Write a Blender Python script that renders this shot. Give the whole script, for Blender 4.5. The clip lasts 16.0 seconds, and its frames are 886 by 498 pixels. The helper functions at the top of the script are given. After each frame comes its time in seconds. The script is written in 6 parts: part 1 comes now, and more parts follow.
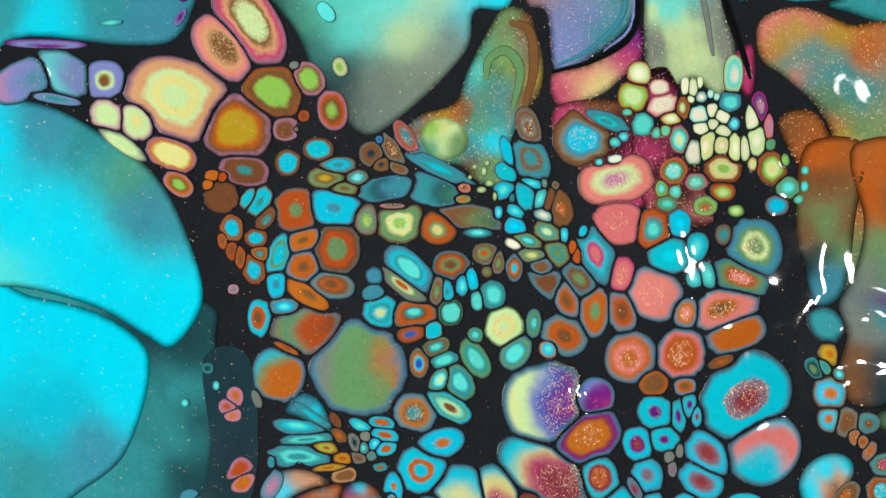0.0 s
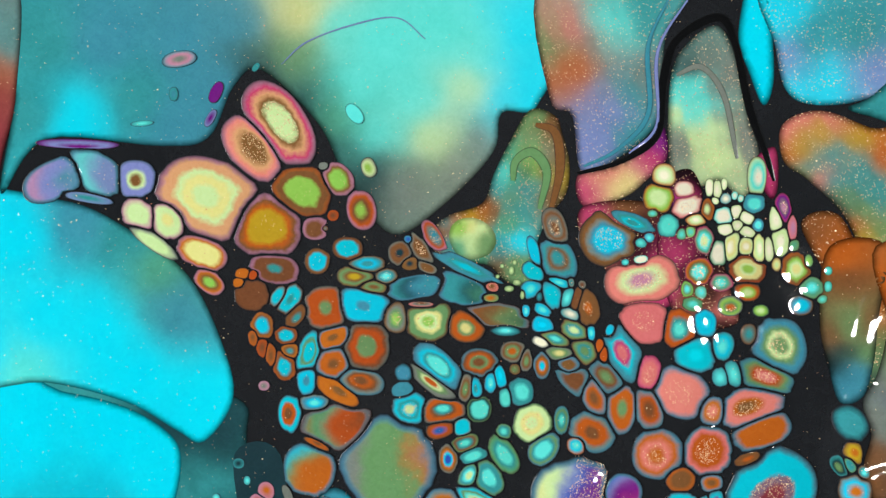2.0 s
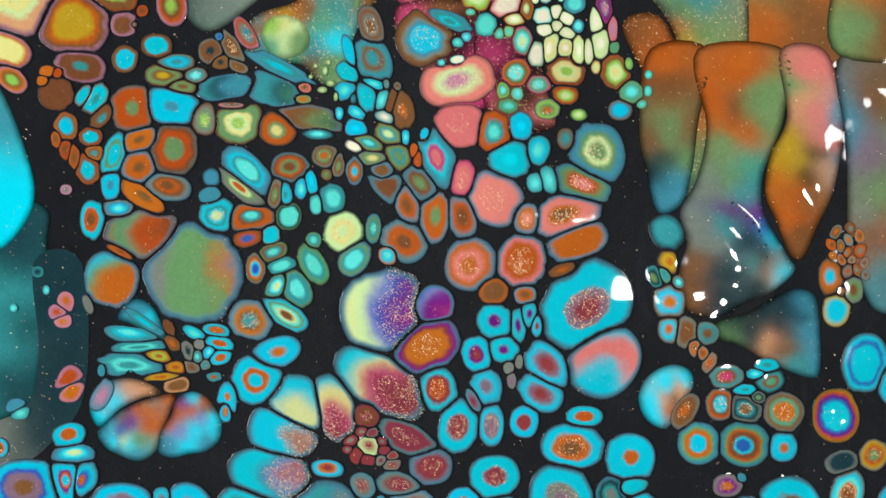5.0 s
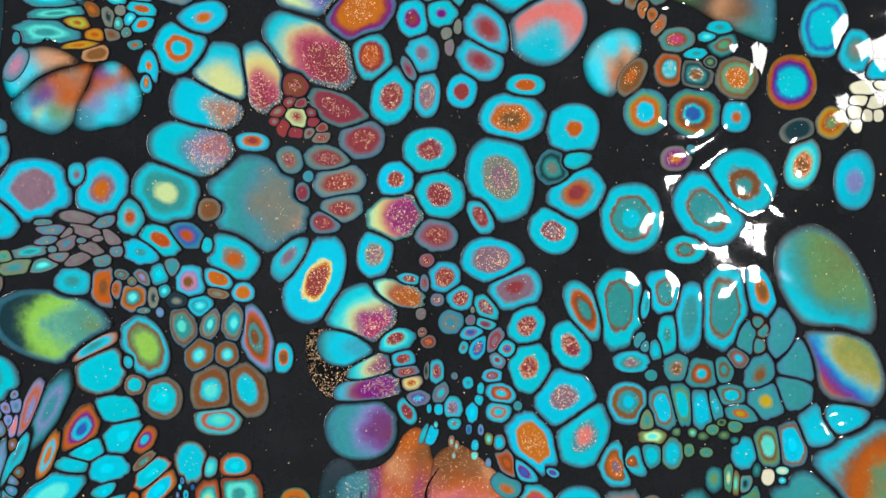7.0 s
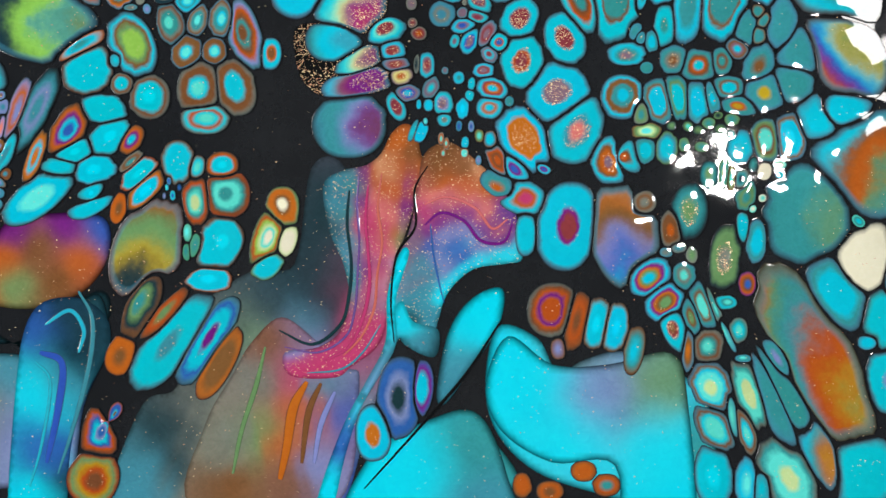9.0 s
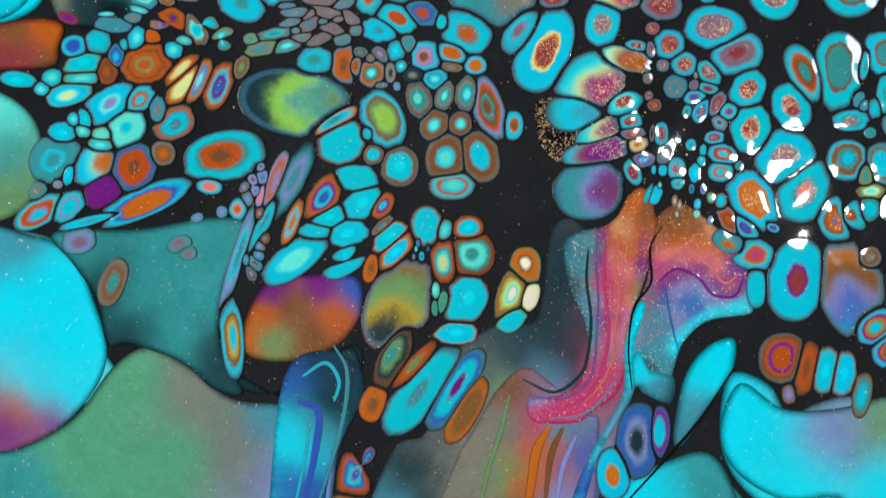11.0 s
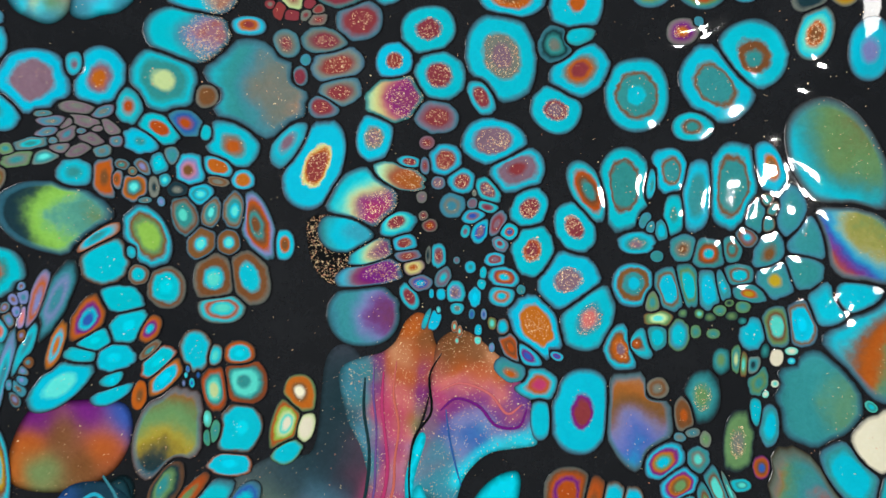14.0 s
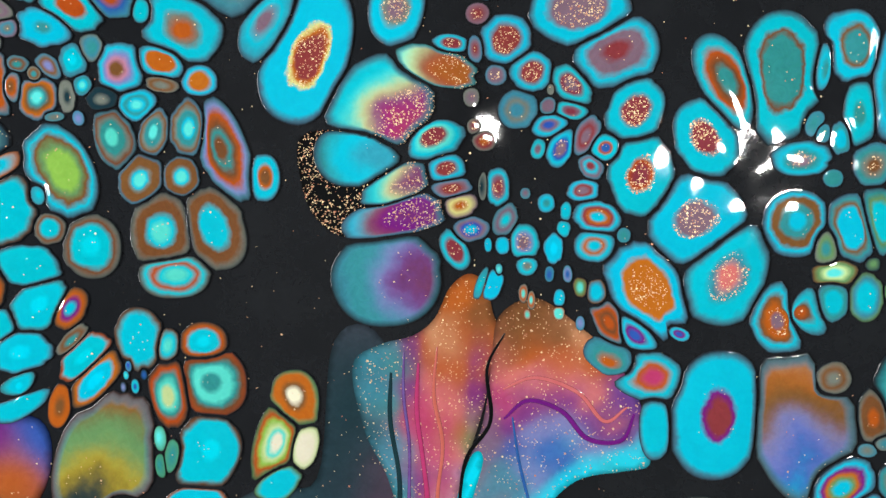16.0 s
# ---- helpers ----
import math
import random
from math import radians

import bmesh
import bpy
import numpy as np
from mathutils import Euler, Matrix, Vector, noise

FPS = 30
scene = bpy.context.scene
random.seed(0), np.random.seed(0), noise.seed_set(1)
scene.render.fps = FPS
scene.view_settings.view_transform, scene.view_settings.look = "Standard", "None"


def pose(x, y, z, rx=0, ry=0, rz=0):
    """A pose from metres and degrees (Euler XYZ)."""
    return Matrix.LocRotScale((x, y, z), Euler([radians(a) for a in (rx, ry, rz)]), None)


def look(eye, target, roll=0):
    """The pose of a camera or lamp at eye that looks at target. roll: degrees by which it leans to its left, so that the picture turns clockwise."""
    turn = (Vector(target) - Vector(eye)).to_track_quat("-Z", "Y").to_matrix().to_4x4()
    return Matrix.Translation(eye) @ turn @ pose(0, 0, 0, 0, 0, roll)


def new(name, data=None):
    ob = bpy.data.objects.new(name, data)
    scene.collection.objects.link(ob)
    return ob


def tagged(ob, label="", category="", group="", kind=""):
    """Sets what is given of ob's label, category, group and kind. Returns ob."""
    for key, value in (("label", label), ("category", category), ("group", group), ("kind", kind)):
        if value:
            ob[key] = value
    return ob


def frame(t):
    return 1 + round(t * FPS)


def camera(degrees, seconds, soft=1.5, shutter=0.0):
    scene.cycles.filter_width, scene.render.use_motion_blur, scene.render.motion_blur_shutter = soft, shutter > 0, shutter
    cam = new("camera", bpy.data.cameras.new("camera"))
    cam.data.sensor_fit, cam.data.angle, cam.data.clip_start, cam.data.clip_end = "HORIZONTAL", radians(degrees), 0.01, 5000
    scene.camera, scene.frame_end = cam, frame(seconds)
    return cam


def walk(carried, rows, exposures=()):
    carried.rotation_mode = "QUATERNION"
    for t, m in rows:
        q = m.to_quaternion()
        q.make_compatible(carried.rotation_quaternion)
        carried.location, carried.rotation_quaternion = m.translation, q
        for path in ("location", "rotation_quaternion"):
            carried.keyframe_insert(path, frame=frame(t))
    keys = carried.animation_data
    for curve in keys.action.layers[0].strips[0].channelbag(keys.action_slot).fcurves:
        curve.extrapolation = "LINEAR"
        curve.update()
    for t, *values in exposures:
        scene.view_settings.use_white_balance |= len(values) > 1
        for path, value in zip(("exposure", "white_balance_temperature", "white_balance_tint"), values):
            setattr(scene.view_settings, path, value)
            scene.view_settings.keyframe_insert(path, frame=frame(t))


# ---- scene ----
# A poured acrylic painting under clear resin, lying on a table; a hand-held camera glides over it.
from mathutils.geometry import delaunay_2d_cdt

cam = camera(65, 16.0, soft=1.45, shutter=0.2)
PATH = [
    (0, -0.04149, 0.10680, 0.17569, -1.799, 4.163, -1.512),
    (0.5, -0.04304, 0.12489, 0.17697, -2.034, 4.019, -1.789),
    (1, -0.04717, 0.13138, 0.17803, -1.743, 4.200, -1.913),
    (1.5, -0.05006, 0.12875, 0.17824, -1.628, 4.244, -1.882),
    (2, -0.04804, 0.13105, 0.17805, -1.464, 4.082, -1.866),
    (2.5, -0.04634, 0.12988, 0.17749, -1.825, 4.240, -1.806),
    (3, -0.04350, 0.12171, 0.17698, -1.714, 4.259, -1.519),
    (3.2, -0.04030, 0.11410, 0.17657, -1.761, 4.058, -1.361),
    (5.3, -0.00042, 0.06829, 0.16693, -0.898, 3.000, -0.196),
    (5.5, 0.00328, 0.05866, 0.16551, -0.960, 3.022, -0.136),
    (6, 0.00893, 0.04348, 0.16254, -0.490, 2.974, 0.302),
    (6.5, 0.00841, 0.01798, 0.16069, -0.688, 2.907, 0.722),
    (7, 0.00894, 0.00082, 0.15915, -0.498, 2.947, 0.963),
    (7.5, 0.01695, -0.01531, 0.15702, -0.148, 3.366, 1.225),
    (8, 0.02112, -0.04020, 0.15548, -1.288, 3.493, 1.487),
    (8.5, 0.02104, -0.05774, 0.15525, -0.774, 3.307, 1.649),
    (8.7, 0.02024, -0.06384, 0.15544, -1.811, 3.488, 1.731),
    (10.8, -0.03807, -0.06235, 0.17519, -2.383, 5.214, 0.924),
    (11, -0.03740, -0.05320, 0.17428, -1.308, 5.171, 0.705),
    (11.5, -0.03433, -0.03712, 0.17685, -1.876, 5.348, 0.194),
    (12, -0.03084, -0.01907, 0.17988, -2.165, 5.302, -0.187),
    (12.5, -0.01987, -0.00113, 0.20254, -1.685, 5.613, -0.158),
    (13, -0.00194, -0.00569, 0.21696, -3.762, 5.483, 0.648),
    (13.5, -0.00144, -0.00426, 0.19677, -3.339, 5.185, 0.731),
    (14, 0.01324, -0.01886, 0.15716, -3.004, 4.550, 0.252),
    (14.5, 0.01397, -0.01724, 0.12423, -3.288, 4.161, -0.346),
    (15, 0.00713, -0.01995, 0.10748, -4.155, 3.910, -0.796),
    (15.5, -0.00088, -0.02734, 0.10226, -4.232, 4.214, -1.037),
    (16, -0.00065, -0.02943, 0.10549, -4.667, 4.242, -1.122),
]
walk(cam, [(t, pose(*p)) for t, *p in PATH], [(0, 0.06), (5.5, 0.1), (7, 0.16), (8.5, 0.1), (11, 0.03), (12, 0.0), (13, -0.1), (13.8, 0.0), (15, 0.1), (16, 0.16)])

# ---- light: one ceiling panel, a cluster of four bulbs and an added soft main light ----
world = bpy.data.worlds.new("world")
scene.world = world
world.use_nodes = True
world.node_tree.nodes["Background"].inputs[0].default_value = (0.75, 0.85, 1.0, 1)
world.node_tree.nodes["Background"].inputs[1].default_value = 0.05


def lamp(name, place, target, size, watts, colour, size_y=None):
    data = bpy.data.lights.new(name, "AREA")
    data.shape, data.size, data.size_y = "RECTANGLE", size, size_y or size
    data.energy, data.color = watts, colour
    ob = new(name, data)
    ob.matrix_basis = look(place, target)
    return ob


# unseen main light, added low in the west to stay out of the resin's reflections
lamp("window_light", (-1.74, 0.2, 0.95), (0, 0, 0.1), 1.3, 72, (1.0, 0.985, 0.96), 1.1)
BULBS = ((0.370, 0.010), (0.400, 0.004), (0.375, 0.040), (0.404, 0.036))
for bx, by in BULBS:
    lamp("bulb_light", (bx, by, 0.96), (0.05, 0.0, 0.0), 0.024, 0.8, (1.0, 0.98, 0.94))

lamp("panel_light", (0.75, 0.335, 0.96), (0.05, 0.0, 0.0), 0.16, 2.0, (1.0, 0.98, 0.95), 0.18)

lamp("side_bulb_light", (-1.02, -0.10, 0.92), (0.0, 0.0, 0.0), 0.08, 1.8, (1.0, 0.98, 0.95))

# ---- pigments ----
SRGB = {
    "c": (4, 191, 215), "s": (62, 140, 162), "t": (52, 146, 150), "a": (92, 222, 214), "g": (104, 146, 96),
    "l": (142, 192, 84), "y": (216, 212, 138), "o": (182, 94, 30), "b": (122, 82, 48), "m": (138, 58, 66),
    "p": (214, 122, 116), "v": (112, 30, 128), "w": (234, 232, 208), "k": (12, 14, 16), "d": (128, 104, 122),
    "u": (46, 92, 176), "n": (28, 56, 64), "r": (188, 62, 112), "x": (118, 126, 118), "q": (186, 130, 158),
    "e": (196, 222, 160), "z": (124, 138, 192), "j": (182, 152, 36), "h": (206, 152, 112), "f": (80, 158, 124), "i": (0, 214, 238),
}


def linear(letter):
    return tuple((v / 255 / 12.92 if v < 10 else ((v / 255 + 0.055) / 1.055) ** 2.4) for v in SRGB[letter])


PIGMENT = {k: linear(k) for k in SRGB}
SPOKEN = {
    "c": "turquoise", "s": "steel-blue", "t": "teal", "a": "pale aqua", "g": "moss-green", "l": "lime-green", "y": "cream-yellow",
    "o": "orange", "b": "brown", "m": "maroon", "p": "salmon-pink", "v": "violet", "w": "white", "k": "black", "d": "dusky mauve",
    "u": "blue", "n": "dark teal", "r": "rose", "x": "grey", "q": "lilac-pink", "e": "pale green", "z": "lavender", "j": "ochre",
    "h": "tan", "f": "sea-green", "i": "bright turquoise",
}


class Nodes:
    """Short hand for building a material's nodes."""

    def __init__(self, name):
        self.material = bpy.data.materials.new(name)
        self.material.use_nodes = True
        self.tree = self.material.node_tree
        self.shader = self.tree.nodes["Principled BSDF"]

    def add(self, kind, **inputs):
        node = self.tree.nodes.new(kind)
        for key, value in inputs.items():
            self.put(node.inputs[int(key[1:]) if key[0] == "_" else key], value)
        return node

    def put(self, socket, value):
        if isinstance(value, bpy.types.NodeSocket):
            self.tree.links.new(value, socket)
        else:
            socket.default_value = value

    def maths(self, kind, a, b=0.0, c=0.0):
        node = self.add("ShaderNodeMath", _0=a, _1=b, _2=c)
        node.operation = kind
        return node.outputs[0]

    def mix(self, factor, a, b, kind="MIX"):
        node = self.tree.nodes.new("ShaderNodeMix")
        node.data_type, node.blend_type = "RGBA", kind
        self.put(node.inputs[0], factor), self.put(node.inputs[6], a), self.put(node.inputs[7], b)
        return node.outputs[2]

    def noise(self, scale, detail=2.0, rough=0.5, vector=None):
        node = self.add("ShaderNodeTexNoise", Scale=scale, Detail=detail, Roughness=rough)
        self.put(node.inputs["Vector"], vector or self.place)
        return node

    @property
    def place(self):
        return self.add("ShaderNodeNewGeometry").outputs["Position"]


def resin(n, colour, glitter=0.0, grain=0.12, where=None):
    """Finish a paint material: grain, metallic flakes and the clear glossy coat."""
    speck = n.noise(2600, 2, 0.6)
    colour = n.mix(grain, colour, speck.outputs["Color"], "SOFT_LIGHT")
    cloud = n.noise(160, 3, 0.55)
    colour = n.mix(n.maths("MULTIPLY", cloud.outputs[0], 0.2), colour, n.mix(1.0, colour, colour, "MULTIPLY"))
    smoke = n.noise(520, 4, 0.65)
    n.put(smoke.inputs["Distortion"], 1.4)
    colour = n.mix(0.3, colour, smoke.outputs["Fac"], "SOFT_LIGHT")
    s = n.shader
    drift = n.noise(190, 2, 0.6)
    thick = n.maths("MULTIPLY", n.maths("MULTIPLY", drift.outputs[0], drift.outputs[0]), glitter)
    masks = []
    for scale, share, reach in ((5200.0, 0.8, 0.55), (2600.0, 0.34, 0.45)):
        flakes = n.add("ShaderNodeTexVoronoi", Scale=scale)
        n.put(flakes.inputs["Vector"], n.place)
        pick = n.add("ShaderNodeSeparateColor")
        n.put(pick.inputs[0], flakes.outputs["Color"])
        chosen = n.maths("GREATER_THAN", pick.outputs[0], n.maths("SUBTRACT", 1.0, n.maths("MULTIPLY", thick, share)))
        mask = n.maths("MULTIPLY", chosen, n.maths("LESS_THAN", flakes.outputs["Distance"], reach))
        if where:
            mask = n.maths("MULTIPLY", mask, where)
        gold = n.mix(pick.outputs[1], (0.55, 0.20, 0.12, 1), (1.0, 0.84, 0.5, 1))
        colour = n.mix(mask, colour, gold)
        masks.append(mask)
    mask = n.maths("MAXIMUM", *masks)
    n.put(s.inputs["Base Color"], colour)
    n.put(s.inputs["Metallic"], n.maths("MULTIPLY", mask, 0.35))
    n.put(s.inputs["Roughness"], 0.42)
    n.put(s.inputs["Specular IOR Level"], 0.0)
    n.put(s.inputs["Coat Weight"], 1.0)
    n.put(s.inputs["Coat Roughness"], 0.035)
    n.put(s.inputs["Coat IOR"], 1.5)
    ripple = n.noise(140, 2, 0.5)
    bump = n.add("ShaderNodeBump", Strength=0.06, Distance=0.0006, Height=ripple.outputs[0])
    n.put(s.inputs["Coat Normal"], bump.outputs[0])
    return n.material


MADE = {}
DRAWN = "><^_/|"  # a first mark in a style: the way in which its colours were drawn across the cell


def ring_paint(style):
    """Paint of one cell: bands of pigment from its rim to its core, wavering a little."""
    if style not in MADE:
        letters, flaky = style.rstrip("*").lstrip(DRAWN), style.endswith("*")
        letters = "s" + letters if letters[0] == "c" else letters
        n = Nodes("cell_paint_" + letters)
        ring = n.add("ShaderNodeAttribute")
        ring.attribute_name = "ring"
        drawn = style[0] in DRAWN
        at = ring.outputs["Fac"]
        for scale, detail, much in ((80, 3, 0.34), (420, 2, 0.08), (900, 2, 0.05)) if drawn else ((110, 3, 0.22), (380, 2, 0.16), (900, 2, 0.12)):
            waver = n.noise(scale, detail, 0.55)
            at = n.maths("ADD", at, n.maths("MULTIPLY", n.maths("SUBTRACT", waver.outputs[0], 0.5), much))
        ramp = n.add("ShaderNodeValToRGB", Fac=at)
        ramp.color_ramp.interpolation = "B_SPLINE" if drawn else "LINEAR"
        stops = ramp.color_ramp.elements
        while len(stops) < len(letters):
            stops.new(0.5)
        for k, letter in enumerate(letters):
            stops[k].position = 0.03 + 0.75 * k / max(1, len(letters) - 1)
            stops[k].color = (*PIGMENT[letter], 1)
        # a thin, darker translucent lip where the cell thins out towards the black
        rim = n.add("ShaderNodeAttribute")
        rim.attribute_name = "rim"
        inside = ramp.outputs[0]
        if drawn:
            band = n.add("ShaderNodeMapRange", Value=rim.outputs["Fac"])
            band.inputs["From Min"].default_value, band.inputs["From Max"].default_value = 0.05, 0.2
            inside = n.mix(band.outputs[0], (*PIGMENT["s"], 1), inside)
        lip = n.add("ShaderNodeMapRange", Value=rim.outputs["Fac"])
        lip.inputs["From Min"].default_value, lip.inputs["From Max"].default_value = 0.015, 0.16
        haze = n.add("ShaderNodeMapRange", Value=rim.outputs["Fac"])
        haze.inputs["From Max"].default_value = 0.07
        tone = (0.055, 0.105, 0.15) if letters[0] in "scituz" else tuple(0.02 + 0.3 * v for v in PIGMENT[letters[0]])
        film = n.mix(haze.outputs[0], (0.012, 0.018, 0.024, 1), (*tone, 1))
        colour = n.mix(lip.outputs[0], film, inside)
        info = n.add("ShaderNodeObjectInfo")
        tint = n.add("ShaderNodeHueSaturation", Color=colour)
        n.put(tint.inputs["Hue"], n.maths("ADD", 0.488, n.maths("MULTIPLY", info.outputs["Random"], 0.024)))
        n.put(tint.inputs["Value"], n.maths("ADD", 0.88, n.maths("MULTIPLY", info.outputs["Random"], 0.2)))
        inner = n.maths("GREATER_THAN", at, 0.5)
        MADE[style] = resin(n, tint.outputs[0], 0.95 if flaky else 0.04, where=inner)
    return MADE[style]


def swirl_paint(flakes):
    """Blended paint of a large flow, coloured by its poured pigments."""
    n = Nodes("swirl_paint")
    pigment = n.add("ShaderNodeAttribute")
    pigment.attribute_name = "pigment"
    # marbled streaks where the colours were drawn into each other
    marble, silk = n.noise(26, 4, 0.6), n.noise(75, 5, 0.65)
    n.put(marble.inputs["Distortion"], 2.6)
    n.put(silk.inputs["Distortion"], 1.2)
    colour = n.mix(0.22, pigment.outputs["Color"], marble.outputs["Fac"], "SOFT_LIGHT")
    colour = n.mix(0.2, colour, silk.outputs["Fac"], "SOFT_LIGHT")
    return resin(n, colour, flakes)


def plain(name, colour, roughness, scale, bump=0.0):
    n = Nodes(name)
    mottled = n.noise(scale, 5, 0.6)
    n.put(n.shader.inputs["Base Color"], n.mix(mottled.outputs[0], (*[c * 0.85 for c in colour], 1), (*[min(1, c * 1.1) for c in colour], 1)))
    n.put(n.shader.inputs["Roughness"], roughness)
    if bump:
        n.put(n.shader.inputs["Normal"], n.add("ShaderNodeBump", Strength=bump, Distance=0.001, Height=mottled.outputs[0]).outputs[0])
    return n.material


n = Nodes("black_paint")
black = n.noise(70, 4, 0.6)
BLACK = resin(n, n.mix(black.outputs[0], (0.008, 0.0095, 0.0115, 1), (0.018, 0.0205, 0.024, 1)), 0.006, 0.05)
SWIRL, FLAKED_SWIRL, GOLD_FLAKES = swirl_paint(0.015), swirl_paint(0.23), swirl_paint(0.9)
CANVAS = plain("raw_canvas", (0.74, 0.71, 0.64), 0.85, 900, 0.4)
WALL = plain("grey_wall", (0.36, 0.36, 0.355), 0.7, 6)
CEILING = plain("grey_ceiling", (0.17, 0.17, 0.17), 0.8, 5)
FLOOR = plain("grey_floor", (0.24, 0.22, 0.2), 0.5, 9)
TABLE = plain("table_wood", (0.33, 0.22, 0.13), 0.45, 14)


# ---- meshes ----
def link(name, vertices, faces, material, parent=None, label="", at=(0, 0, 0), smooth=True):
    mesh = bpy.data.meshes.new(name)
    mesh.from_pydata([tuple(v) for v in vertices], [], faces)
    if smooth:
        mesh.shade_smooth()
    mesh.materials.append(material)
    ob = new(name, mesh)
    ob.location = at
    if parent:
        ob.parent = parent
    return tagged(ob, label)


def slab(name, x0, x1, y0, y1, z0, z1, material, parent=None, label="", edge=0.0):
    bm = bmesh.new()
    bmesh.ops.create_cube(bm, size=1)
    for v in bm.verts:
        v.co = ((x0 + x1) / 2 + v.co.x * (x1 - x0), (y0 + y1) / 2 + v.co.y * (y1 - y0), (z0 + z1) / 2 + v.co.z * (z1 - z0))
    if edge:
        bmesh.ops.bevel(bm, geom=bm.edges[:], offset=edge, segments=2, affect="EDGES")
    mesh = bpy.data.meshes.new(name)
    bm.to_mesh(mesh), bm.free()
    mesh.materials.append(material)
    ob = new(name, mesh)
    if parent:
        ob.parent = parent
    return tagged(ob, label)


# Thick pools of resin that stand proud of the sheet: centre, radii (mm), turn, height (mm)
POOLS = (
    (49.7, 44.7, 24.5, 19.6, -1.57, 1.20),
    (47.0, 71.8, 18.5, 15.6, -1.54, 2.80),
    (86.7, 98.9, 22.1, 19.0, -1.50, 0.80),
    (84.6, 24.4, 18.4, 14.0, -1.57, 1.20),
    (58.6, 94.1, 28.8, 20.6, -1.55, 0.70),
    (-30.5, 61.5, 12.3, 10.9, 0.00, 1.00),
    (69.0, -34.8, 36.3, 32.0, -0.03, 0.35),
    (96.0, -50.2, 17.1, 16.6, -1.39, 1.00),
)

# Soft swells of the resin: centre, spread along and across (mm), turn, height (mm)
SWELLS = (
    (-10.0, -17.0, 14.0, 8.0, 1.57, 2.60),
    (0.0, 103.0, 24.0, 12.0, -1.40, 1.90),
)
LIP = (49.7, 44.7, 24.0, 19.0, -1.57, 0.58, 2.2)  # a raised rim of resin round a pool: oval, height, width


def lift(x, y):
    """Height of the paint sheet in metres at a place in metres: slow waves and the resin pools."""
    p = Vector((x * 26, y * 26, 0.3))
    calm = min(1.0, max(0.25, (x + 0.03) / 0.06))
    z = 0.0004 * noise.noise(p) + 0.00024 * calm * noise.noise(p * 2.9) + 0.00009 * calm * noise.noise(p * 7.3)
    for cx, cy, a, b, turn, high in POOLS:
        dx, dy = x * 1000 - cx, y * 1000 - cy
        c, s = math.cos(turn), math.sin(turn)
        q = ((dx * c + dy * s) / a) ** 2 + ((dy * c - dx * s) / b) ** 2
        if q < 1:
            z += 0.001 * high * (1 - q ** 3) ** 2
    for cx, cy, a, b, turn, high in SWELLS:
        dx, dy = x * 1000 - cx, y * 1000 - cy
        c, s = math.cos(turn), math.sin(turn)
        z += 0.001 * high * math.exp(-0.5 * (((dx * c + dy * s) / a) ** 2 + ((dy * c - dx * s) / b) ** 2))
    cx, cy, a, b, turn, high, wide = LIP
    dx, dy = x * 1000 - cx, y * 1000 - cy
    c, s = math.cos(turn), math.sin(turn)
    r = math.hypot((dx * c + dy * s) / a, (dy * c - dx * s) / b)
    return z + 0.001 * high * math.exp(-(((r - 1) * b / wide) ** 2))


def rounded(points, step=6):
    """A smooth closed line through a few control points."""
    out, count = [], len(points)
    for i in range(count):
        p0, p1, p2, p3 = (Vector(points[(i + k) % count]) for k in (-1, 0, 1, 2))
        for k in range(step):
            t = k / step
            out.append(0.5 * (2 * p1 + (p2 - p0) * t + (2 * p0 - 5 * p1 + 4 * p2 - p3) * t * t + (3 * p1 - p0 - 3 * p2 + p3) * t ** 3))
    return out


# ---- the room and the table ----
X0, X1, Y0, Y1 = -0.194, 0.120, -0.147, 0.204
TOP = -0.0022
tagged(slab("floor", -1.8, 1.8, -1.8, 2.2, -0.80, -0.77, FLOOR), "plain grey floor", "floor", kind="structure")
tagged(slab("ceiling", -1.8, 1.8, -1.8, 2.2, 2.2, 2.25, CEILING), "plain dark grey ceiling", "ceiling", kind="structure")
tagged(slab("wall_west", -1.85, -1.8, -1.8, 2.2, -0.77, 2.2, WALL), "plain dark grey wall", "wall", kind="structure")
# unseen window, added only to house the main light
window = tagged(new("added_window_1"), "unseen window frame added round the main light", "window", kind="structure")
for part_name, wx0, wx1, wy0, wy1, wz0, wz1 in (("added_window_frame", -1.8, -1.76, -0.5, -0.45, 0.35, 1.55), ("added_window_frame", -1.8, -1.76, 0.85, 0.9, 0.35, 1.55), ("added_window_frame", -1.8, -1.76, -0.45, 0.85, 1.5, 1.55), ("added_window_sill", -1.8, -1.7, -0.55, 0.95, 0.30, 0.35)):
    slab(part_name, wx0, wx1, wy0, wy1, wz0, wz1, CEILING, window, edge=0.004)
tagged(slab("wall_east", 1.8, 1.85, -1.8, 2.2, -0.77, 2.2, WALL), "plain dark grey wall", "wall", kind="structure")
tagged(slab("wall_south", -1.8, 1.8, -1.85, -1.8, -0.77, 2.2, WALL), "plain dark grey wall", "wall", kind="structure")
tagged(slab("wall_north", -1.8, 1.8, 2.2, 2.25, -0.77, 2.2, WALL), "plain dark grey wall", "wall", kind="structure")
table = tagged(new("table"), "brown wooden table under the painting", "table")
table.location = (0, 0, -0.77)
board = slab("tabletop", -0.6, 0.6, -0.4, 0.5, -0.055, -0.02, TABLE, edge=0.003)
board.parent, board.matrix_parent_inverse = table, Matrix.Translation((0, 0, 0.77))
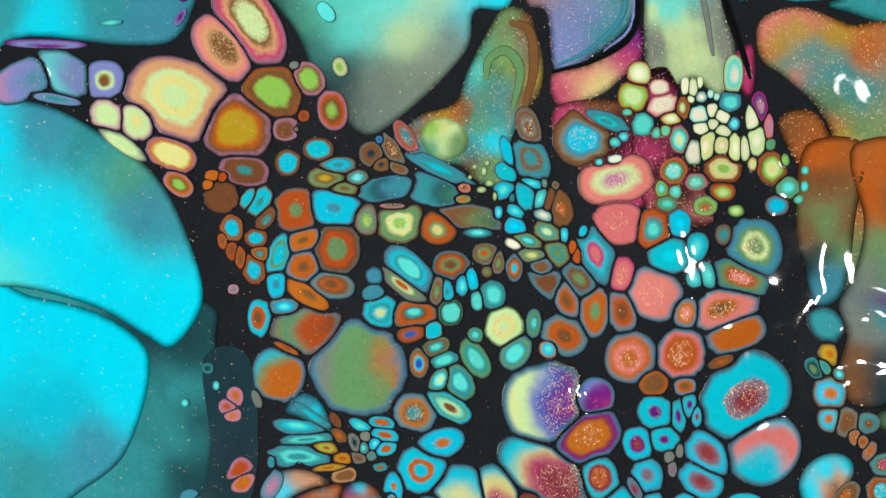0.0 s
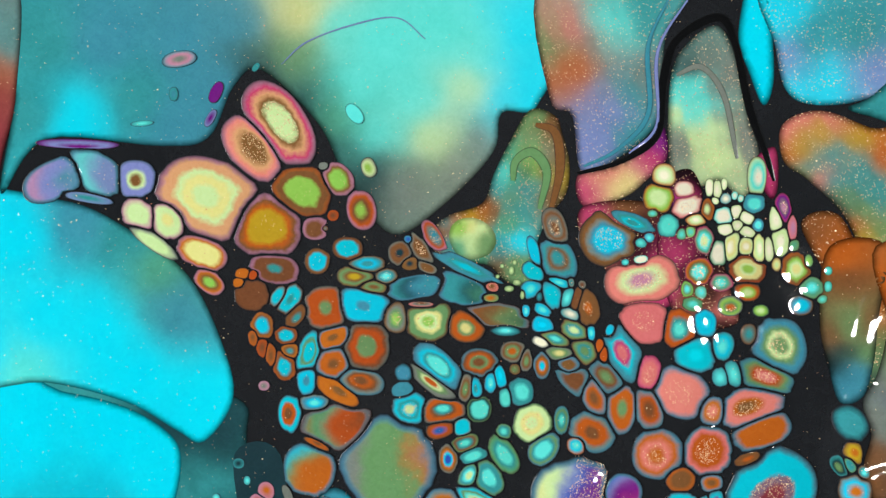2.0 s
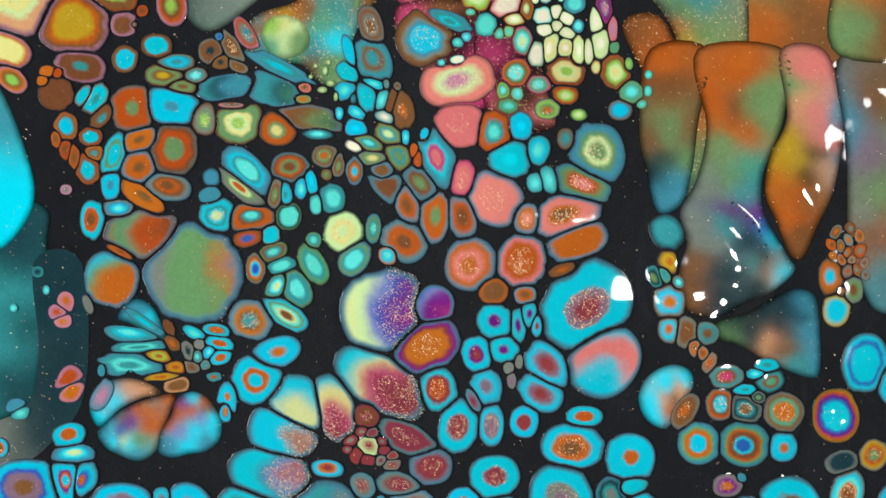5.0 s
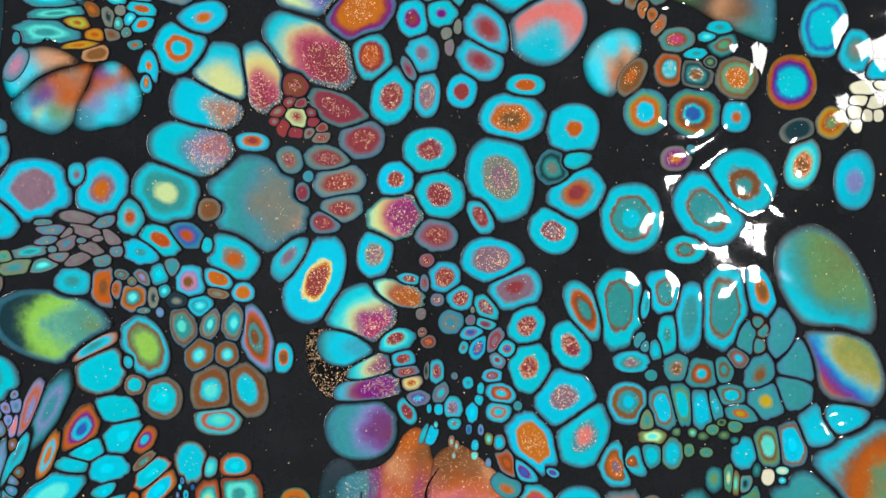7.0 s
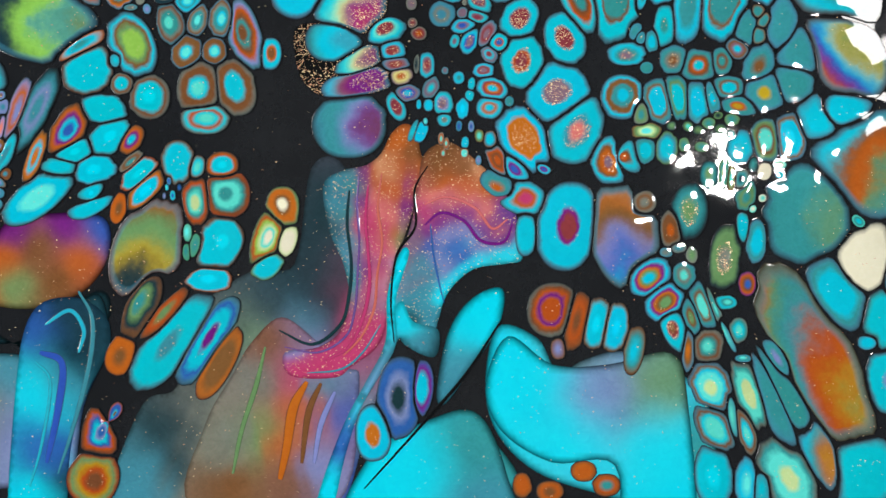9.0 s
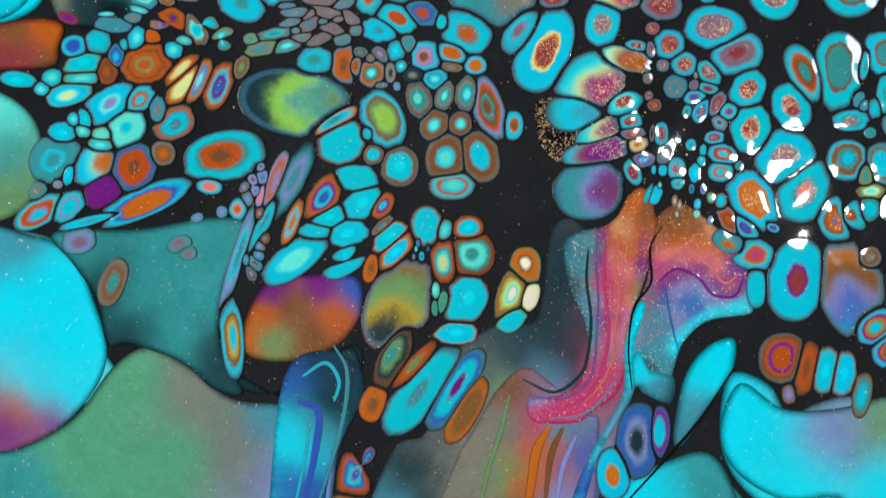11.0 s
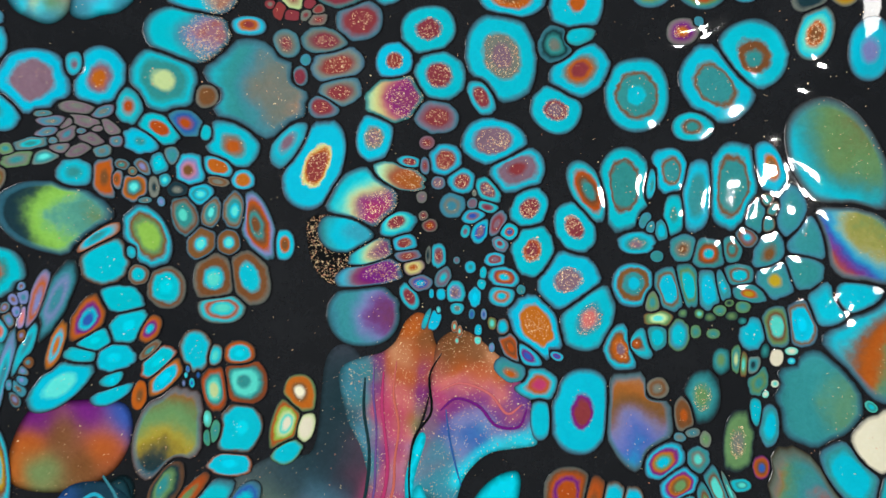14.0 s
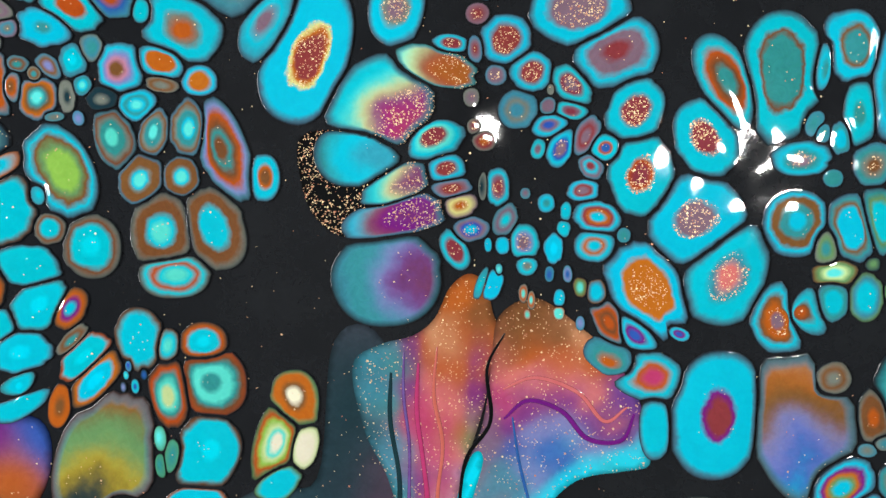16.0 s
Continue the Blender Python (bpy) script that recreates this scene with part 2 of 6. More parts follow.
for lx in (-0.55, 0.55):
    for ly in (-0.35, 0.45):
        leg = slab("leg", lx - 0.025, lx + 0.025, ly - 0.025, ly + 0.025, -0.77, -0.055, TABLE, edge=0.003)
        leg.parent, leg.matrix_parent_inverse = table, Matrix.Translation((0, 0, 0.77))

# ---- the painting: canvas, black ground, flows and cells ----
painting = tagged(new("poured_painting"), "glossy poured acrylic painting with turquoise and orange cells", "painting")
painting.location = (0, 0, -0.02)
HANG = Matrix.Translation((0, 0, 0.02))


def under(ob):
    ob.parent, ob.matrix_parent_inverse = painting, HANG
    return ob


under(slab("canvas", X0, X1, Y0, Y1, -0.02, TOP, CANVAS, edge=0.002))
cols, rows_ = int((X1 - X0) / 0.0016), int((Y1 - Y0) / 0.0016)
sheet, faces = [], []
for j in range(rows_ + 1):
    for i in range(cols + 1):
        x, y = X0 + (X1 - X0) * i / cols, Y0 + (Y1 - Y0) * j / rows_
        sheet.append((x, y, lift(x, y)))
for j in range(rows_):
    for i in range(cols):
        k = j * (cols + 1) + i
        faces.append((k, k + 1, k + cols + 2, k + cols + 1))
skirt = [j * (cols + 1) for j in range(rows_, 0, -1)] + list(range(cols)) + [j * (cols + 1) + cols for j in range(rows_)] + [rows_ * (cols + 1) + i for i in range(cols, 0, -1)]
first = len(sheet)
for k in skirt:
    sheet.append((sheet[k][0], sheet[k][1], TOP - 0.001))
for k in range(len(skirt)):
    m = (k + 1) % len(skirt)
    faces.append((skirt[k], first + k, first + m, skirt[m]))
under(link("black_ground", sheet, faces, BLACK, label="glossy black paint between the cells"))

LAYER = [0]


def swirl(outline, spots, paint=SWIRL, thin=True, flow=None):
    """A large flow of blended paint: a few control points (mm), the pigments poured into it (mm, letter), the way it ran (radians)."""
    LAYER[0] += 1
    edge = [Vector((p.x, p.y)) for p in rounded([(x / 1000, y / 1000) for x, y in outline])]
    edge = [Vector((min(max(p.x, X0 + 0.002), X1 - 0.002), min(max(p.y, Y0 + 0.002), Y1 - 0.002))) for p in edge]
    xs, ys = [p.x for p in edge], [p.y for p in edge]
    dense = []
    for i in range(len(edge)):
        p, q = edge[i], edge[(i + 1) % len(edge)]
        pieces = max(1, int((q - p).length / 0.0009))
        dense += [p.lerp(q, k / pieces) for k in range(pieces) if (q - p).length > 1e-6]
    edge, rim = dense, np.array([(p.x, p.y) for p in dense])

    def away(p):
        return float(np.sqrt(((rim - (p.x, p.y)) ** 2).sum(1).min()))

    grid, step = [], 0.00115 if flow is None else 0.0007
    for j in range(int((max(ys) - min(ys)) / step)):
        for i in range(int((max(xs) - min(xs)) / step)):
            p = Vector((min(xs) + step * (i + 0.5 * (j % 2) + 0.3), min(ys) + step * (j + 0.4)))
            if away(p) > 0.0007:
                grid.append(p)
    count = len(edge)
    flat, _, tris, *_ = delaunay_2d_cdt(edge + grid, [(i, (i + 1) % count) for i in range(count)], [], 1, 1e-7)
    raise_by = 0.00005 + 0.0000022 * LAYER[0]
    dense = len(spots) > 37
    soft = min(60.0, max(1.2, (0.24e6 if dense else 0.19e6) * (max(xs) - min(xs)) * (max(ys) - min(ys)) / len(spots)))
    vertices, colours = [], []
    for p in flat:
        near = away(p)
        vertices.append((p.x, p.y, lift(p.x, p.y) + raise_by))
        drift = Vector((p.x * 38, p.y * 38, 3.0))
        w = p * 1000 + 3.0 * Vector((noise.noise(drift), noise.noise(drift + Vector((7, 3, 1))))) + 1.6 * Vector((noise.noise(drift * 4), noise.noise(drift * 4 + Vector((2, 9, 4)))))
        if flow is not None:  # streaks drawn out along the flow
            along, side = Vector((math.cos(flow), math.sin(flow))), Vector((-math.sin(flow), math.cos(flow)))
            for wide, far in ((210, 2.6), (480, 1.5)):
                w += side * far * noise.noise(Vector((p.dot(side) * wide, p.dot(along) * 26, wide)))
        total, mixed = 0.0, Vector((0, 0, 0))
        for sx, sy, letter in spots:
            d2 = (w.x - sx) ** 2 + (w.y - sy) ** 2
            share = 1 / (d2 + soft) ** (2.5 if dense else 2.1)
            total, mixed = total + share, mixed + share * Vector(PIGMENT[letter])
        mixed /= total
        # the flow thins to a film over the black at its border
        film = 1.0 if thin is None else min(1.0, 0.1 + near / 0.0018) if thin else min(1.0, 0.45 + near / 0.0008)
        colours.append((*(mixed * film), 1))
    ob = under(link("paint_swirl", vertices, [tuple(t) for t in tris], paint))
    layer = ob.data.color_attributes.new("pigment", "FLOAT_COLOR", "POINT")
    layer.data.foreach_set("color", np.array(colours, np.float32).ravel())


def vein(points, width, letter):
    """A thin thread of one pigment drawn through a flow (mm)."""
    ends = [tuple(2 * points[0][k] - points[1][k] for k in (0, 1)), *points, tuple(2 * points[-1][k] - points[-2][k] for k in (0, 1))]
    line = rounded([(x / 1000, y / 1000) for x, y in ends], 8)[8: 8 * len(points) + 1]
    vertices, faces, w = [], [], width / 2000
    for k, p in enumerate(line):
        along = (line[min(k + 1, len(line) - 1)] - line[max(k - 1, 0)]).normalized()
        side = Vector((-along.y, along.x))
        here = w * (0.25 + 0.75 * math.sin(math.pi * (k + 0.5) / len(line)) ** 0.5) * (1 + 0.3 * noise.noise(Vector((p.x * 90, p.y * 90, 5))))
        for off, up in ((-1, 0.00017), (-0.5, 0.00021), (0.5, 0.00021), (1, 0.00017)):
            q = p + side * here * off
            vertices.append((q.x, q.y, lift(q.x, q.y) + up))
    for k in range(len(line) - 1):
        for i in range(3):
            faces.append((4 * k + i, 4 * k + i + 1, 4 * k + i + 5, 4 * k + i + 4))
    ob = under(link("paint_thread", vertices, faces, ring_paint(letter if len(letter) > 1 else letter + letter)))
    for key in ("ring", "rim"):
        layer = ob.data.attributes.new(key, "FLOAT", "POINT")
        layer.data.foreach_set("value", np.tile(np.array([0.0, 0.3, 0.3, 0.0], np.float32), len(line)))


CELLS = []


def cell(x, y, a, b, turn, style):
    """One cell of paint: centre and radii in mm, turn in degrees, pigments from rim to core (* with metal flakes)."""
    CELLS.append((x, y, a * 1.06, b * 1.06, radians(turn), style, None))


def foam(x, y, a, b, turn, count, style):
    """Many small cells crowded into an oval patch."""
    loose, style = style[0] == "~", style.lstrip("~")
    dice = random.Random(int(abs(x * 131 + y * 17)) + count)
    c, s, spots = math.cos(radians(turn)), math.sin(radians(turn)), []
    web = [(0.8 * a * math.cos(k * math.tau / 24) * c - 0.8 * b * math.sin(k * math.tau / 24) * s, 0.8 * a * math.cos(k * math.tau / 24) * s + 0.8 * b * math.sin(k * math.tau / 24) * c) for k in range(24)]
    low = [(u / 1000, v / 1000, lift((x + u) / 1000, (y + v) / 1000) - 0.0006) for u, v in web]
    high = [(0.97 * u / 1000, 0.97 * v / 1000, lift((x + u) / 1000, (y + v) / 1000) + 0.00004) for u, v in web]
    ring = [(k, (k + 1) % 24, 24 + (k + 1) % 24, 24 + k) for k in range(24)]
    lace = under(link("black_lacing", low + high, ring + [tuple(range(24, 48))], BLACK, at=(x / 1000, y / 1000, 0)))
    size = 0.86 * math.sqrt(a * b / count)
    for _ in range(count * 30):
        if len(spots) == count:
            break
        r, w = math.sqrt(dice.random()), dice.random() * math.tau
        u, v = a * r * math.cos(w), b * r * math.sin(w)
        px, py = x + u * c - v * s, y + u * s + v * c
        if any(math.hypot(px - qx, py - qy) < size * 1.35 for qx, qy in spots):
            continue
        if any(((px - o[0]) * math.cos(o[4]) + (py - o[1]) * math.sin(o[4])) ** 2 / o[2] ** 2 + ((py - o[1]) * math.cos(o[4]) - (px - o[0]) * math.sin(o[4])) ** 2 / o[3] ** 2 < 1.0 for o in CELLS if o[6] is None):
            continue
        spots.append((px, py))
        grow = size * dice.uniform(0.85, 1.25) * (0.55 if loose else 1.0)
        mine = "".join(dice.sample(style, len(style)))
        CELLS.append((px, py, grow * dice.uniform(0.9, 1.45), grow * 0.85, radians(turn) + dice.uniform(-0.9, 0.9), mine[:1] + mine[:2] if dice.random() < 0.5 else mine[:3], lace))


def build_cells():
    """Press the cells against each other, leaving a thin black joint, and dome each one."""
    data = np.array([c[:5] for c in CELLS])
    turn_c, turn_s = np.cos(data[:, 4]), np.sin(data[:, 4])
    big = np.maximum(data[:, 2], data[:, 3])

    def depth(i, px, py):
        dx, dy = px - data[i, 0], py - data[i, 1]
        u, v = (dx * turn_c[i] + dy * turn_s[i]) / data[i, 2], (dy * turn_c[i] - dx * turn_s[i]) / data[i, 3]
        return (np.abs(u) ** 2.25 + np.abs(v) ** 2.25) ** (1 / 2.25)

    for i, (x, y, a, b, turn, style, small) in enumerate(CELLS):
        m = max(a, b)
        sides = 40 if m > 4 else 28 if m > 2 else 16
        w = np.arange(sides) * math.tau / sides
        unit = (np.abs(np.cos(w)) ** 2.25 + np.abs(np.sin(w)) ** 2.25) ** (-1 / 2.25)
        wob = np.array([1 + 0.05 * noise.noise(Vector((x * 0.7 + math.cos(k), y * 0.7 + math.sin(k), 2.0))) for k in w])
        others = [j for j in np.nonzero(np.hypot(data[:, 0] - x, data[:, 1] - y) < big + m + 1.0)[0] if j != i]
        steps = np.linspace(0.06, 1.12, 48)
        ux, uy = a * unit * wob * np.cos(w), b * unit * wob * np.sin(w)
        px = x + (ux * turn_c[i] - uy * turn_s[i])[:, None] * steps
        py = y + (ux * turn_s[i] + uy * turn_c[i])[:, None] * steps
        mine = depth(i, px, py)
        close = np.zeros(mine.shape, bool)
        reach = np.full(sides, 1.3)
        for j in others:
            close |= ((depth(j, px, py) - 1) * min(data[j, 2], data[j, 3]) < 0.9) & ((mine - 1) * min(a, b) < 0.9)
            gap = 0.3 / min(a, b, data[j, 2], data[j, 3])
            clash = mine > depth(j, px, py) - min(gap, 0.2) * 0.5
            clash[:, 0] = False
            hit = np.where(clash.any(1), steps[np.maximum(clash.argmax(1) - 1, 0)], 1.3)
            reach = np.minimum(reach, hit)
        free = (steps > 1.0) & ~close
        reach = np.minimum(reach, steps[np.maximum(np.where(free.any(1), free.argmax(1), 48) - 1, 0)])
        for _ in range(2):
            reach = np.minimum(reach, 0.5 * reach + 0.25 * (np.roll(reach, 1) + np.roll(reach, -1)) + 0.01)
        if reach.max() < 0.3:
            continue
        ux, uy = ux * reach, uy * reach
        bx, by = ux * turn_c[i] - uy * turn_s[i], ux * turn_s[i] + uy * turn_c[i]
        mx, my = bx.mean(), by.mean()
        lean, swing = 0.3 * noise.noise(Vector((x * 0.9, y * 0.9, 8))), 9 * noise.noise(Vector((x * 0.6, y * 0.6, 4)))
        sx, sy = lean * m * math.cos(swing), lean * m * math.sin(swing)
        dome = (0.02 if small is not None or m < 2.6 else 0.032) * min(a, b) * float(reach.mean())
        rings = ((1.0, -0.35), (0.994, 0.0), (0.975, 0.01), (0.92, 0.07), (0.82, 0.28), (0.66, 0.56), (0.46, 0.82), (0.24, 0.96))
        turns = np.fft.fft(bx + 1j * by)
        turns[2:-1] = 0
        oval = np.fft.ifft(turns)
        vertices, faces, ring = [], [], []
        rim = np.concatenate([np.full(sides, 1 - share) for share, _ in rings] + [np.ones(1)])
        across = {">": (1, 0), "<": (-1, 0), "^": (0, 1), "_": (0, -1), "/": (0.7, 0.7), "|": (0.7, -0.7)}.get(style[0])
        if across:
            span = np.array(bx) * across[0] + np.array(by) * across[1]
            first_, wide = span.min(), np.ptp(span)
        for share, high in rings:
            for k in range(sides):
                own = min(1.0, max(0.0, (share - 0.4) / 0.52))  # the border follows the neighbours, the core is a smooth oval
                ex, ey = own * bx[k] + (1 - own) * oval[k].real, own * by[k] + (1 - own) * oval[k].imag
                qx, qy = mx + (ex - mx) * share + sx * (1 - share), my + (ey - my) * share + sy * (1 - share)
                up = -0.0003 if high < 0 else 0.00026 + dome * high * 0.001
                vertices.append((qx / 1000, qy / 1000, lift((x + qx) / 1000, (y + qy) / 1000) + up))
                ring.append(1 - share if not across else (0.04 + 0.9 * (0.75 * ((qx * across[0] + qy * across[1]) - first_) / wide + 0.25 * (1 - share))))
        vertices.append(((mx + sx) / 1000, (my + sy) / 1000, lift((x + mx + sx) / 1000, (y + my + sy) / 1000) + 0.00026 + dome * 0.001))
        ring.append(1.0 if not across else 0.04 + 0.9 * (0.75 * (((mx + sx) * across[0] + (my + sy) * across[1]) - first_) / wide + 0.25))
        for r in range(len(rings) - 1):
            for k in range(sides):
                n2 = (k + 1) % sides
                faces.append((r * sides + k, r * sides + n2, (r + 1) * sides + n2, (r + 1) * sides + k))
        last = (len(rings) - 1) * sides
        faces += [(last + k, last + (k + 1) % sides, len(vertices) - 1) for k in range(sides)]
        kind = "foam_cell" if small is not None else "flaked_cell" if style.endswith("*") else "small_cell" if m < 3.4 else "ringed_cell"
        ob = link(kind, vertices, faces, ring_paint(style), at=(x / 1000, y / 1000, 0))
        if small is not None:
            ob.parent, ob.matrix_parent_inverse = small, small.matrix_basis.inverted()
        else:
            under(ob)
        layer = ob.data.attributes.new("ring", "FLOAT", "POINT")
        layer.data.foreach_set("value", np.array(ring, np.float32))
        bands = style.strip("*" + DRAWN)
        words = SPOKEN[bands[0]] + " paint cell " + ("shading to " if across else "with a core of ") + SPOKEN[bands[-1]] + (" and metal flakes" if style.endswith("*") else "")
        tagged(ob, words if small is None else "")
        layer = ob.data.attributes.new("rim", "FLOAT", "POINT")
        layer.data.foreach_set("value", rim.astype(np.float32))


# ---- large flows ----
swirl([(54.6, 121.6), (80.2, 120.3), (80.7, 139.0), (80.0, 157.1), (72.3, 167.6), (54.4, 168.3), (53.3, 139.8)],
      [(61.0, 129.2, "o"), (72.5, 127.6, "b"), (62.2, 139.6, "g"), (73.7, 141.8, "o"), (66.0, 152.4, "j"), (74.9, 155.9, "t"), (60.9, 157.7, "o"), (67.4, 136.8, "b")])
swirl([(-53.0, -86.6), (-38.6, -75.7), (-29.4, -74.1), (-26.0, -52.2), (-18.2, -52.0), (-12.5, -74.8), (-7.1, -84.9), (-6.8, -95.2), (-11.6, -110.9), (-16.4, -129.5), (-24.0, -141.8), (-78.0, -145.0), (-72.7, -127.2), (-64.8, -108.2), (-56.8, -103.8)],
      [(-32.0, -78.0, "n"), (-25.5, -72.7, "n"), (-21.8, -64.8, "n"), (-27.8, -87.0, "s"), (-35.8, -86.0, "n"), (-38.2, -93.9, "g"), (-32.9, -96.3, "z"), (-25.1, -93.3, "z"), (-19.9, -90.5, "n"), (-28.9, -100.0, "r"), (-19.7, -98.9, "r"), (-38.1, -101.7, "x"), (-44.6, -107.2, "x"), (-47.1, -117.9, "x"), (-37.8, -114.8, "g"), (-31.3, -110.6, "o"), (-32.4, -122.4, "o"), (-27.4, -106.4, "o"), (-24.5, -116.8, "z"), (-19.4, -111.3, "s"), (-16.9, -106.0, "s"), (-16.5, -122.9, "u"), (-34.9, -127.8, "o"), (-42.9, -125.6, "b"), (-50.9, -128.7, "x"), (-60.7, -113.3, "n"), (-64.6, -124.1, "s"), (-67.2, -132.3, "s"), (-56.5, -121.0, "n"), (-22.7, -82.9, "k"), (-26.7, -80.4, "n"), (-14.8, -85.2, "r"), (-50.2, -97.0, "n")], thin=False, flow=1.2)
swirl([(-112.4, -87.5), (-104.8, -94.7), (-94.3, -94.3), (-76.6, -82.1), (-73.6, -89.3), (-85.3, -104.3), (-91.3, -98.6)],
      [(-101.8, -94.6, "n"), (-88.3, -92.7, "n"), (-79.5, -88.0, "n")])
swirl([(-103.4, -85.8), (-104.9, -78.5), (-99.0, -66.7), (-88.6, -64.3), (-75.3, -64.8), (-73.8, -73.4), (-79.5, -82.2), (-91.4, -86.9)],
      [(-99.0, -67.4, "v"), (-85.6, -66.4, "v"), (-76.7, -67.7, "u"), (-100.4, -75.5, "o"), (-91.5, -73.1, "b"), (-81.1, -75.0, "o"), (-85.5, -80.9, "b"), (-97.4, -82.7, "g"), (-102.6, -82.8, "o")])
swirl([(-191.4, 99.9), (-148.9, 96.1), (-116.7, 89.6), (-114.3, 77.8), (-116.5, 47.6), (-120.3, 37.2), (-142.4, 29.4), (-156.4, 17.1), (-161.3, 4.6), (-178.7, -1.3), (-193.9, -1.9)],
      [(-165.6, 86.7, "t"), (-131.1, 83.5, "n"), (-122.2, 78.1, "n"), (-124.2, 68.1, "t"), (-126.1, 54.6, "t"), (-135.3, 43.0, "t"), (-150.0, 34.7, "t"), (-122.8, 42.7, "n"), (-159.4, 24.5, "s"), (-119.0, 57.8, "n"), (-167.3, 3.6, "i")])
swirl([(-191.5, 96.4), (-164.7, 91.8), (-147.2, 87.4), (-135.1, 79.8), (-132.5, 71.8), (-136.0, 58.3), (-142.5, 46.6), (-157.4, 35.7), (-162.2, 24.5), (-161.9, 10.6), (-167.3, 3.6), (-178.7, -0.2), (-193.9, -1.2)],
      [(-176.8, 80.3, "i"), (-147.4, 79.1, "i"), (-158.7, 59.0, "c"), (-140.4, 65.3, "i"), (-166.5, 43.7, "t"), (-149.7, 50.2, "s"), (-170.6, 26.4, "c"), (-172.8, 8.9, "c")])
# the "a" spot at (-176.8, 97.2) is a lamp's glare put into the colour
swirl([(-195.3, 143.9), (-163.4, 143.3), (-145.0, 135.3), (-128.5, 122.1), (-119.4, 102.1), (-117.7, 88.6), (-126.1, 77.8), (-133.4, 80.9), (-147.1, 88.7), (-169.0, 94.3), (-197.9, 96.3)],
      [(-173.4, 133.7, "i"), (-159.0, 137.0, "s"), (-145.1, 132.0, "t"), (-134.7, 121.9, "f"), (-131.9, 114.4, "s"), (-168.2, 109.2, "i"), (-145.2, 96.6, "i"), (-125.3, 88.7, "i"), (-176.8, 97.2, "a"), (-184.5, 103.5, "i"), (-152.4, 108.9, "i")])
swirl([(-173.1, 202.8), (-32.5, 194.3), (-35.2, 163.4), (-44.8, 161.0), (-47.3, 151.1), (-60.7, 137.9), (-74.0, 131.1), (-85.3, 145.4), (-92.2, 160.3), (-106.6, 174.8), (-114.3, 170.8), (-121.6, 157.9), (-134.7, 156.3), (-165.8, 159.4), (-179.2, 145.3), (-173.9, 171.5)],
      [(-164.5, 184.5, "t"), (-171.7, 166.9, "t"), (-148.9, 183.6, "s"), (-141.8, 169.9, "t"), (-125.9, 182.4, "s"), (-118.9, 168.8, "s"), (-106.5, 175.5, "n"), (-112.1, 186.0, "s"), (-129.9, 162.0, "s"), (-157.7, 163.2, "i"), (-96.3, 188.1, "y"), (-97.5, 178.0, "g"), (-88.4, 183.3, "a"), (-73.8, 179.6, "a"), (-59.2, 181.7, "a"), (-49.3, 178.3, "a"), (-81.5, 169.9, "a"), (-67.0, 166.3, "a"), (-52.5, 168.5, "e"), (-86.2, 161.5, "f"), (-76.1, 156.6, "a"), (-63.0, 154.6, "e"), (-95.0, 164.8, "n"), (-89.5, 154.3, "n"), (-78.0, 145.1, "n"), (-69.3, 141.9, "x"), (-57.5, 145.8, "x"), (-50.1, 154.1, "x"), (-84.0, 141.0, "k"), (-39.3, 180.6, "i"), (-38.8, 170.7, "i"), (-36.9, 163.5, "i"), (-45.5, 163.9, "i")])
swirl([(-192.1, 204.0), (-172.3, 202.8), (-173.3, 173.0), (-177.8, 156.6), (-182.4, 144.7), (-195.3, 145.1)],
      [(-177.1, 185.2, "t"), (-181.0, 171.8, "m"), (-185.0, 156.9, "m"), (-179.8, 179.3, "o")])
swirl([(-33.5, 194.4), (2.1, 192.2), (-3.7, 177.3), (-5.6, 157.8), (-17.7, 147.3), (-25.4, 145.5), (-27.2, 159.5), (-32.7, 164.4)],
      [(-32.3, 177.4, "g"), (-27.3, 179.9, "p"), (-26.9, 170.1, "o"), (-22.5, 176.9, "x"), (-16.8, 182.2, "a"), (-9.8, 184.6, "t"), (-18.7, 159.8, "z"), (-23.2, 151.5, "z"), (-13.1, 163.7, "t"), (-7.4, 167.7, "x"), (-13.3, 152.5, "t")], FLAKED_SWIRL, flow=1.9)
swirl([(-2.6, 168.1), (2.4, 176.9), (9.3, 180.0), (13.9, 170.8), (16.3, 156.8), (18.4, 146.9), (14.5, 137.3), (8.5, 141.7), (3.7, 140.5), (-3.2, 143.6)],
      [(-1.7, 164.6, "a"), (-1.1, 159.0, "e"), (3.2, 167.2, "a"), (3.0, 158.8, "a"), (4.2, 151.8, "e"), (0.0, 150.5, "x"), (7.0, 155.8, "e"), (8.2, 147.4, "e"), (11.2, 158.4, "x"), (12.7, 168.1, "x"), (13.7, 150.0, "x"), (6.0, 171.2, "x"), (1.9, 171.4, "n"), (-2.8, 149.2, "x"), (16.5, 152.6, "x"), (9.3, 165.5, "x"), (6.5, 162.8, "a")], FLAKED_SWIRL, flow=1.7)
swirl([(17.0, 191.3), (21.0, 191.1), (22.4, 171.7), (21.8, 163.4), (19.5, 160.1), (16.5, 167.9), (14.0, 177.7)],
      [(18.7, 174.7, "i")])
swirl([(20.6, 191.1), (56.0, 189.0), (55.7, 165.9), (43.8, 160.3), (31.8, 159.5), (25.2, 163.3), (22.7, 174.5)],
      [(24.2, 179.9, "i"), (26.6, 168.7, "z"), (33.4, 173.9, "t"), (42.7, 176.1, "t"), (37.2, 164.1, "i"), (27.9, 163.1, "i"), (45.2, 166.4, "z")], FLAKED_SWIRL)
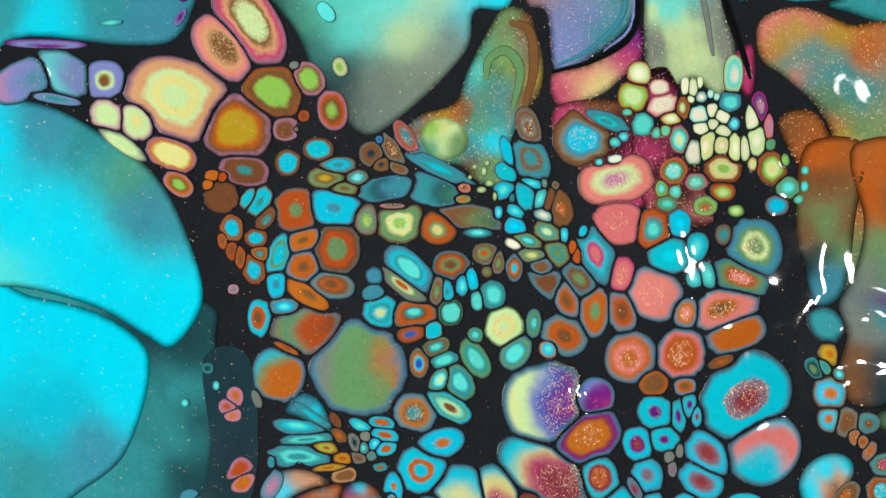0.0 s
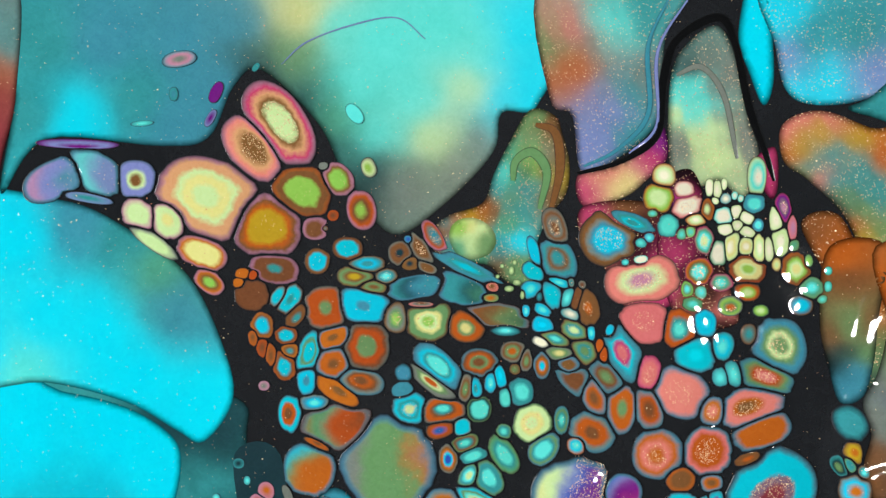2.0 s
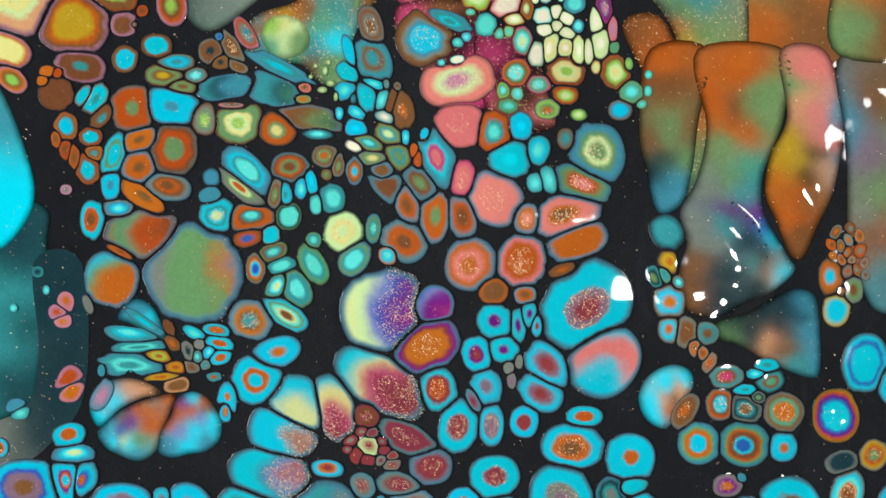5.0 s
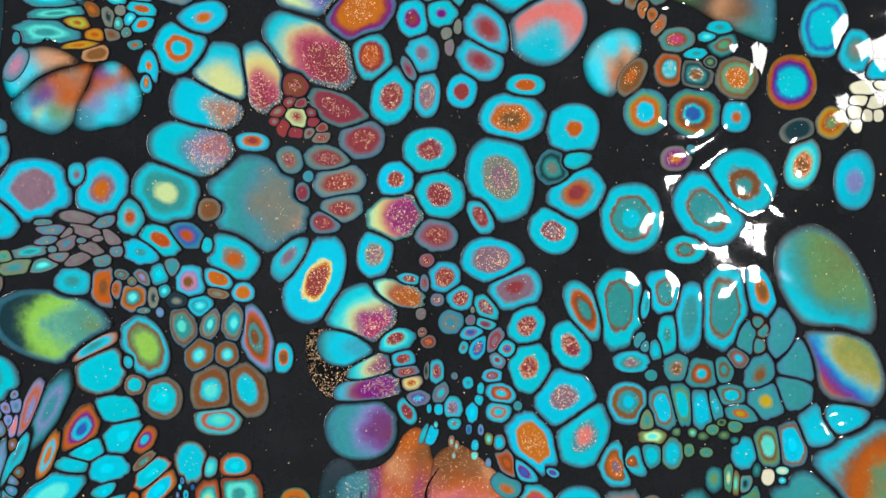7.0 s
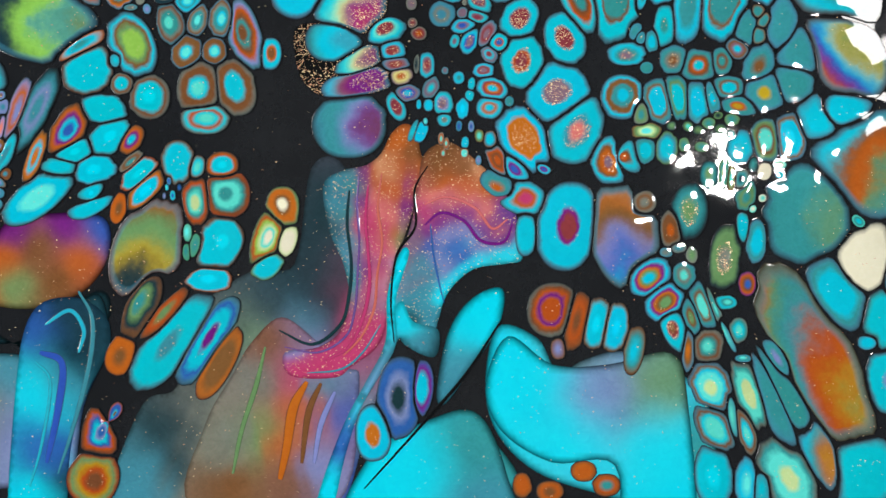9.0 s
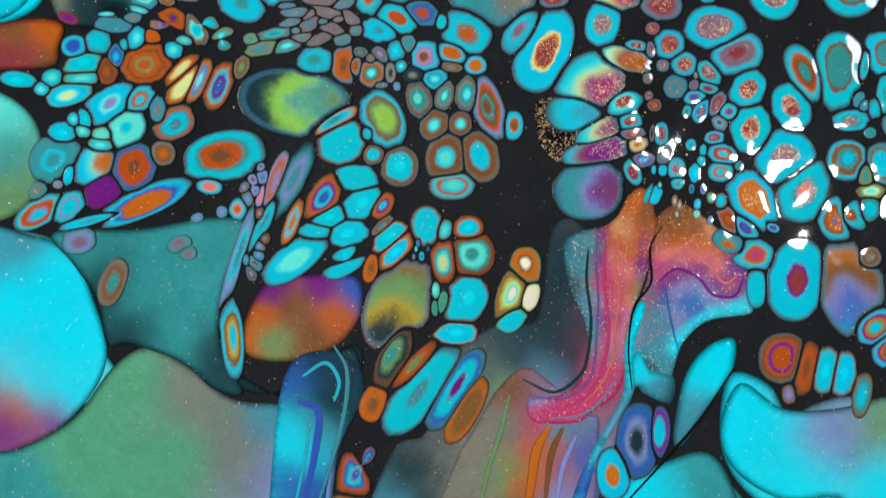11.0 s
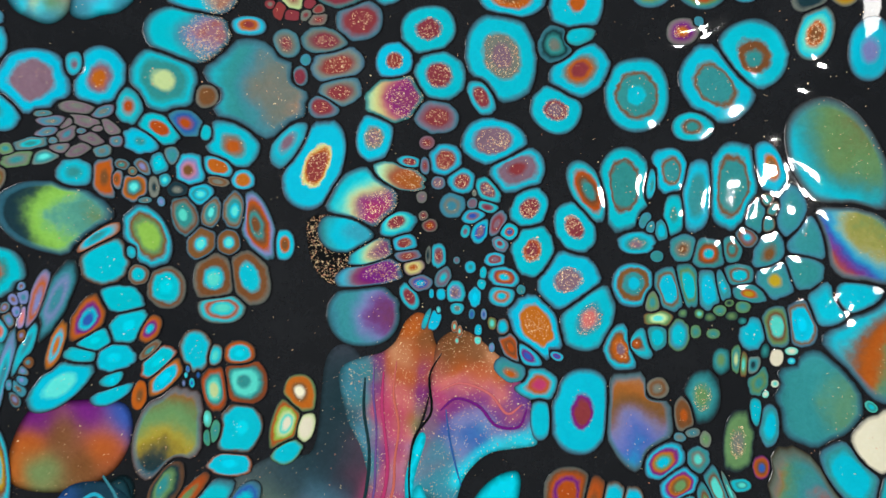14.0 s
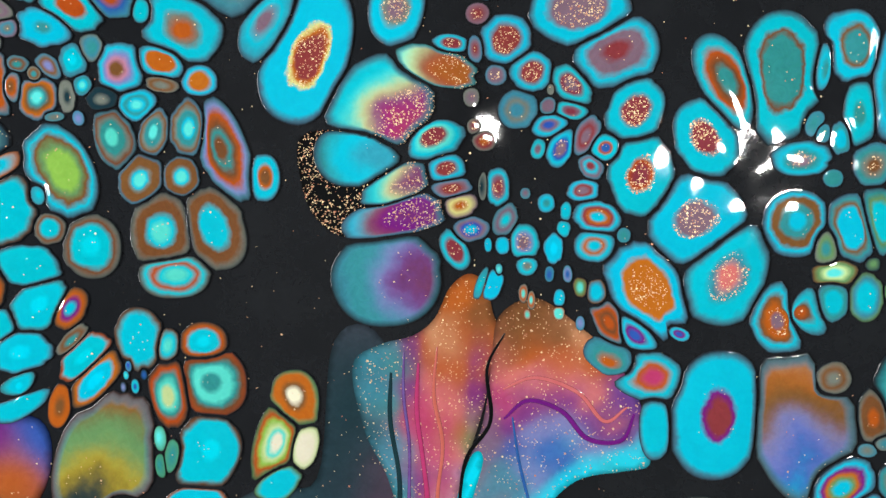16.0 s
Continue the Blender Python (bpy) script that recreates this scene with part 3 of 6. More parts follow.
swirl([(55.8, 168.6), (55.6, 153.6), (45.1, 156.1), (39.8, 158.4), (45.1, 160.9)],
      [(50.4, 162.0, "t")])
swirl([(24.0, 155.0), (33.1, 158.1), (45.0, 153.4), (56.8, 148.1), (56.0, 92.8), (49.5, 98.5), (44.4, 112.6), (39.3, 130.1), (30.1, 140.9), (24.2, 146.0)],
      [(24.7, 156.4, "p"), (30.1, 157.6, "p"), (36.8, 156.6, "p"), (44.7, 154.9, "o"), (25.9, 149.5, "o"), (28.6, 150.7, "j"), (34.0, 153.3, "j"), (42.0, 150.2, "j"), (47.2, 147.2, "o"), (29.9, 146.5, "t"), (35.3, 147.7, "t"), (31.1, 142.3, "p"), (28.5, 143.8, "g"), (36.5, 140.7, "t"), (41.8, 141.9, "t"), (37.7, 136.5, "g"), (41.7, 133.6, "g"), (45.7, 137.6, "t"), (46.9, 126.5, "g"), (42.8, 123.9, "j"), (36.3, 133.8, "n"), (28.4, 138.2, "n"), (31.0, 134.0, "n"), (30.8, 127.0, "o"), (33.4, 118.6, "o"), (37.6, 129.6, "o"), (40.1, 118.4, "o"), (44.0, 112.7, "b"), (37.2, 110.1, "g"), (31.8, 107.4, "g"), (46.7, 115.4, "o")], FLAKED_SWIRL, flow=2.3)
swirl([(27.9, 130.5), (36.7, 132.6), (43.2, 119.6), (52.1, 98.5), (49.2, 81.7), (41.4, 91.7), (36.2, 104.4), (34.4, 115.6)],
      [(31.2, 126.9, "b"), (35.2, 122.6, "o"), (40.3, 109.9, "o"), (41.5, 98.7, "g"), (46.7, 93.0, "n")], FLAKED_SWIRL)
swirl([(-37.7, 161.4), (-31.4, 159.7), (-29.8, 155.3), (-28.2, 148.1), (-29.1, 140.3), (-34.2, 133.4), (-37.8, 124.9), (-38.6, 117.0), (-44.7, 117.9), (-49.6, 122.4), (-56.8, 123.3), (-62.5, 125.7), (-64.5, 130.8), (-59.3, 135.4), (-50.5, 138.3), (-47.4, 145.4), (-43.7, 152.4)],
      [(-37.1, 159.2, "g"), (-32.8, 157.6, "b"), (-31.3, 149.0, "b"), (-30.4, 143.3, "j"), (-32.0, 139.0, "b"), (-33.9, 144.8, "b"), (-33.8, 149.1, "x"), (-36.7, 147.8, "l"), (-35.8, 144.9, "l"), (-36.1, 142.0, "t"), (-38.2, 145.7, "n"), (-42.3, 150.2, "f"), (-43.9, 145.2, "a"), (-41.8, 143.7, "f"), (-41.2, 139.4, "g"), (-46.1, 142.4, "t"), (-40.6, 136.5, "t"), (-43.5, 132.3, "f"), (-41.5, 127.9, "i"), (-45.9, 126.6, "t"), (-50.6, 137.6, "o"), (-53.5, 136.2, "j"), (-48.4, 136.8, "b"), (-55.7, 133.4, "o"), (-60.8, 133.6, "t"), (-60.9, 130.0, "b"), (-63.1, 130.0, "o"), (-58.1, 126.3, "t"), (-52.4, 123.9, "f"), (-42.5, 120.7, "g"), (-39.6, 120.6, "g"), (-46.7, 122.3, "b"), (-39.7, 140.8, "s")], FLAKED_SWIRL, flow=1.3)
swirl([(-59.2, 129.6), (-58.2, 133.1), (-55.0, 134.7), (-51.0, 134.0), (-47.9, 131.3), (-47.3, 127.8), (-49.5, 125.0), (-53.9, 124.0), (-57.4, 125.5)],
      [(-53.7, 129.7, "e"), (-51.5, 131.8, "e"), (-56.5, 132.0, "l"), (-53.8, 126.8, "e"), (-49.4, 128.1, "g"), (-56.0, 126.2, "f"), (-50.9, 125.3, "g"), (-53.6, 131.9, "y")], thin=False)
swirl([(-26.2, 144.5), (-17.7, 146.3), (-9.2, 150.9), (-4.9, 156.3), (-4.0, 147.9), (-9.4, 142.4), (-15.1, 138.4), (-25.0, 136.6)],
      [(-23.5, 140.1, "r"), (-16.4, 141.3, "y"), (-19.1, 144.2, "p"), (-9.3, 146.7, "r"), (-6.4, 150.8, "v")], FLAKED_SWIRL)
swirl([(16.7, 145.6), (22.2, 149.5), (22.7, 139.8), (20.6, 137.1)],
      [(19.4, 142.7, "r")])
swirl([(-117.8, 74.6), (-105.5, 74.1), (-105.0, 42.3), (-114.0, 28.9), (-124.8, 22.3), (-141.1, 20.8), (-157.7, 18.4), (-141.0, 30.2), (-121.0, 37.5), (-116.9, 51.0)],
      [(-111.8, 64.3, "n"), (-112.1, 42.4, "n"), (-130.1, 32.6, "x"), (-141.1, 24.2, "n"), (-117.5, 34.1, "n")], thin=None)
swirl([(-157.8, 15.8), (-146.6, 20.0), (-134.8, 17.3), (-131.3, 10.3), (-141.5, 0.9), (-154.3, 3.6)],
      [(-152.3, 12.2, "n"), (-146.9, 7.0, "m"), (-141.2, 15.6, "x"), (-137.7, 12.1, "t")])
swirl([(-194.0, -2.5), (-167.4, -0.8), (-154.4, 0.1), (-160.1, -7.8), (-194.2, -11.3)],
      [(-167.5, -3.4, "o"), (-178.8, -6.9, "b"), (-160.0, -1.6, "o")])
swirl([(-194.2, -14.0), (-171.5, -17.5), (-160.5, -28.0), (-162.7, -45.7), (-176.1, -53.0), (-195.2, -53.4)],
      [(-175.4, -24.6, "a"), (-171.9, -35.2, "t"), (-175.9, -45.9, "g"), (-168.3, -42.2, "g")])
swirl([(-195.3, -57.0), (-168.5, -53.8), (-151.8, -60.5), (-143.0, -84.5), (-139.5, -98.2), (-196.4, -100.6)],
      [(-172.4, -60.1, "x"), (-176.5, -70.9, "s"), (-169.1, -79.7, "j"), (-152.1, -73.8, "i"), (-157.5, -66.8, "i"), (-180.6, -83.7, "g")])
swirl([(-184.9, -56.9), (-162.3, -55.5), (-151.2, -60.9), (-145.7, -72.0), (-141.8, -86.9), (-148.1, -99.9), (-162.4, -111.0), (-185.1, -114.2)],
      [(-167.1, -58.9, "s"), (-168.8, -72.5, "i"), (-159.2, -67.8, "i"), (-152.8, -82.7, "i"), (-162.4, -95.0, "i"), (-165.6, -103.5, "o"), (-157.6, -105.5, "v"), (-168.9, -109.0, "v"), (-151.2, -96.2, "i"), (-178.5, -83.4, "i")])
swirl([(-167.3, -112.7), (-151.3, -103.8), (-140.2, -89.8), (-130.9, -84.3), (-120.1, -88.5), (-107.8, -97.0), (-92.0, -99.0), (-88.9, -110.3), (-94.0, -129.7), (-185.2, -134.3), (-185.1, -115.8)],
      [(-134.0, -94.1, "f"), (-151.3, -112.8, "f"), (-124.6, -111.8, "f"), (-162.4, -122.5, "t"), (-106.2, -111.0, "x"), (-94.1, -117.9, "z"), (-97.2, -101.8, "s"), (-112.4, -96.4, "x"), (-120.1, -95.2, "x"), (-140.2, -124.5, "f")])
swirl([(-156.8, -54.5), (-132.5, -53.2), (-114.1, -50.1), (-103.6, -52.1), (-109.5, -66.9), (-111.0, -81.6), (-104.8, -95.4), (-112.4, -94.9), (-121.6, -87.8), (-135.6, -83.7), (-141.8, -83.9), (-144.9, -72.0), (-151.2, -63.1)],
      [(-148.1, -58.6, "t"), (-124.8, -55.3, "t"), (-132.5, -70.2, "t"), (-112.5, -66.9, "t"), (-137.1, -80.8, "n"), (-121.6, -81.9, "t"), (-110.9, -87.5, "n"), (-143.4, -67.5, "n")])
swirl([(-92.8, -95.8), (-85.4, -88.9), (-75.9, -82.9), (-73.5, -95.1), (-79.3, -109.9), (-82.8, -129.1), (-94.0, -129.7), (-88.9, -110.3)],
      [(-83.9, -92.5, "s"), (-79.5, -88.0, "n"), (-85.3, -104.3, "u"), (-89.6, -119.2, "i"), (-80.8, -102.7, "n"), (-88.3, -95.6, "s"), (-83.7, -117.4, "z")])
vein([(-91.3, -99.4), (-87.5, -104.4), (-89.6, -119.2), (-92.5, -129.6)], 0.86, "c")
swirl([(18.3, -78.2), (17.9, -86.5), (12.0, -96.4), (6.2, -105.0), (4.1, -102.3), (6.5, -88.3), (11.7, -80.5)],
      [(13.2, -85.3, "i"), (8.0, -98.0, "s"), (15.7, -81.1, "i")])
swirl([(17.2, -87.2), (26.5, -89.0), (31.3, -96.4), (37.1, -93.5), (44.9, -91.2), (52.7, -93.6), (64.4, -101.3), (65.1, -125.8), (37.8, -123.0), (23.2, -116.8), (15.6, -104.6)],
      [(21.4, -97.5, "i"), (29.5, -105.5, "i"), (42.7, -109.0, "i"), (45.1, -99.3, "z"), (51.7, -104.5, "i"), (58.3, -112.4, "t"), (38.6, -99.6, "x")])
swirl([(4.2, -109.3), (10.9, -107.3), (17.7, -112.9), (22.0, -123.8), (-10.5, -125.5), (-3.8, -116.7)],
      [(8.3, -113.3, "i"), (0.3, -119.3, "s"), (16.5, -118.5, "t")])
vein([(-11.9, -125.6), (2.8, -107.9), (10.7, -97.9), (18.5, -85.1)], 0.71, "k")
swirl([(34.5, 124.6), (48.1, 124.3), (45.6, 106.1), (44.3, 95.6), (41.8, 87.7), (36.5, 85.8), (33.9, 94.4), (31.9, 106.3)],
      [(39.1, 116.7, "b"), (39.1, 106.2, "g"), (37.8, 99.6, "n"), (41.7, 99.6, "g"), (35.2, 103.6, "b"), (43.0, 106.1, "b"), (40.4, 93.0, "s"), (36.5, 90.4, "s"), (35.2, 95.7, "k"), (37.8, 121.9, "o")])
swirl([(45.6, 124.4), (66.2, 123.9), (65.6, 108.3), (62.4, 99.2), (60.5, 92.7), (61.2, 84.9), (66.4, 75.6), (68.3, 71.7), (62.6, 66.5), (56.1, 64.5), (49.6, 61.2), (42.5, 62.6), (40.5, 70.5), (42.4, 78.5), (41.1, 85.7), (45.0, 92.9), (47.6, 106.0)],
      [(47.5, 113.9, "o"), (53.4, 105.9, "o"), (57.9, 104.5, "o"), (50.1, 109.9, "o"), (54.7, 109.8, "b"), (61.1, 111.0, "g"), (62.4, 105.8, "g"), (50.8, 102.0, "g"), (55.9, 118.9, "o"), (56.6, 96.7, "f"), (58.6, 94.1, "t"), (52.1, 94.1, "g"), (48.9, 91.6, "x"), (52.8, 87.6, "v"), (58.6, 85.5, "v"), (61.2, 82.2, "u"), (63.8, 79.6, "i"), (54.7, 90.2, "t"), (51.5, 82.3, "t"), (56.1, 78.3, "n"), (48.3, 78.4, "x"), (45.7, 73.2, "b"), (44.4, 66.6, "b"), (51.6, 70.5, "n"), (58.7, 72.4, "t"), (61.3, 71.1, "h"), (63.8, 73.0, "b"), (65.1, 70.4, "i"), (57.4, 65.2, "n"), (49.6, 63.9, "n"), (61.2, 75.7, "n"), (45.7, 82.4, "x")])
swirl([(64.9, 123.9), (75.1, 123.7), (79.0, 110.7), (78.4, 99.0), (76.6, 89.9), (73.4, 82.1), (70.2, 74.9), (67.0, 75.6), (63.8, 83.5), (61.2, 90.1), (62.4, 99.2), (66.2, 108.3)],
      [(67.5, 113.5, "g"), (70.1, 110.8, "h"), (73.9, 108.2, "p"), (75.2, 102.9, "p"), (66.3, 101.8, "j"), (63.7, 94.0, "o"), (68.2, 90.0, "o"), (66.4, 83.5, "o"), (68.9, 79.5, "b"), (63.7, 96.6, "j"), (72.0, 99.1, "k"), (70.1, 93.9, "k"), (71.4, 90.0, "b"), (74.6, 96.4, "h"), (68.8, 97.8, "j"), (72.6, 118.6, "p"), (76.5, 97.7, "s"), (77.7, 108.1, "s")])
swirl([(49.0, 59.9), (57.4, 62.3), (65.8, 66.7), (70.3, 67.5), (73.5, 65.1), (74.4, 57.2), (74.2, 48.0), (71.7, 46.4), (65.2, 48.7), (58.8, 52.0), (54.2, 54.6), (50.3, 55.9)],
      [(53.6, 57.9, "n"), (61.3, 61.2, "n"), (58.7, 55.9, "n"), (66.5, 62.5, "n"), (70.3, 62.5, "n"), (72.3, 55.9, "s"), (73.6, 49.3, "s"), (64.6, 57.2, "n"), (63.3, 54.0, "h"), (66.5, 52.0, "b"), (69.1, 48.7, "t"), (71.6, 63.8, "s"), (52.3, 55.9, "g")])
swirl([(79.5, 123.6), (107.8, 122.9), (108.4, 61.0), (95.8, 61.1), (86.9, 62.4), (83.0, 70.3), (80.4, 79.4), (79.7, 100.3)],
      [(85.4, 100.2, "d"), (87.8, 110.5, "b"), (95.4, 105.2, "g"), (93.1, 88.4, "b"), (85.5, 78.1, "b"), (81.7, 75.5, "o"), (94.4, 74.1, "b"), (93.8, 67.6, "v"), (88.1, 68.9, "t"), (86.8, 74.2, "t"), (89.4, 65.0, "t"), (100.6, 87.0, "n"), (91.8, 80.6, "o"), (95.7, 70.2, "v"), (96.4, 64.3, "o"), (84.2, 87.2, "x"), (88.0, 91.1, "g"), (95.5, 93.5, "g"), (80.3, 105.4, "s")])
swirl([(31.6, 42.0), (33.3, 46.0), (36.6, 48.7), (40.5, 49.6), (43.8, 48.0), (44.5, 44.7), (43.2, 41.3), (45.1, 38.0), (43.2, 34.7), (39.9, 35.3), (37.9, 34.0), (34.6, 35.3), (32.4, 38.0)],
      [(34.0, 42.0, "i"), (34.6, 38.0, "i"), (36.6, 46.7, "i"), (41.8, 48.0, "i"), (38.6, 36.0, "s"), (40.5, 45.3, "h"), (39.2, 43.3, "b"), (37.9, 40.7, "o"), (40.6, 40.0, "b"), (41.9, 37.3, "o"), (36.6, 42.7, "h"), (43.2, 42.7, "h"), (33.3, 40.0, "i")])
swirl([(-103.9, 37.4), (-102.4, 42.3), (-98.9, 44.7), (-93.5, 45.4), (-88.5, 44.0), (-85.7, 41.6), (-90.7, 40.2), (-95.7, 37.8), (-99.3, 34.5), (-101.9, 33.2)],
      [(-101.9, 37.4, "i"), (-99.2, 43.7, "i"), (-96.4, 44.4, "s"), (-100.0, 40.2, "d"), (-98.5, 41.2, "q"), (-93.5, 43.0, "h"), (-89.3, 42.3, "h"), (-101.5, 34.6, "i"), (-96.4, 39.5, "i")])
swirl([(-102.0, 31.4), (-100.1, 33.9), (-95.0, 37.8), (-89.3, 40.1), (-82.4, 41.6), (-82.8, 38.2), (-85.1, 32.6), (-87.1, 27.1), (-91.6, 24.5), (-97.3, 26.3), (-100.4, 28.3)],
      [(-98.6, 35.3, "i"), (-95.0, 37.4, "i"), (-92.1, 38.1, "v"), (-89.3, 38.8, "h"), (-86.5, 38.2, "o"), (-84.3, 39.6, "o"), (-87.9, 36.8, "o"), (-87.2, 33.3, "o"), (-90.0, 36.1, "o"), (-93.6, 34.7, "b"), (-92.2, 33.3, "v"), (-93.6, 31.9, "u"), (-98.7, 31.8, "s"), (-96.5, 29.8, "i"), (-93.0, 29.8, "e"), (-91.5, 28.4, "i"), (-89.4, 29.1, "g"), (-95.1, 27.0, "s"), (-90.9, 25.6, "s"), (-99.4, 29.1, "s"), (-86.9, 38.6, "t")])
swirl([(-86.6, 28.4), (-85.7, 32.3), (-83.3, 36.1), (-81.9, 40.1), (-77.9, 42.1), (-74.0, 40.7), (-71.6, 37.5), (-70.2, 34.1), (-71.0, 29.9), (-74.5, 27.1), (-78.8, 26.4), (-83.0, 25.4), (-86.1, 26.4)],
      [(-78.6, 39.6, "i"), (-80.1, 37.5, "v"), (-80.8, 35.4, "o"), (-83.0, 32.6, "o"), (-78.0, 36.1, "o"), (-74.4, 38.9, "o"), (-73.7, 36.8, "b"), (-75.9, 34.1, "z"), (-80.8, 31.3, "z"), (-78.0, 31.3, "i"), (-73.8, 32.0, "i"), (-72.3, 34.1, "i"), (-75.2, 29.2, "s"), (-82.3, 28.5, "s"), (-84.4, 27.1, "s"), (-71.7, 31.3, "s"), (-79.5, 28.5, "i")])
swirl([(-96.5, 60.3), (-94.7, 63.8), (-91.1, 65.3), (-87.6, 63.3), (-85.5, 59.6), (-84.1, 55.0), (-87.7, 56.2), (-93.3, 58.9)],
      [(-93.3, 62.4, "s"), (-90.4, 63.1, "s"), (-89.0, 61.7, "i"), (-86.9, 58.9, "s"), (-91.9, 60.3, "t"), (-87.7, 56.9, "t")])
swirl([(-11.4, -118.7), (3.9, -108.2), (14.1, -107.1), (20.9, -120.9), (22.7, -137.7), (-16.1, -140.0)],
      [(-1.0, -119.5, "i"), (11.8, -115.0, "t"), (14.7, -127.7, "s"), (-5.9, -128.9, "i")])
swirl([(19.9, -88.9), (30.2, -94.9), (42.7, -94.3), (56.2, -91.2), (60.3, -102.4), (62.9, -135.3), (48.0, -136.2), (44.8, -117.1), (30.9, -117.2), (19.3, -110.7), (15.2, -100.6)],
      [(24.1, -101.5, "i"), (34.5, -111.3, "i"), (42.9, -99.4, "z"), (52.7, -97.7, "g"), (54.6, -112.8, "i"), (55.2, -128.1, "i"), (21.3, -94.0, "i")])
vein([(-26.1, 144.9), (-14.9, 147.7), (-6.4, 154.1), (-4.3, 167.5), (-0.9, 177.1), (9.3, 182.1), (13.3, 175.0), (16.3, 159.5), (19.8, 148.3), (21.8, 141.2)], 2.18, "kkr*")
vein([(-2.1, 188.3), (-7.9, 176.1), (-8.3, 159.3), (-16.2, 150.5), (-24.7, 146.6)], 1.31, "s")
vein([(2.7, 188.0), (-5.6, 174.6), (-6.2, 156.4), (-13.4, 149.4)], 0.87, "z")
vein([(-1.2, 168.5), (5.0, 170.1), (10.3, 162.6), (13.0, 147.1)], 1.60, "x")
vein([(-42.5, 143.7), (-41.6, 148.7), (-37.3, 150.7), (-33.9, 145.5), (-36.0, 136.3)], 2.62, "g")
vein([(-36.4, 157.7), (-31.5, 155.4), (-30.6, 146.1), (-33.5, 134.8)], 2.33, "b")
swirl([(-92.4, -88.1), (-82.8, -83.8), (-74.6, -87.4), (-73.1, -95.3), (-78.4, -106.1), (-82.4, -119.7), (-84.9, -145.4), (-97.4, -146.2), (-96.3, -106.9)],
      [(-88.2, -93.3, "u"), (-84.1, -89.1, "n"), (-78.6, -92.9, "n"), (-89.4, -106.6, "i"), (-83.9, -103.7, "s"), (-87.9, -120.0, "u"), (-79.9, -98.2, "k"), (-91.9, -133.6, "i"), (-83.7, -126.5, "n")], thin=False)
swirl([(-39.0, -92.5), (-32.1, -86.6), (-23.6, -92.0), (-16.6, -97.4), (-13.7, -101.6), (-18.8, -130.2), (-52.8, -132.0), (-50.1, -113.0), (-43.2, -99.8)],
      [(-36.2, -93.9, "b"), (-38.9, -102.5, "x"), (-43.0, -115.6, "x"), (-30.6, -92.3, "d"), (-23.5, -94.9, "z"), (-29.0, -100.0, "r"), (-22.0, -101.9, "s"), (-27.5, -106.4, "o"), (-23.3, -107.6, "o"), (-30.2, -116.5, "o"), (-35.9, -115.3, "g"), (-41.4, -125.6, "b"), (-17.8, -107.4, "u"), (-21.7, -121.8, "z"), (-27.3, -124.9, "b")], thin=False, flow=1.8)
swirl([(-23.1, -55.9), (-18.7, -52.6), (-13.5, -51.2), (-10.1, -48.5), (-7.7, -43.8), (-4.8, -41.7), (-2.2, -43.3), (-1.2, -47.7), (-0.1, -51.5), (-1.7, -56.6), (-2.6, -61.7), (-4.1, -66.8), (-5.9, -72.0), (-7.3, -78.4), (-7.6, -86.1), (-9.9, -92.6), (-15.6, -97.3), (-19.4, -100.1), (-29.8, -100.1), (-31.3, -94.8), (-23.5, -93.2), (-18.4, -89.1), (-16.6, -81.3), (-18.1, -73.7), (-21.6, -66.1)],
      [(-24.3, -55.2, "n"), (-24.6, -64.2, "n"), (-21.6, -55.2, "s"), (-20.0, -60.6, "s"), (-21.1, -69.6, "s"), (-17.2, -55.2, "t"), (-17.4, -62.4, "t"), (-16.7, -69.6, "s"), (-14.5, -53.5, "v"), (-14.5, -59.7, "v"), (-13.5, -66.0, "r"), (-12.8, -74.1, "v"), (-16.8, -75.1, "t"), (-11.9, -53.5, "o"), (-11.1, -58.8, "p"), (-10.3, -64.1, "r"), (-10.0, -69.5, "r"), (-10.6, -75.0, "r"), (-12.5, -62.4, "r"), (-8.4, -51.7, "h"), (-8.0, -57.0, "o"), (-7.7, -62.3, "p"), (-7.8, -69.5, "p"), (-8.4, -75.9, "p"), (-5.7, -46.5, "o"), (-4.9, -51.7, "o"), (-3.1, -50.0, "b"), (-0.5, -48.2, "b"), (1.1, -51.7, "o"), (-5.8, -56.1, "o"), (-3.2, -55.2, "v"), (-3.3, -59.7, "v"), (-4.2, -64.1, "d"), (-5.1, -67.7, "g"), (-6.4, -65.9, "o"), (-5.7, -73.1, "z"), (-7.1, -76.8, "i"), (-1.5, -56.1, "o"), (-10.8, -77.5, "r"), (-12.0, -85.9, "r"), (-15.3, -93.0, "r"), (-22.1, -98.2, "r"), (-29.1, -99.9, "r"), (-21.2, -68.0, "n"), (-22.4, -79.2, "n"), (-27.9, -86.4, "n"), (-32.0, -92.2, "z"), (-17.0, -73.5, "s"), (-7.2, -84.4, "s")], FLAKED_SWIRL, thin=False, flow=1.5)
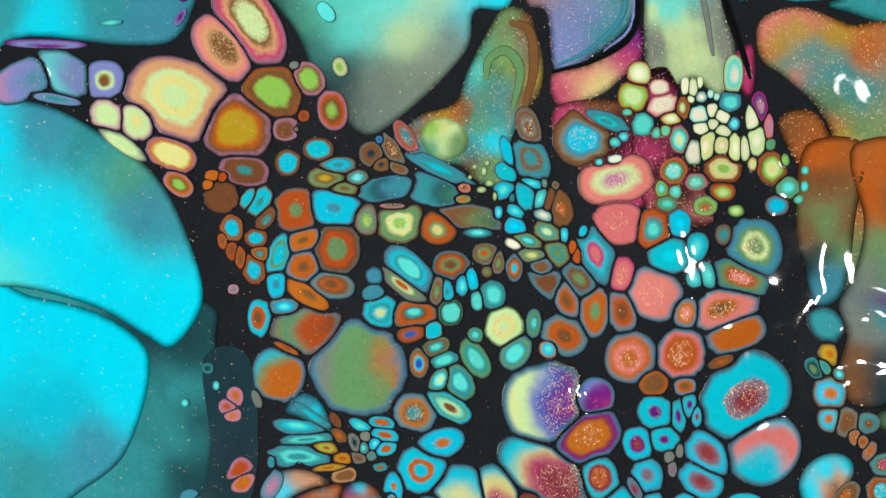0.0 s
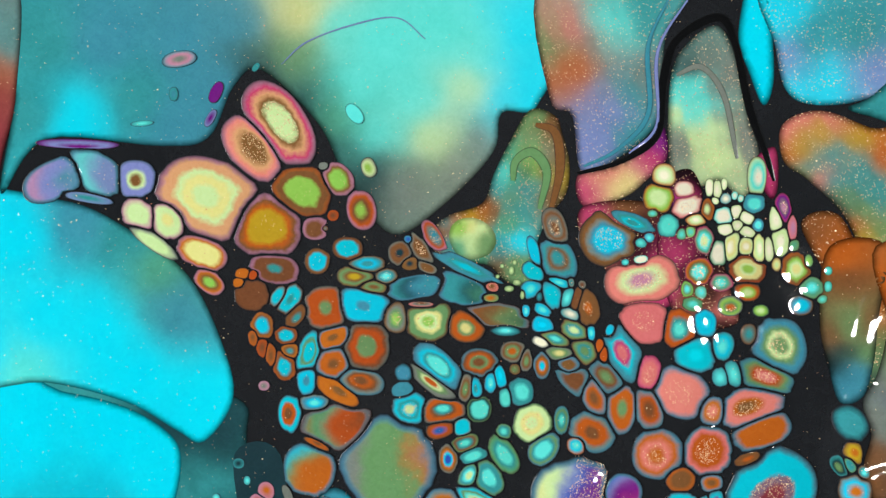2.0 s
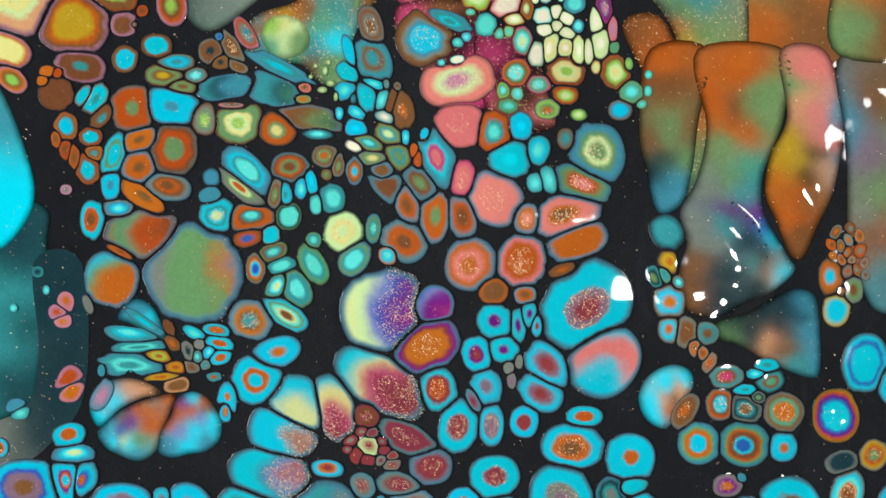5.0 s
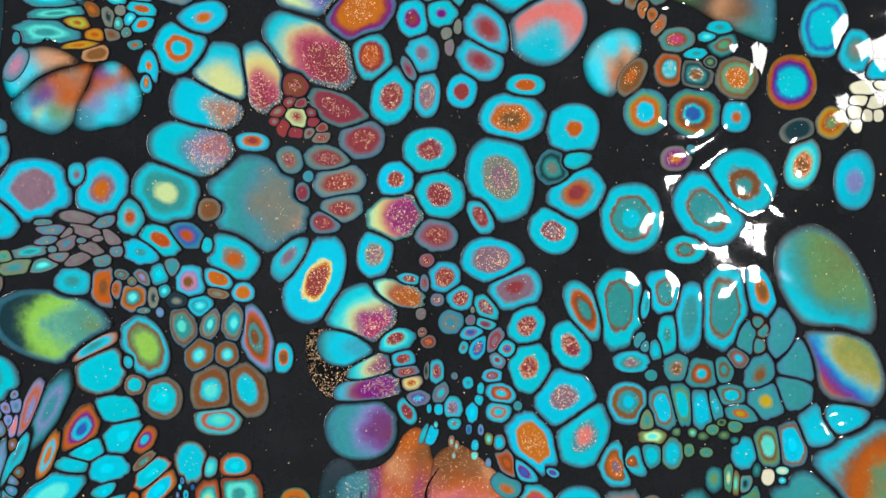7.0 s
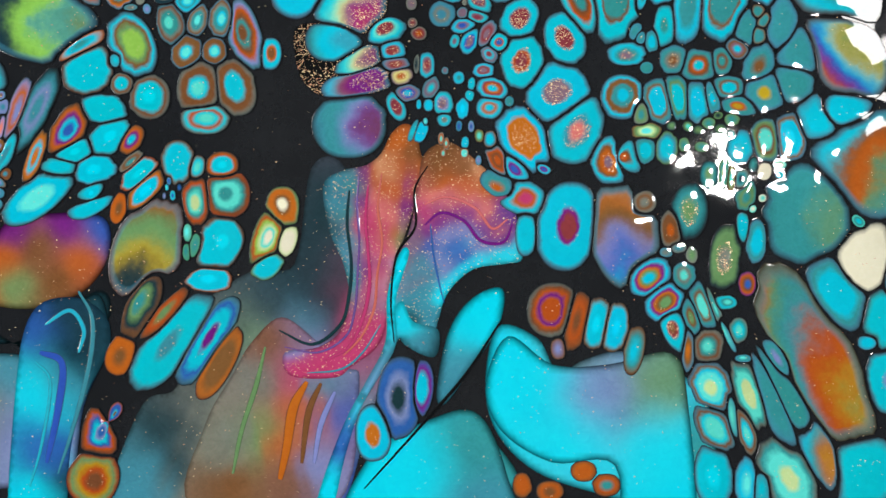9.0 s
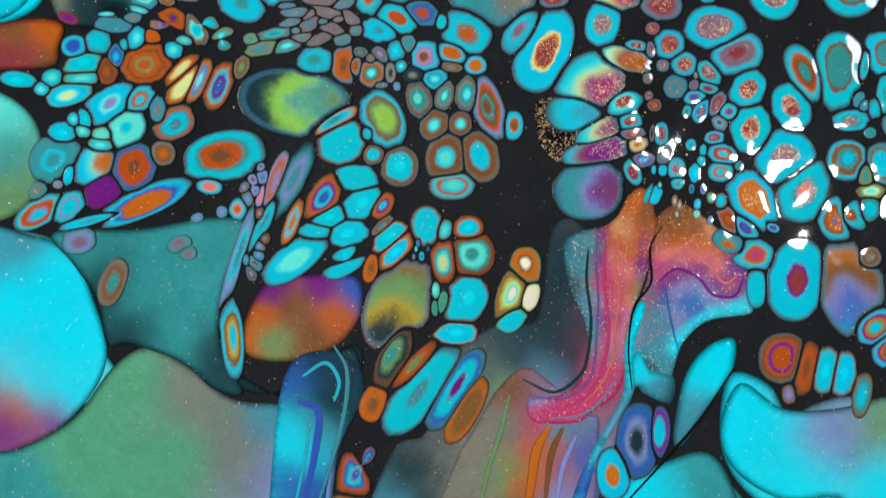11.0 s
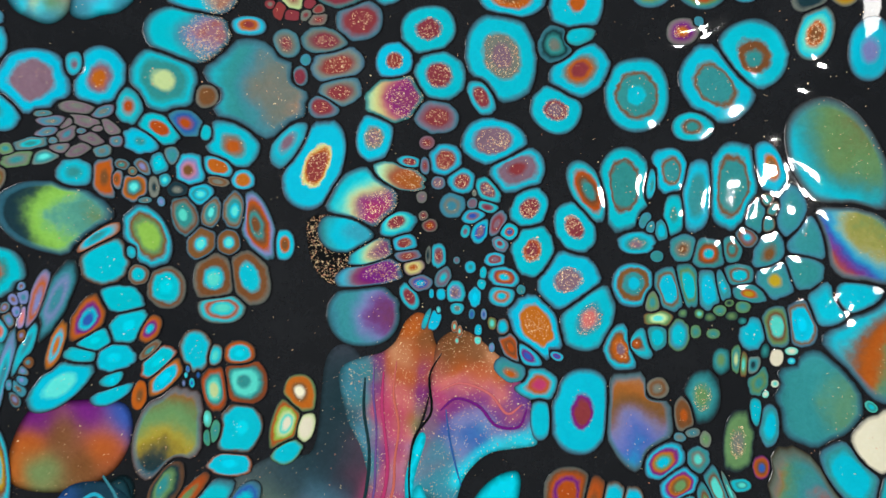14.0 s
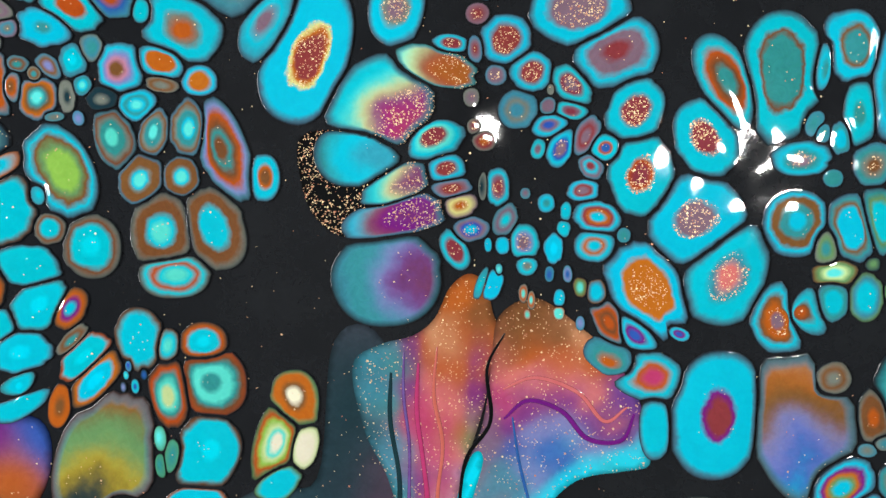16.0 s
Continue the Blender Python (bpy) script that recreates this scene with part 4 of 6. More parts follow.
swirl([(-0.2, -48.3), (5.5, -45.6), (12.6, -50.5), (16.8, -54.8), (20.7, -61.0), (22.0, -68.5), (22.3, -71.7), (18.3, -72.7), (11.4, -74.2), (6.1, -79.5), (4.1, -85.6), (2.3, -92.1), (-2.8, -92.3), (-5.4, -89.8), (-7.7, -92.5), (-6.8, -78.4), (-5.6, -72.0), (-3.5, -66.8), (-2.3, -61.7), (-1.5, -55.3)],
      [(3.7, -51.8, "b"), (6.3, -50.0, "b"), (9.7, -53.5, "b"), (13.0, -53.5, "h"), (14.7, -57.0, "o"), (17.3, -58.7, "o"), (15.6, -62.3, "p"), (9.6, -57.0, "o"), (5.4, -55.3, "o"), (2.8, -58.8, "p"), (6.2, -59.6, "p"), (9.6, -59.6, "p"), (13.0, -64.0, "p"), (0.2, -62.3, "r"), (1.0, -65.0, "v"), (4.5, -62.7, "v"), (7.9, -61.4, "v"), (10.5, -64.0, "v"), (13.0, -67.1, "v"), (16.4, -67.1, "v"), (19.0, -64.0, "v"), (18.5, -60.5, "v"), (20.2, -62.2, "u"), (5.3, -66.7, "z"), (9.6, -67.6, "z"), (13.0, -70.2, "z"), (1.8, -69.4, "u"), (0.9, -73.9, "s"), (-0.8, -68.6, "d"), (-1.7, -73.1, "d"), (4.4, -73.0, "z"), (7.8, -72.1, "u"), (8.7, -75.7, "i"), (13.0, -73.8, "i"), (17.3, -72.0, "i"), (20.7, -68.4, "i"), (22.4, -71.9, "t"), (17.3, -75.5, "t"), (21.5, -74.6, "s"), (-1.6, -64.1, "d"), (5.2, -79.9, "i"), (0.7, -79.4, "s"), (2.1, -84.4, "s"), (-7.5, -86.1, "i"), (-2.9, -86.5, "n"), (1.0, -88.9, "s")], FLAKED_SWIRL, thin=False, flow=0.6)
swirl([(-5.9, -91.4), (-6.3, -84.5), (-4.2, -81.9), (-1.7, -86.4), (4.1, -88.1), (3.6, -94.2), (-1.5, -93.0), (-4.3, -90.3)],
      [(-4.4, -85.8, "i"), (-0.2, -89.9, "s"), (2.5, -91.2, "n"), (-5.7, -88.6, "s")], thin=False)
swirl([(-5.0, -70.5), (-3.0, -71.1), (-5.8, -81.6), (-5.4, -91.4), (-8.7, -98.6), (-13.3, -107.2), (-16.6, -118.7), (-19.2, -130.2), (-23.2, -130.4), (-18.0, -113.1), (-12.6, -101.5), (-8.0, -91.5), (-7.8, -80.3)],
      [(-5.3, -74.7, "i"), (-6.9, -84.5, "i"), (-7.0, -92.9, "s"), (-12.3, -102.9, "i"), (-16.3, -114.4, "u"), (-20.2, -127.4, "i"), (-10.3, -100.0, "z")], thin=False)
vein([(0.6, -51.0), (-2.2, -56.5), (-1.8, -64.8), (-5.8, -71.2), (-6.9, -81.7), (-5.9, -91.4)], 0.57, "k")
swirl([(-30.6, -22.1), (-27.6, -19.6), (-19.7, -20.8), (-16.6, -25.7), (-18.5, -33.5), (-24.1, -35.7), (-29.1, -31.2)],
      [(-24.2, -27.2, "k"), (-22.9, -21.9, "k"), (-26.8, -29.8, "k")], GOLD_FLAKES)
swirl([(-25.0, 136.6), (-10.9, 137.5), (-5.5, 133.8), (-2.2, 125.2), (-4.6, 111.1), (-17.2, 112.1), (-20.4, 121.5), (-25.9, 128.8)],
      [(-22.2, 133.0, "r"), (-15.2, 135.6, "b"), (-23.8, 128.7, "b"), (-11.2, 125.5, "k"), (-7.1, 122.5, "r"), (-15.5, 121.3, "k"), (-18.4, 117.1, "p"), (-5.9, 116.8, "r"), (-11.1, 129.7, "k")], FLAKED_SWIRL)
swirl([(-7.0, 128.2), (2.8, 130.7), (8.1, 123.5), (10.6, 113.5), (11.8, 106.4), (2.2, 105.2), (-4.6, 111.1)],
      [(-1.4, 128.0, "k"), (-2.2, 125.9, "r"), (3.9, 122.2, "k"), (-4.5, 115.3, "r"), (1.0, 113.8, "b"), (9.2, 109.3, "p"), (5.1, 113.6, "k"), (-0.3, 119.5, "k"), (7.7, 105.1, "k")], FLAKED_SWIRL)
swirl([(-3.2, 143.6), (1.7, 144.8), (4.3, 139.1), (2.8, 134.9), (-2.0, 133.7), (-4.0, 138.0)],
      [(-1.1, 142.1, "k"), (0.2, 137.8, "r"), (-2.7, 135.1, "v"), (1.6, 140.6, "k")], FLAKED_SWIRL)
swirl([(-158.0, 9.0), (-156.2, 15.1), (-150.4, 18.0), (-142.3, 18.3), (-132.8, 14.6), (-129.7, 8.5), (-132.6, 3.0), (-138.7, 0.0), (-148.4, -0.8), (-155.2, 1.7)],
      [(-153.0, 12.7, "n"), (-144.9, 13.3, "n"), (-148.3, 5.0, "n"), (-140.3, 3.4, "k"), (-135.3, 10.9, "t"), (-154.8, 6.6, "x"), (-145.1, 1.9, "n"), (-149.7, 15.7, "n")])
swirl([(-179.8, -1.5), (-163.1, 1.9), (-154.1, 0.2), (-155.1, -5.6), (-157.7, -11.0), (-180.1, -10.8)],
      [(-159.9, -1.7, "o"), (-156.6, -1.8, "o"), (-166.5, -2.4, "b"), (-163.3, -5.6, "m"), (-170.0, -8.6, "m"), (-158.4, -8.7, "b")])
vein([(-17.1, -57.0), (-17.4, -64.7), (-16.2, -73.6), (-16.6, -81.3), (-18.4, -87.8), (-24.8, -92.6), (-32.7, -89.7)], 0.89, "nn")
vein([(-12.8, -55.6), (-13.2, -63.3), (-12.4, -70.9), (-11.9, -78.6), (-13.3, -86.3), (-16.3, -92.9), (-22.1, -96.3)], 0.9, "rr*")
vein([(-9.8, -53.0), (-10.5, -60.6), (-9.3, -68.3), (-10.2, -76.0), (-10.7, -83.7), (-13.5, -90.4), (-17.6, -95.0)], 0.7, "po*")
vein([(-15.0, -53.8), (-15.2, -60.8), (-14.5, -68.4), (-14.7, -76.1), (-15.1, -83.8), (-17.0, -90.3), (-23.4, -94.4), (-31.3, -93.5)], 0.6, "vz")
vein([(0.2, -59.7), (5.2, -57.9), (11.6, -60.2), (15.6, -64.7), (19.0, -62.5)], 0.7, "pp*")
vein([(0.3, -64.4), (4.0, -61.5), (9.2, -63.2), (13.1, -67.5), (18.2, -67.7), (20.1, -63.5)], 0.8, "vv")
vein([(1.6, -64.1), (2.4, -70.4), (3.8, -76.7), (5.2, -81.8)], 0.5, "uu")
vein([(-25.9, -99.3), (-18.1, -98.1), (-13.1, -94.0), (-9.1, -87.4)], 0.51, "ss")
vein([(-25.9, -101.3), (-29.0, -107.6), (-30.3, -116.7), (-31.8, -124.6)], 2.28, "oo")
vein([(-22.6, -101.5), (-25.4, -108.7), (-26.7, -120.5)], 1.52, "bb")
vein([(-19.3, -103.3), (-22.4, -111.2), (-23.8, -120.3)], 1.39, "zz")
vein([(-35.9, -93.7), (-37.9, -102.8), (-41.1, -113.4), (-43.1, -123.9)], 1.26, "gg")
vein([(-90.2, -97.2), (-84.7, -99.6), (-85.5, -110.2), (-88.3, -123.6)], 2.02, "uu")
vein([(-80.9, -82.4), (-77.4, -88.8), (-77.9, -99.3), (-81.6, -114.0), (-85.5, -126.1)], 1.14, "ss")
vein([(-88.9, -90.6), (-82.9, -87.0), (-79.4, -91.5), (-80.6, -96.8)], 1.14, "cc")
vein([(-101.3, 176.0), (-94.4, 181.4), (-82.4, 185.1), (-70.7, 186.3), (-63.6, 180.5)], 0.44, "zz")
swirl([(78.3, 122.3), (105.3, 121.7), (111.4, 133.0), (110.0, 153.5), (95.0, 155.3), (81.2, 153.2), (76.9, 139.1)],
      [(81.4, 128.7, "g"), (90.2, 127.2, "b"), (100.3, 128.2, "o"), (85.1, 138.9, "o"), (95.2, 138.6, "b"), (105.2, 138.3, "g"), (87.6, 149.1, "t"), (100.1, 148.7, "o"), (81.3, 148.0, "j")])
swirl([(78.7, 156.5), (95.0, 157.2), (112.5, 155.3), (114.8, 171.0), (112.1, 188.8), (94.8, 192.2), (79.7, 190.3), (76.1, 172.6)],
      [(81.2, 162.1, "o"), (92.5, 163.0, "g"), (105.0, 161.3, "b"), (84.9, 172.2, "j"), (97.4, 173.0, "t"), (107.4, 171.3, "o"), (84.8, 182.4, "p"), (97.3, 183.2, "g"), (107.2, 182.7, "t")])

# ---- cells ----
cell(-97.0, 143.2, 7.74, 6.18, -25, "obblll")
cell(-87.5, 145.8, 4.41, 3.68, -50, "qbll")
cell(-79.3, 148.4, 2.62, 1.91, -71, "xel")
cell(-81.6, 137.5, 5.00, 3.79, -82, "qobl")
cell(-94.0, 133.3, 3.51, 2.98, -1, "qbb")
cell(-89.1, 136.5, 1.43, 1.41, 1, "ob")
cell(-85.7, 127.9, 3.97, 2.82, -2, "bbccc")
cell(-93.8, 124.7, 3.31, 3.20, 82, "bbccc")
cell(-105.3, 123.3, 6.44, 3.81, -11, "qbbbt")
cell(-124.3, 127.9, 6.84, 3.90, -23, "qoyyy")
cell(-122.8, 120.1, 4.22, 2.72, -35, "qobl")
cell(-141.2, 138.6, 4.90, 3.63, -29, "qee")
cell(-133.1, 136.9, 5.12, 4.27, -47, "qeey")
cell(-141.6, 148.1, 5.27, 4.77, -1, "zzzeb")
cell(-152.8, 150.3, 8.49, 5.00, -28, ">zazz")
cell(-163.1, 148.8, 10.20, 4.98, 21, ">zqzzt")
cell(-157.2, 157.8, 11.27, 1.20, -4, "vzv")
cell(-118.9, 169.6, 2.95, 1.51, 61, "vv")
cell(-120.7, 163.0, 2.52, 1.06, 56, "zv")
cell(-137.4, 131.0, 7.30, 1.98, -36, "xee")
cell(-111.6, 116.4, 4.39, 3.98, 2, "bbb")
cell(-113.7, 122.1, 1.97, 1.34, -1, "oo")
cell(-114.9, 119.6, 1.52, 1.34, 1, "oo")
cell(-111.0, 121.7, 1.61, 1.28, 45, "oo")
cell(-155.5, 143.5, 7.50, 1.20, -12, "zt")
cell(-91.1, 149.3, 1.34, 1.02, -3, "xx")
cell(-91.4, 133.2, 0.96, 0.94, 4, "bx")
cell(-109.2, 108.1, 3.52, 2.91, 75, "obcc")
cell(-111.5, 105.4, 2.23, 1.30, 87, "ob")
cell(-109.2, 102.6, 2.55, 1.46, 87, "ob")
cell(-107.0, 100.6, 2.86, 1.46, -82, "ob")
cell(-102.7, 105.6, 2.91, 2.23, 0, "obcc")
cell(-103.6, 97.6, 3.82, 2.76, -83, "obcc")
cell(-101.9, 101.4, 2.26, 1.91, 1, "obt")
cell(-104.4, 115.9, 2.89, 1.75, 52, "bcc")
cell(-101.4, 115.1, 4.17, 2.55, 52, "bcct")
cell(-99.9, 110.6, 3.53, 1.91, 47, "bbt")
cell(-109.1, 92.5, 1.46, 1.28, 3, "qx")
cell(-24.4, 79.1, 5.76, 4.97, -22, "sxoob")
cell(-28.3, 76.0, 2.49, 2.43, 70, "oca")
cell(-17.1, 84.8, 6.18, 3.46, 84, "soog")
cell(-24.1, 88.5, 5.53, 2.75, -67, "sob")
cell(-28.3, 92.9, 5.50, 3.39, -47, "sbb")
cell(-20.5, 93.5, 5.18, 3.05, -55, "sbg")
cell(-29.6, 95.9, 3.37, 2.77, -54, "sbb")
cell(-11.0, 107.2, 5.99, 5.49, -20, "pppp*")
cell(-11.4, 117.7, 8.96, 6.10, 11, "ppeq*")
cell(-3.0, 89.3, 7.47, 6.11, -29, "sppp*")
cell(-9.9, 94.0, 4.60, 2.99, 88, "rpp*")
cell(-10.1, 85.1, 5.53, 3.30, -84, "sob")
cell(14.8, 85.5, 8.55, 4.84, 18, "sppob*")
cell(17.5, 79.0, 7.38, 4.23, 21, "sooo")
cell(5.2, 84.5, 3.67, 3.25, 87, "sop*")
cell(3.9, 74.3, 6.14, 5.63, 79, "spooo*")
cell(-8.3, 73.6, 6.49, 5.99, 78, "sopo*")
cell(-2.9, 67.1, 3.58, 3.08, 2, "obb")
cell(4.8, 66.3, 2.67, 2.15, 1, "sob")
cell(13.9, 72.2, 3.71, 1.52, 20, "bbo")
cell(-28.8, 61.5, 11.22, 10.57, 0, ">tyeezuvr*")
cell(-18.2, 63.5, 5.70, 4.87, 19, "|uzvvr")
cell(-19.8, 54.0, 8.71, 6.77, 29, "svmoooo*")
cell(-30.5, 44.5, 12.55, 7.12, -35, "|ccyrmmm*")
cell(-16.5, 43.2, 5.42, 4.63, -81, "scmoo*")
cell(-76.2, 44.0, 2.82, 2.21, 1, "xct")
cell(-68.8, 40.3, 4.14, 2.39, 89, "cco")
cell(-108.6, 43.0, 3.66, 3.14, 64, "qoo")
cell(-106.7, 19.2, 5.97, 3.98, 62, "scuo")
cell(-109.7, 64.5, 2.50, 2.16, 88, "qo")
cell(-110.5, 59.7, 2.30, 1.81, 1, "qo")
cell(-104.0, 63.8, 2.50, 1.15, -70, "xx")
cell(-54.8, 32.5, 8.90, 6.89, -8, ">ccccom*")
cell(-51.3, 38.3, 8.23, 7.79, -50, "_sccye")
cell(-41.9, 38.3, 8.46, 5.26, -70, "_scyyrmm*")
cell(-58.4, 21.8, 10.32, 6.36, -9, ">ccccszom*")
cell(-43.8, 23.3, 4.15, 2.20, -4, "scom")
cell(-64.1, 11.3, 8.33, 6.73, -27, "sctte")
cell(-41.1, 8.9, 13.77, 10.80, -17, ">tcttsxxh")
cell(-96.0, 11.4, 9.47, 7.55, 3, "sccddd")
cell(-85.6, 15.2, 2.93, 2.56, 85, "scd")
cell(-79.6, 12.1, 7.27, 6.21, 75, "sccdo")
cell(-72.6, 5.7, 4.17, 3.39, 87, "sco")
cell(-105.5, 4.8, 6.27, 4.55, -18, "scct")
cell(-53.3, 7.7, 3.36, 3.03, 6, "xbb")
cell(-34.0, 36.3, 3.59, 3.54, 25, "mbm*")
cell(-24.4, 31.3, 8.17, 3.70, -28, "tmmm*")
cell(-18.3, 24.2, 5.19, 4.49, 3, "smm*")
cell(-36.4, 26.7, 2.06, 1.65, 68, "mm")
cell(-33.4, 29.2, 3.00, 2.76, -37, "em*")
cell(-27.9, 24.8, 2.20, 1.50, 1, "xm*")
cell(-26.3, 19.6, 5.20, 2.87, -7, "sxmm*")
cell(-35.1, 18.8, 3.68, 3.05, -71, "sxm*")
cell(-23.8, 14.2, 6.60, 3.81, 13, "sxmm*")
cell(-32.1, 11.7, 3.28, 2.49, -81, "smm")
cell(-23.2, 8.4, 5.23, 3.54, 13, "sxmm*")
cell(-27.0, 5.1, 4.12, 3.01, 2, "smm*")
cell(-30.7, 15.4, 1.52, 1.50, 36, "st")
cell(-11.5, 34.1, 6.51, 4.74, 81, "sccmm*")
cell(-3.4, 34.4, 5.14, 2.97, 87, "scdd*")
cell(-7.7, 40.5, 3.10, 1.63, -70, "sdm")
cell(4.5, 35.3, 3.91, 3.49, 79, "ccmm")
cell(-7.0, 51.7, 4.31, 3.51, -80, "ccvm")
cell(-0.4, 52.9, 3.50, 3.23, -10, "ccv")
cell(-2.6, 59.8, 4.31, 4.03, -20, "ccv")
cell(3.1, 58.7, 4.03, 1.74, -85, "cv")
cell(5.7, 61.4, 2.95, 1.87, 80, "cv")
cell(7.6, 58.7, 2.68, 1.34, 90, "cm")
cell(10.1, 48.9, 6.16, 4.55, -58, "scdm")
cell(8.5, 42.6, 5.62, 4.30, -35, "scdm")
cell(-4.7, 43.6, 4.32, 3.78, 89, "scd")
cell(0.7, 48.6, 1.62, 1.21, 90, "xx")
cell(3.3, 50.0, 1.75, 0.94, 90, "xx")
cell(1.5, 45.3, 1.89, 1.08, 90, "xd")
cell(19.4, 63.3, 11.96, 9.85, 56, "sccccddm*")
cell(23.4, 50.6, 9.33, 8.23, 62, "_cpppccc")
cell(16.1, 29.6, 7.47, 5.38, -4, "ccoob*")
cell(18.9, 36.8, 4.39, 2.55, 0, "ccoo")
cell(29.8, 26.6, 6.03, 5.82, 85, "scccco")
cell(-2.7, 22.0, 6.09, 5.14, 10, "cccmm*")
cell(13.4, 15.4, 9.96, 7.51, -79, "scccxxd*")
cell(-10.4, 15.0, 4.22, 4.07, 79, "cccmm*")
cell(-0.0, 11.7, 5.65, 5.18, -17, "ccmm*")
cell(9.4, 7.2, 4.44, 2.84, -66, "scmm*")
cell(26.1, 18.2, 4.31, 4.24, 71, "sntx")
cell(29.4, 19.6, 4.79, 2.40, 21, "tcc")
cell(30.7, 12.1, 6.95, 5.33, 32, "ccxom")
cell(25.8, 4.0, 5.58, 5.13, -43, "cccmd*")
cell(43.3, 7.0, 8.02, 6.85, -83, "cccbtttc")
cell(60.6, 9.3, 8.65, 7.26, -49, "scccbttt")
cell(67.3, 15.2, 7.62, 7.31, -69, "cccbbt")
cell(55.5, 0.1, 4.44, 3.21, 2, "ccbt")
cell(38.5, 64.6, 3.98, 3.41, -89, "bco")
cell(38.9, 58.0, 3.32, 2.62, -89, "bco")
cell(76.7, 70.3, 4.45, 2.81, -89, "boc")
cell(78.0, 62.5, 3.92, 3.07, 82, "jcc")
cell(81.8, 67.0, 2.88, 2.29, -88, "xgb")
cell(-100.7, 40.9, 4.24, 2.26, 58, "sq")
cell(-76.2, 44.0, 3.10, 2.21, -9, "xcoc")
cell(-69.2, 38.0, 3.03, 1.69, 89, "csoo")
cell(-56.5, 51.7, 6.41, 3.84, 21, "scco")
cell(-61.0, 45.4, 6.44, 6.31, 14, "scccooc")
cell(-93.2, 47.2, 1.14, 0.83, 1, "ss")
cell(-100.6, 47.6, 1.67, 1.15, 89, "st")
cell(-85.7, 45.8, 4.26, 0.97, 4, "bjo")
cell(-86.3, 50.9, 3.12, 1.66, -9, "bjlo")
cell(-81.4, 48.1, 3.11, 1.38, 0, "ojo")
cell(-82.7, 54.1, 2.23, 1.40, -39, "bbo")
cell(-83.4, 58.2, 2.21, 1.13, -59, "bb")
cell(-80.7, 43.7, 4.25, 1.66, 12, "hbb")
cell(-78.5, 52.0, 2.76, 1.41, -70, "xxn")
cell(-76.4, 50.6, 1.65, 1.41, -69, "xta")
cell(-74.3, 48.8, 1.27, 1.24, 12, "xt")
cell(-73.3, 52.0, 1.95, 1.26, 58, "sca")
cell(-78.1, 48.3, 2.26, 1.52, -4, "xb")
cell(-72.2, 45.8, 1.97, 1.10, 10, "sto")
cell(-71.4, 57.5, 3.37, 1.52, -10, "sctoo")
cell(-77.1, 56.8, 3.08, 1.39, -29, "sca")
cell(-70.7, 54.1, 3.65, 1.65, -10, "sccoo")
cell(-70.5, 50.6, 2.81, 1.79, 15, "sccoo")
cell(-75.7, 54.1, 1.38, 1.27, 87, "xx")
cell(-90.6, 53.4, 7.40, 1.38, 4, "stat")
cell(-93.4, 56.2, 6.54, 1.94, -10, "stca")
cell(-89.8, 59.6, 5.61, 1.12, -34, "stc")
cell(-93.5, 48.5, 8.55, 2.78, -3, "stat")
cell(38.1, 81.1, 4.24, 3.65, -70, "ntt")
cell(38.1, 73.9, 2.91, 2.09, -89, "bjo")
cell(37.2, 71.2, 2.38, 1.57, -90, "gtt")
cell(40.5, 69.2, 1.59, 1.31, -89, "bta")
cell(35.5, 70.6, 2.65, 1.84, -61, "tng")
cell(42.5, 57.3, 3.98, 2.88, -70, "xbb")
cell(47.0, 57.3, 3.14, 2.64, -22, "xtb")
cell(-10.3, 6.4, 6.52, 5.20, 25, ">aeyrvo*")
cell(-14.7, -1.9, 5.47, 4.19, 81, "ccxd*")
cell(-0.8, 2.4, 4.93, 3.50, -9, "sdmm*")
cell(12.2, -3.2, 7.21, 5.16, -9, "sccddd*")
cell(17.4, -9.3, 6.17, 4.77, 17, "scddm")
cell(-28.8, -7.9, 10.76, 6.59, 70, "sccccccyomm*")
cell(-34.2, -3.1, 6.59, 3.69, 55, "scd")
cell(-48.1, -3.0, 6.64, 5.30, -32, "ccxo")
cell(-17.8, -16.8, 8.15, 7.30, 38, "|ccayvrm*")
cell(-21.1, -22.9, 6.86, 4.96, 12, ">ntccsc")
cell(-17.4, -42.4, 8.17, 7.32, 10, ">nstszvb")
cell(20.2, -17.9, 4.78, 3.84, 71, "sccmm*")
cell(21.1, -27.3, 6.06, 4.62, -85, "sccccom*")
cell(29.2, -34.3, 6.88, 6.45, -18, "scccdd*")
cell(33.5, -42.1, 7.75, 5.59, 73, "sccsp*")
cell(30.2, -22.2, 5.89, 4.10, -62, "scccmm*")
cell(21.7, -44.7, 7.71, 4.91, -65, "sccoooo*")
cell(19.8, -50.9, 4.09, 2.34, -34, "scvu")
cell(17.4, -55.2, 5.12, 2.61, -28, "sto")
cell(41.2, -13.9, 9.47, 5.82, -85, "scccbtttt")
cell(33.2, -14.1, 7.42, 3.57, -61, "scobt")
cell(50.5, -9.3, 4.85, 3.77, -89, "ccbtt")
cell(56.8, -14.9, 7.90, 3.13, 87, "sctt")
cell(64.3, -12.8, 9.40, 5.48, 87, "sccbtttt")
cell(71.8, -9.5, 6.33, 3.10, -74, "ccob")
cell(46.7, -12.5, 4.60, 1.26, 79, "ct")
cell(51.7, -19.1, 4.34, 2.14, -89, "cct")
cell(69.2, -19.7, 4.82, 2.48, 81, "stt")
cell(45.4, -20.3, 2.30, 1.51, 72, "st")
cell(76.8, -19.5, 6.96, 3.46, -81, "stt")
cell(72.4, -27.2, 5.07, 3.23, 72, "stb")
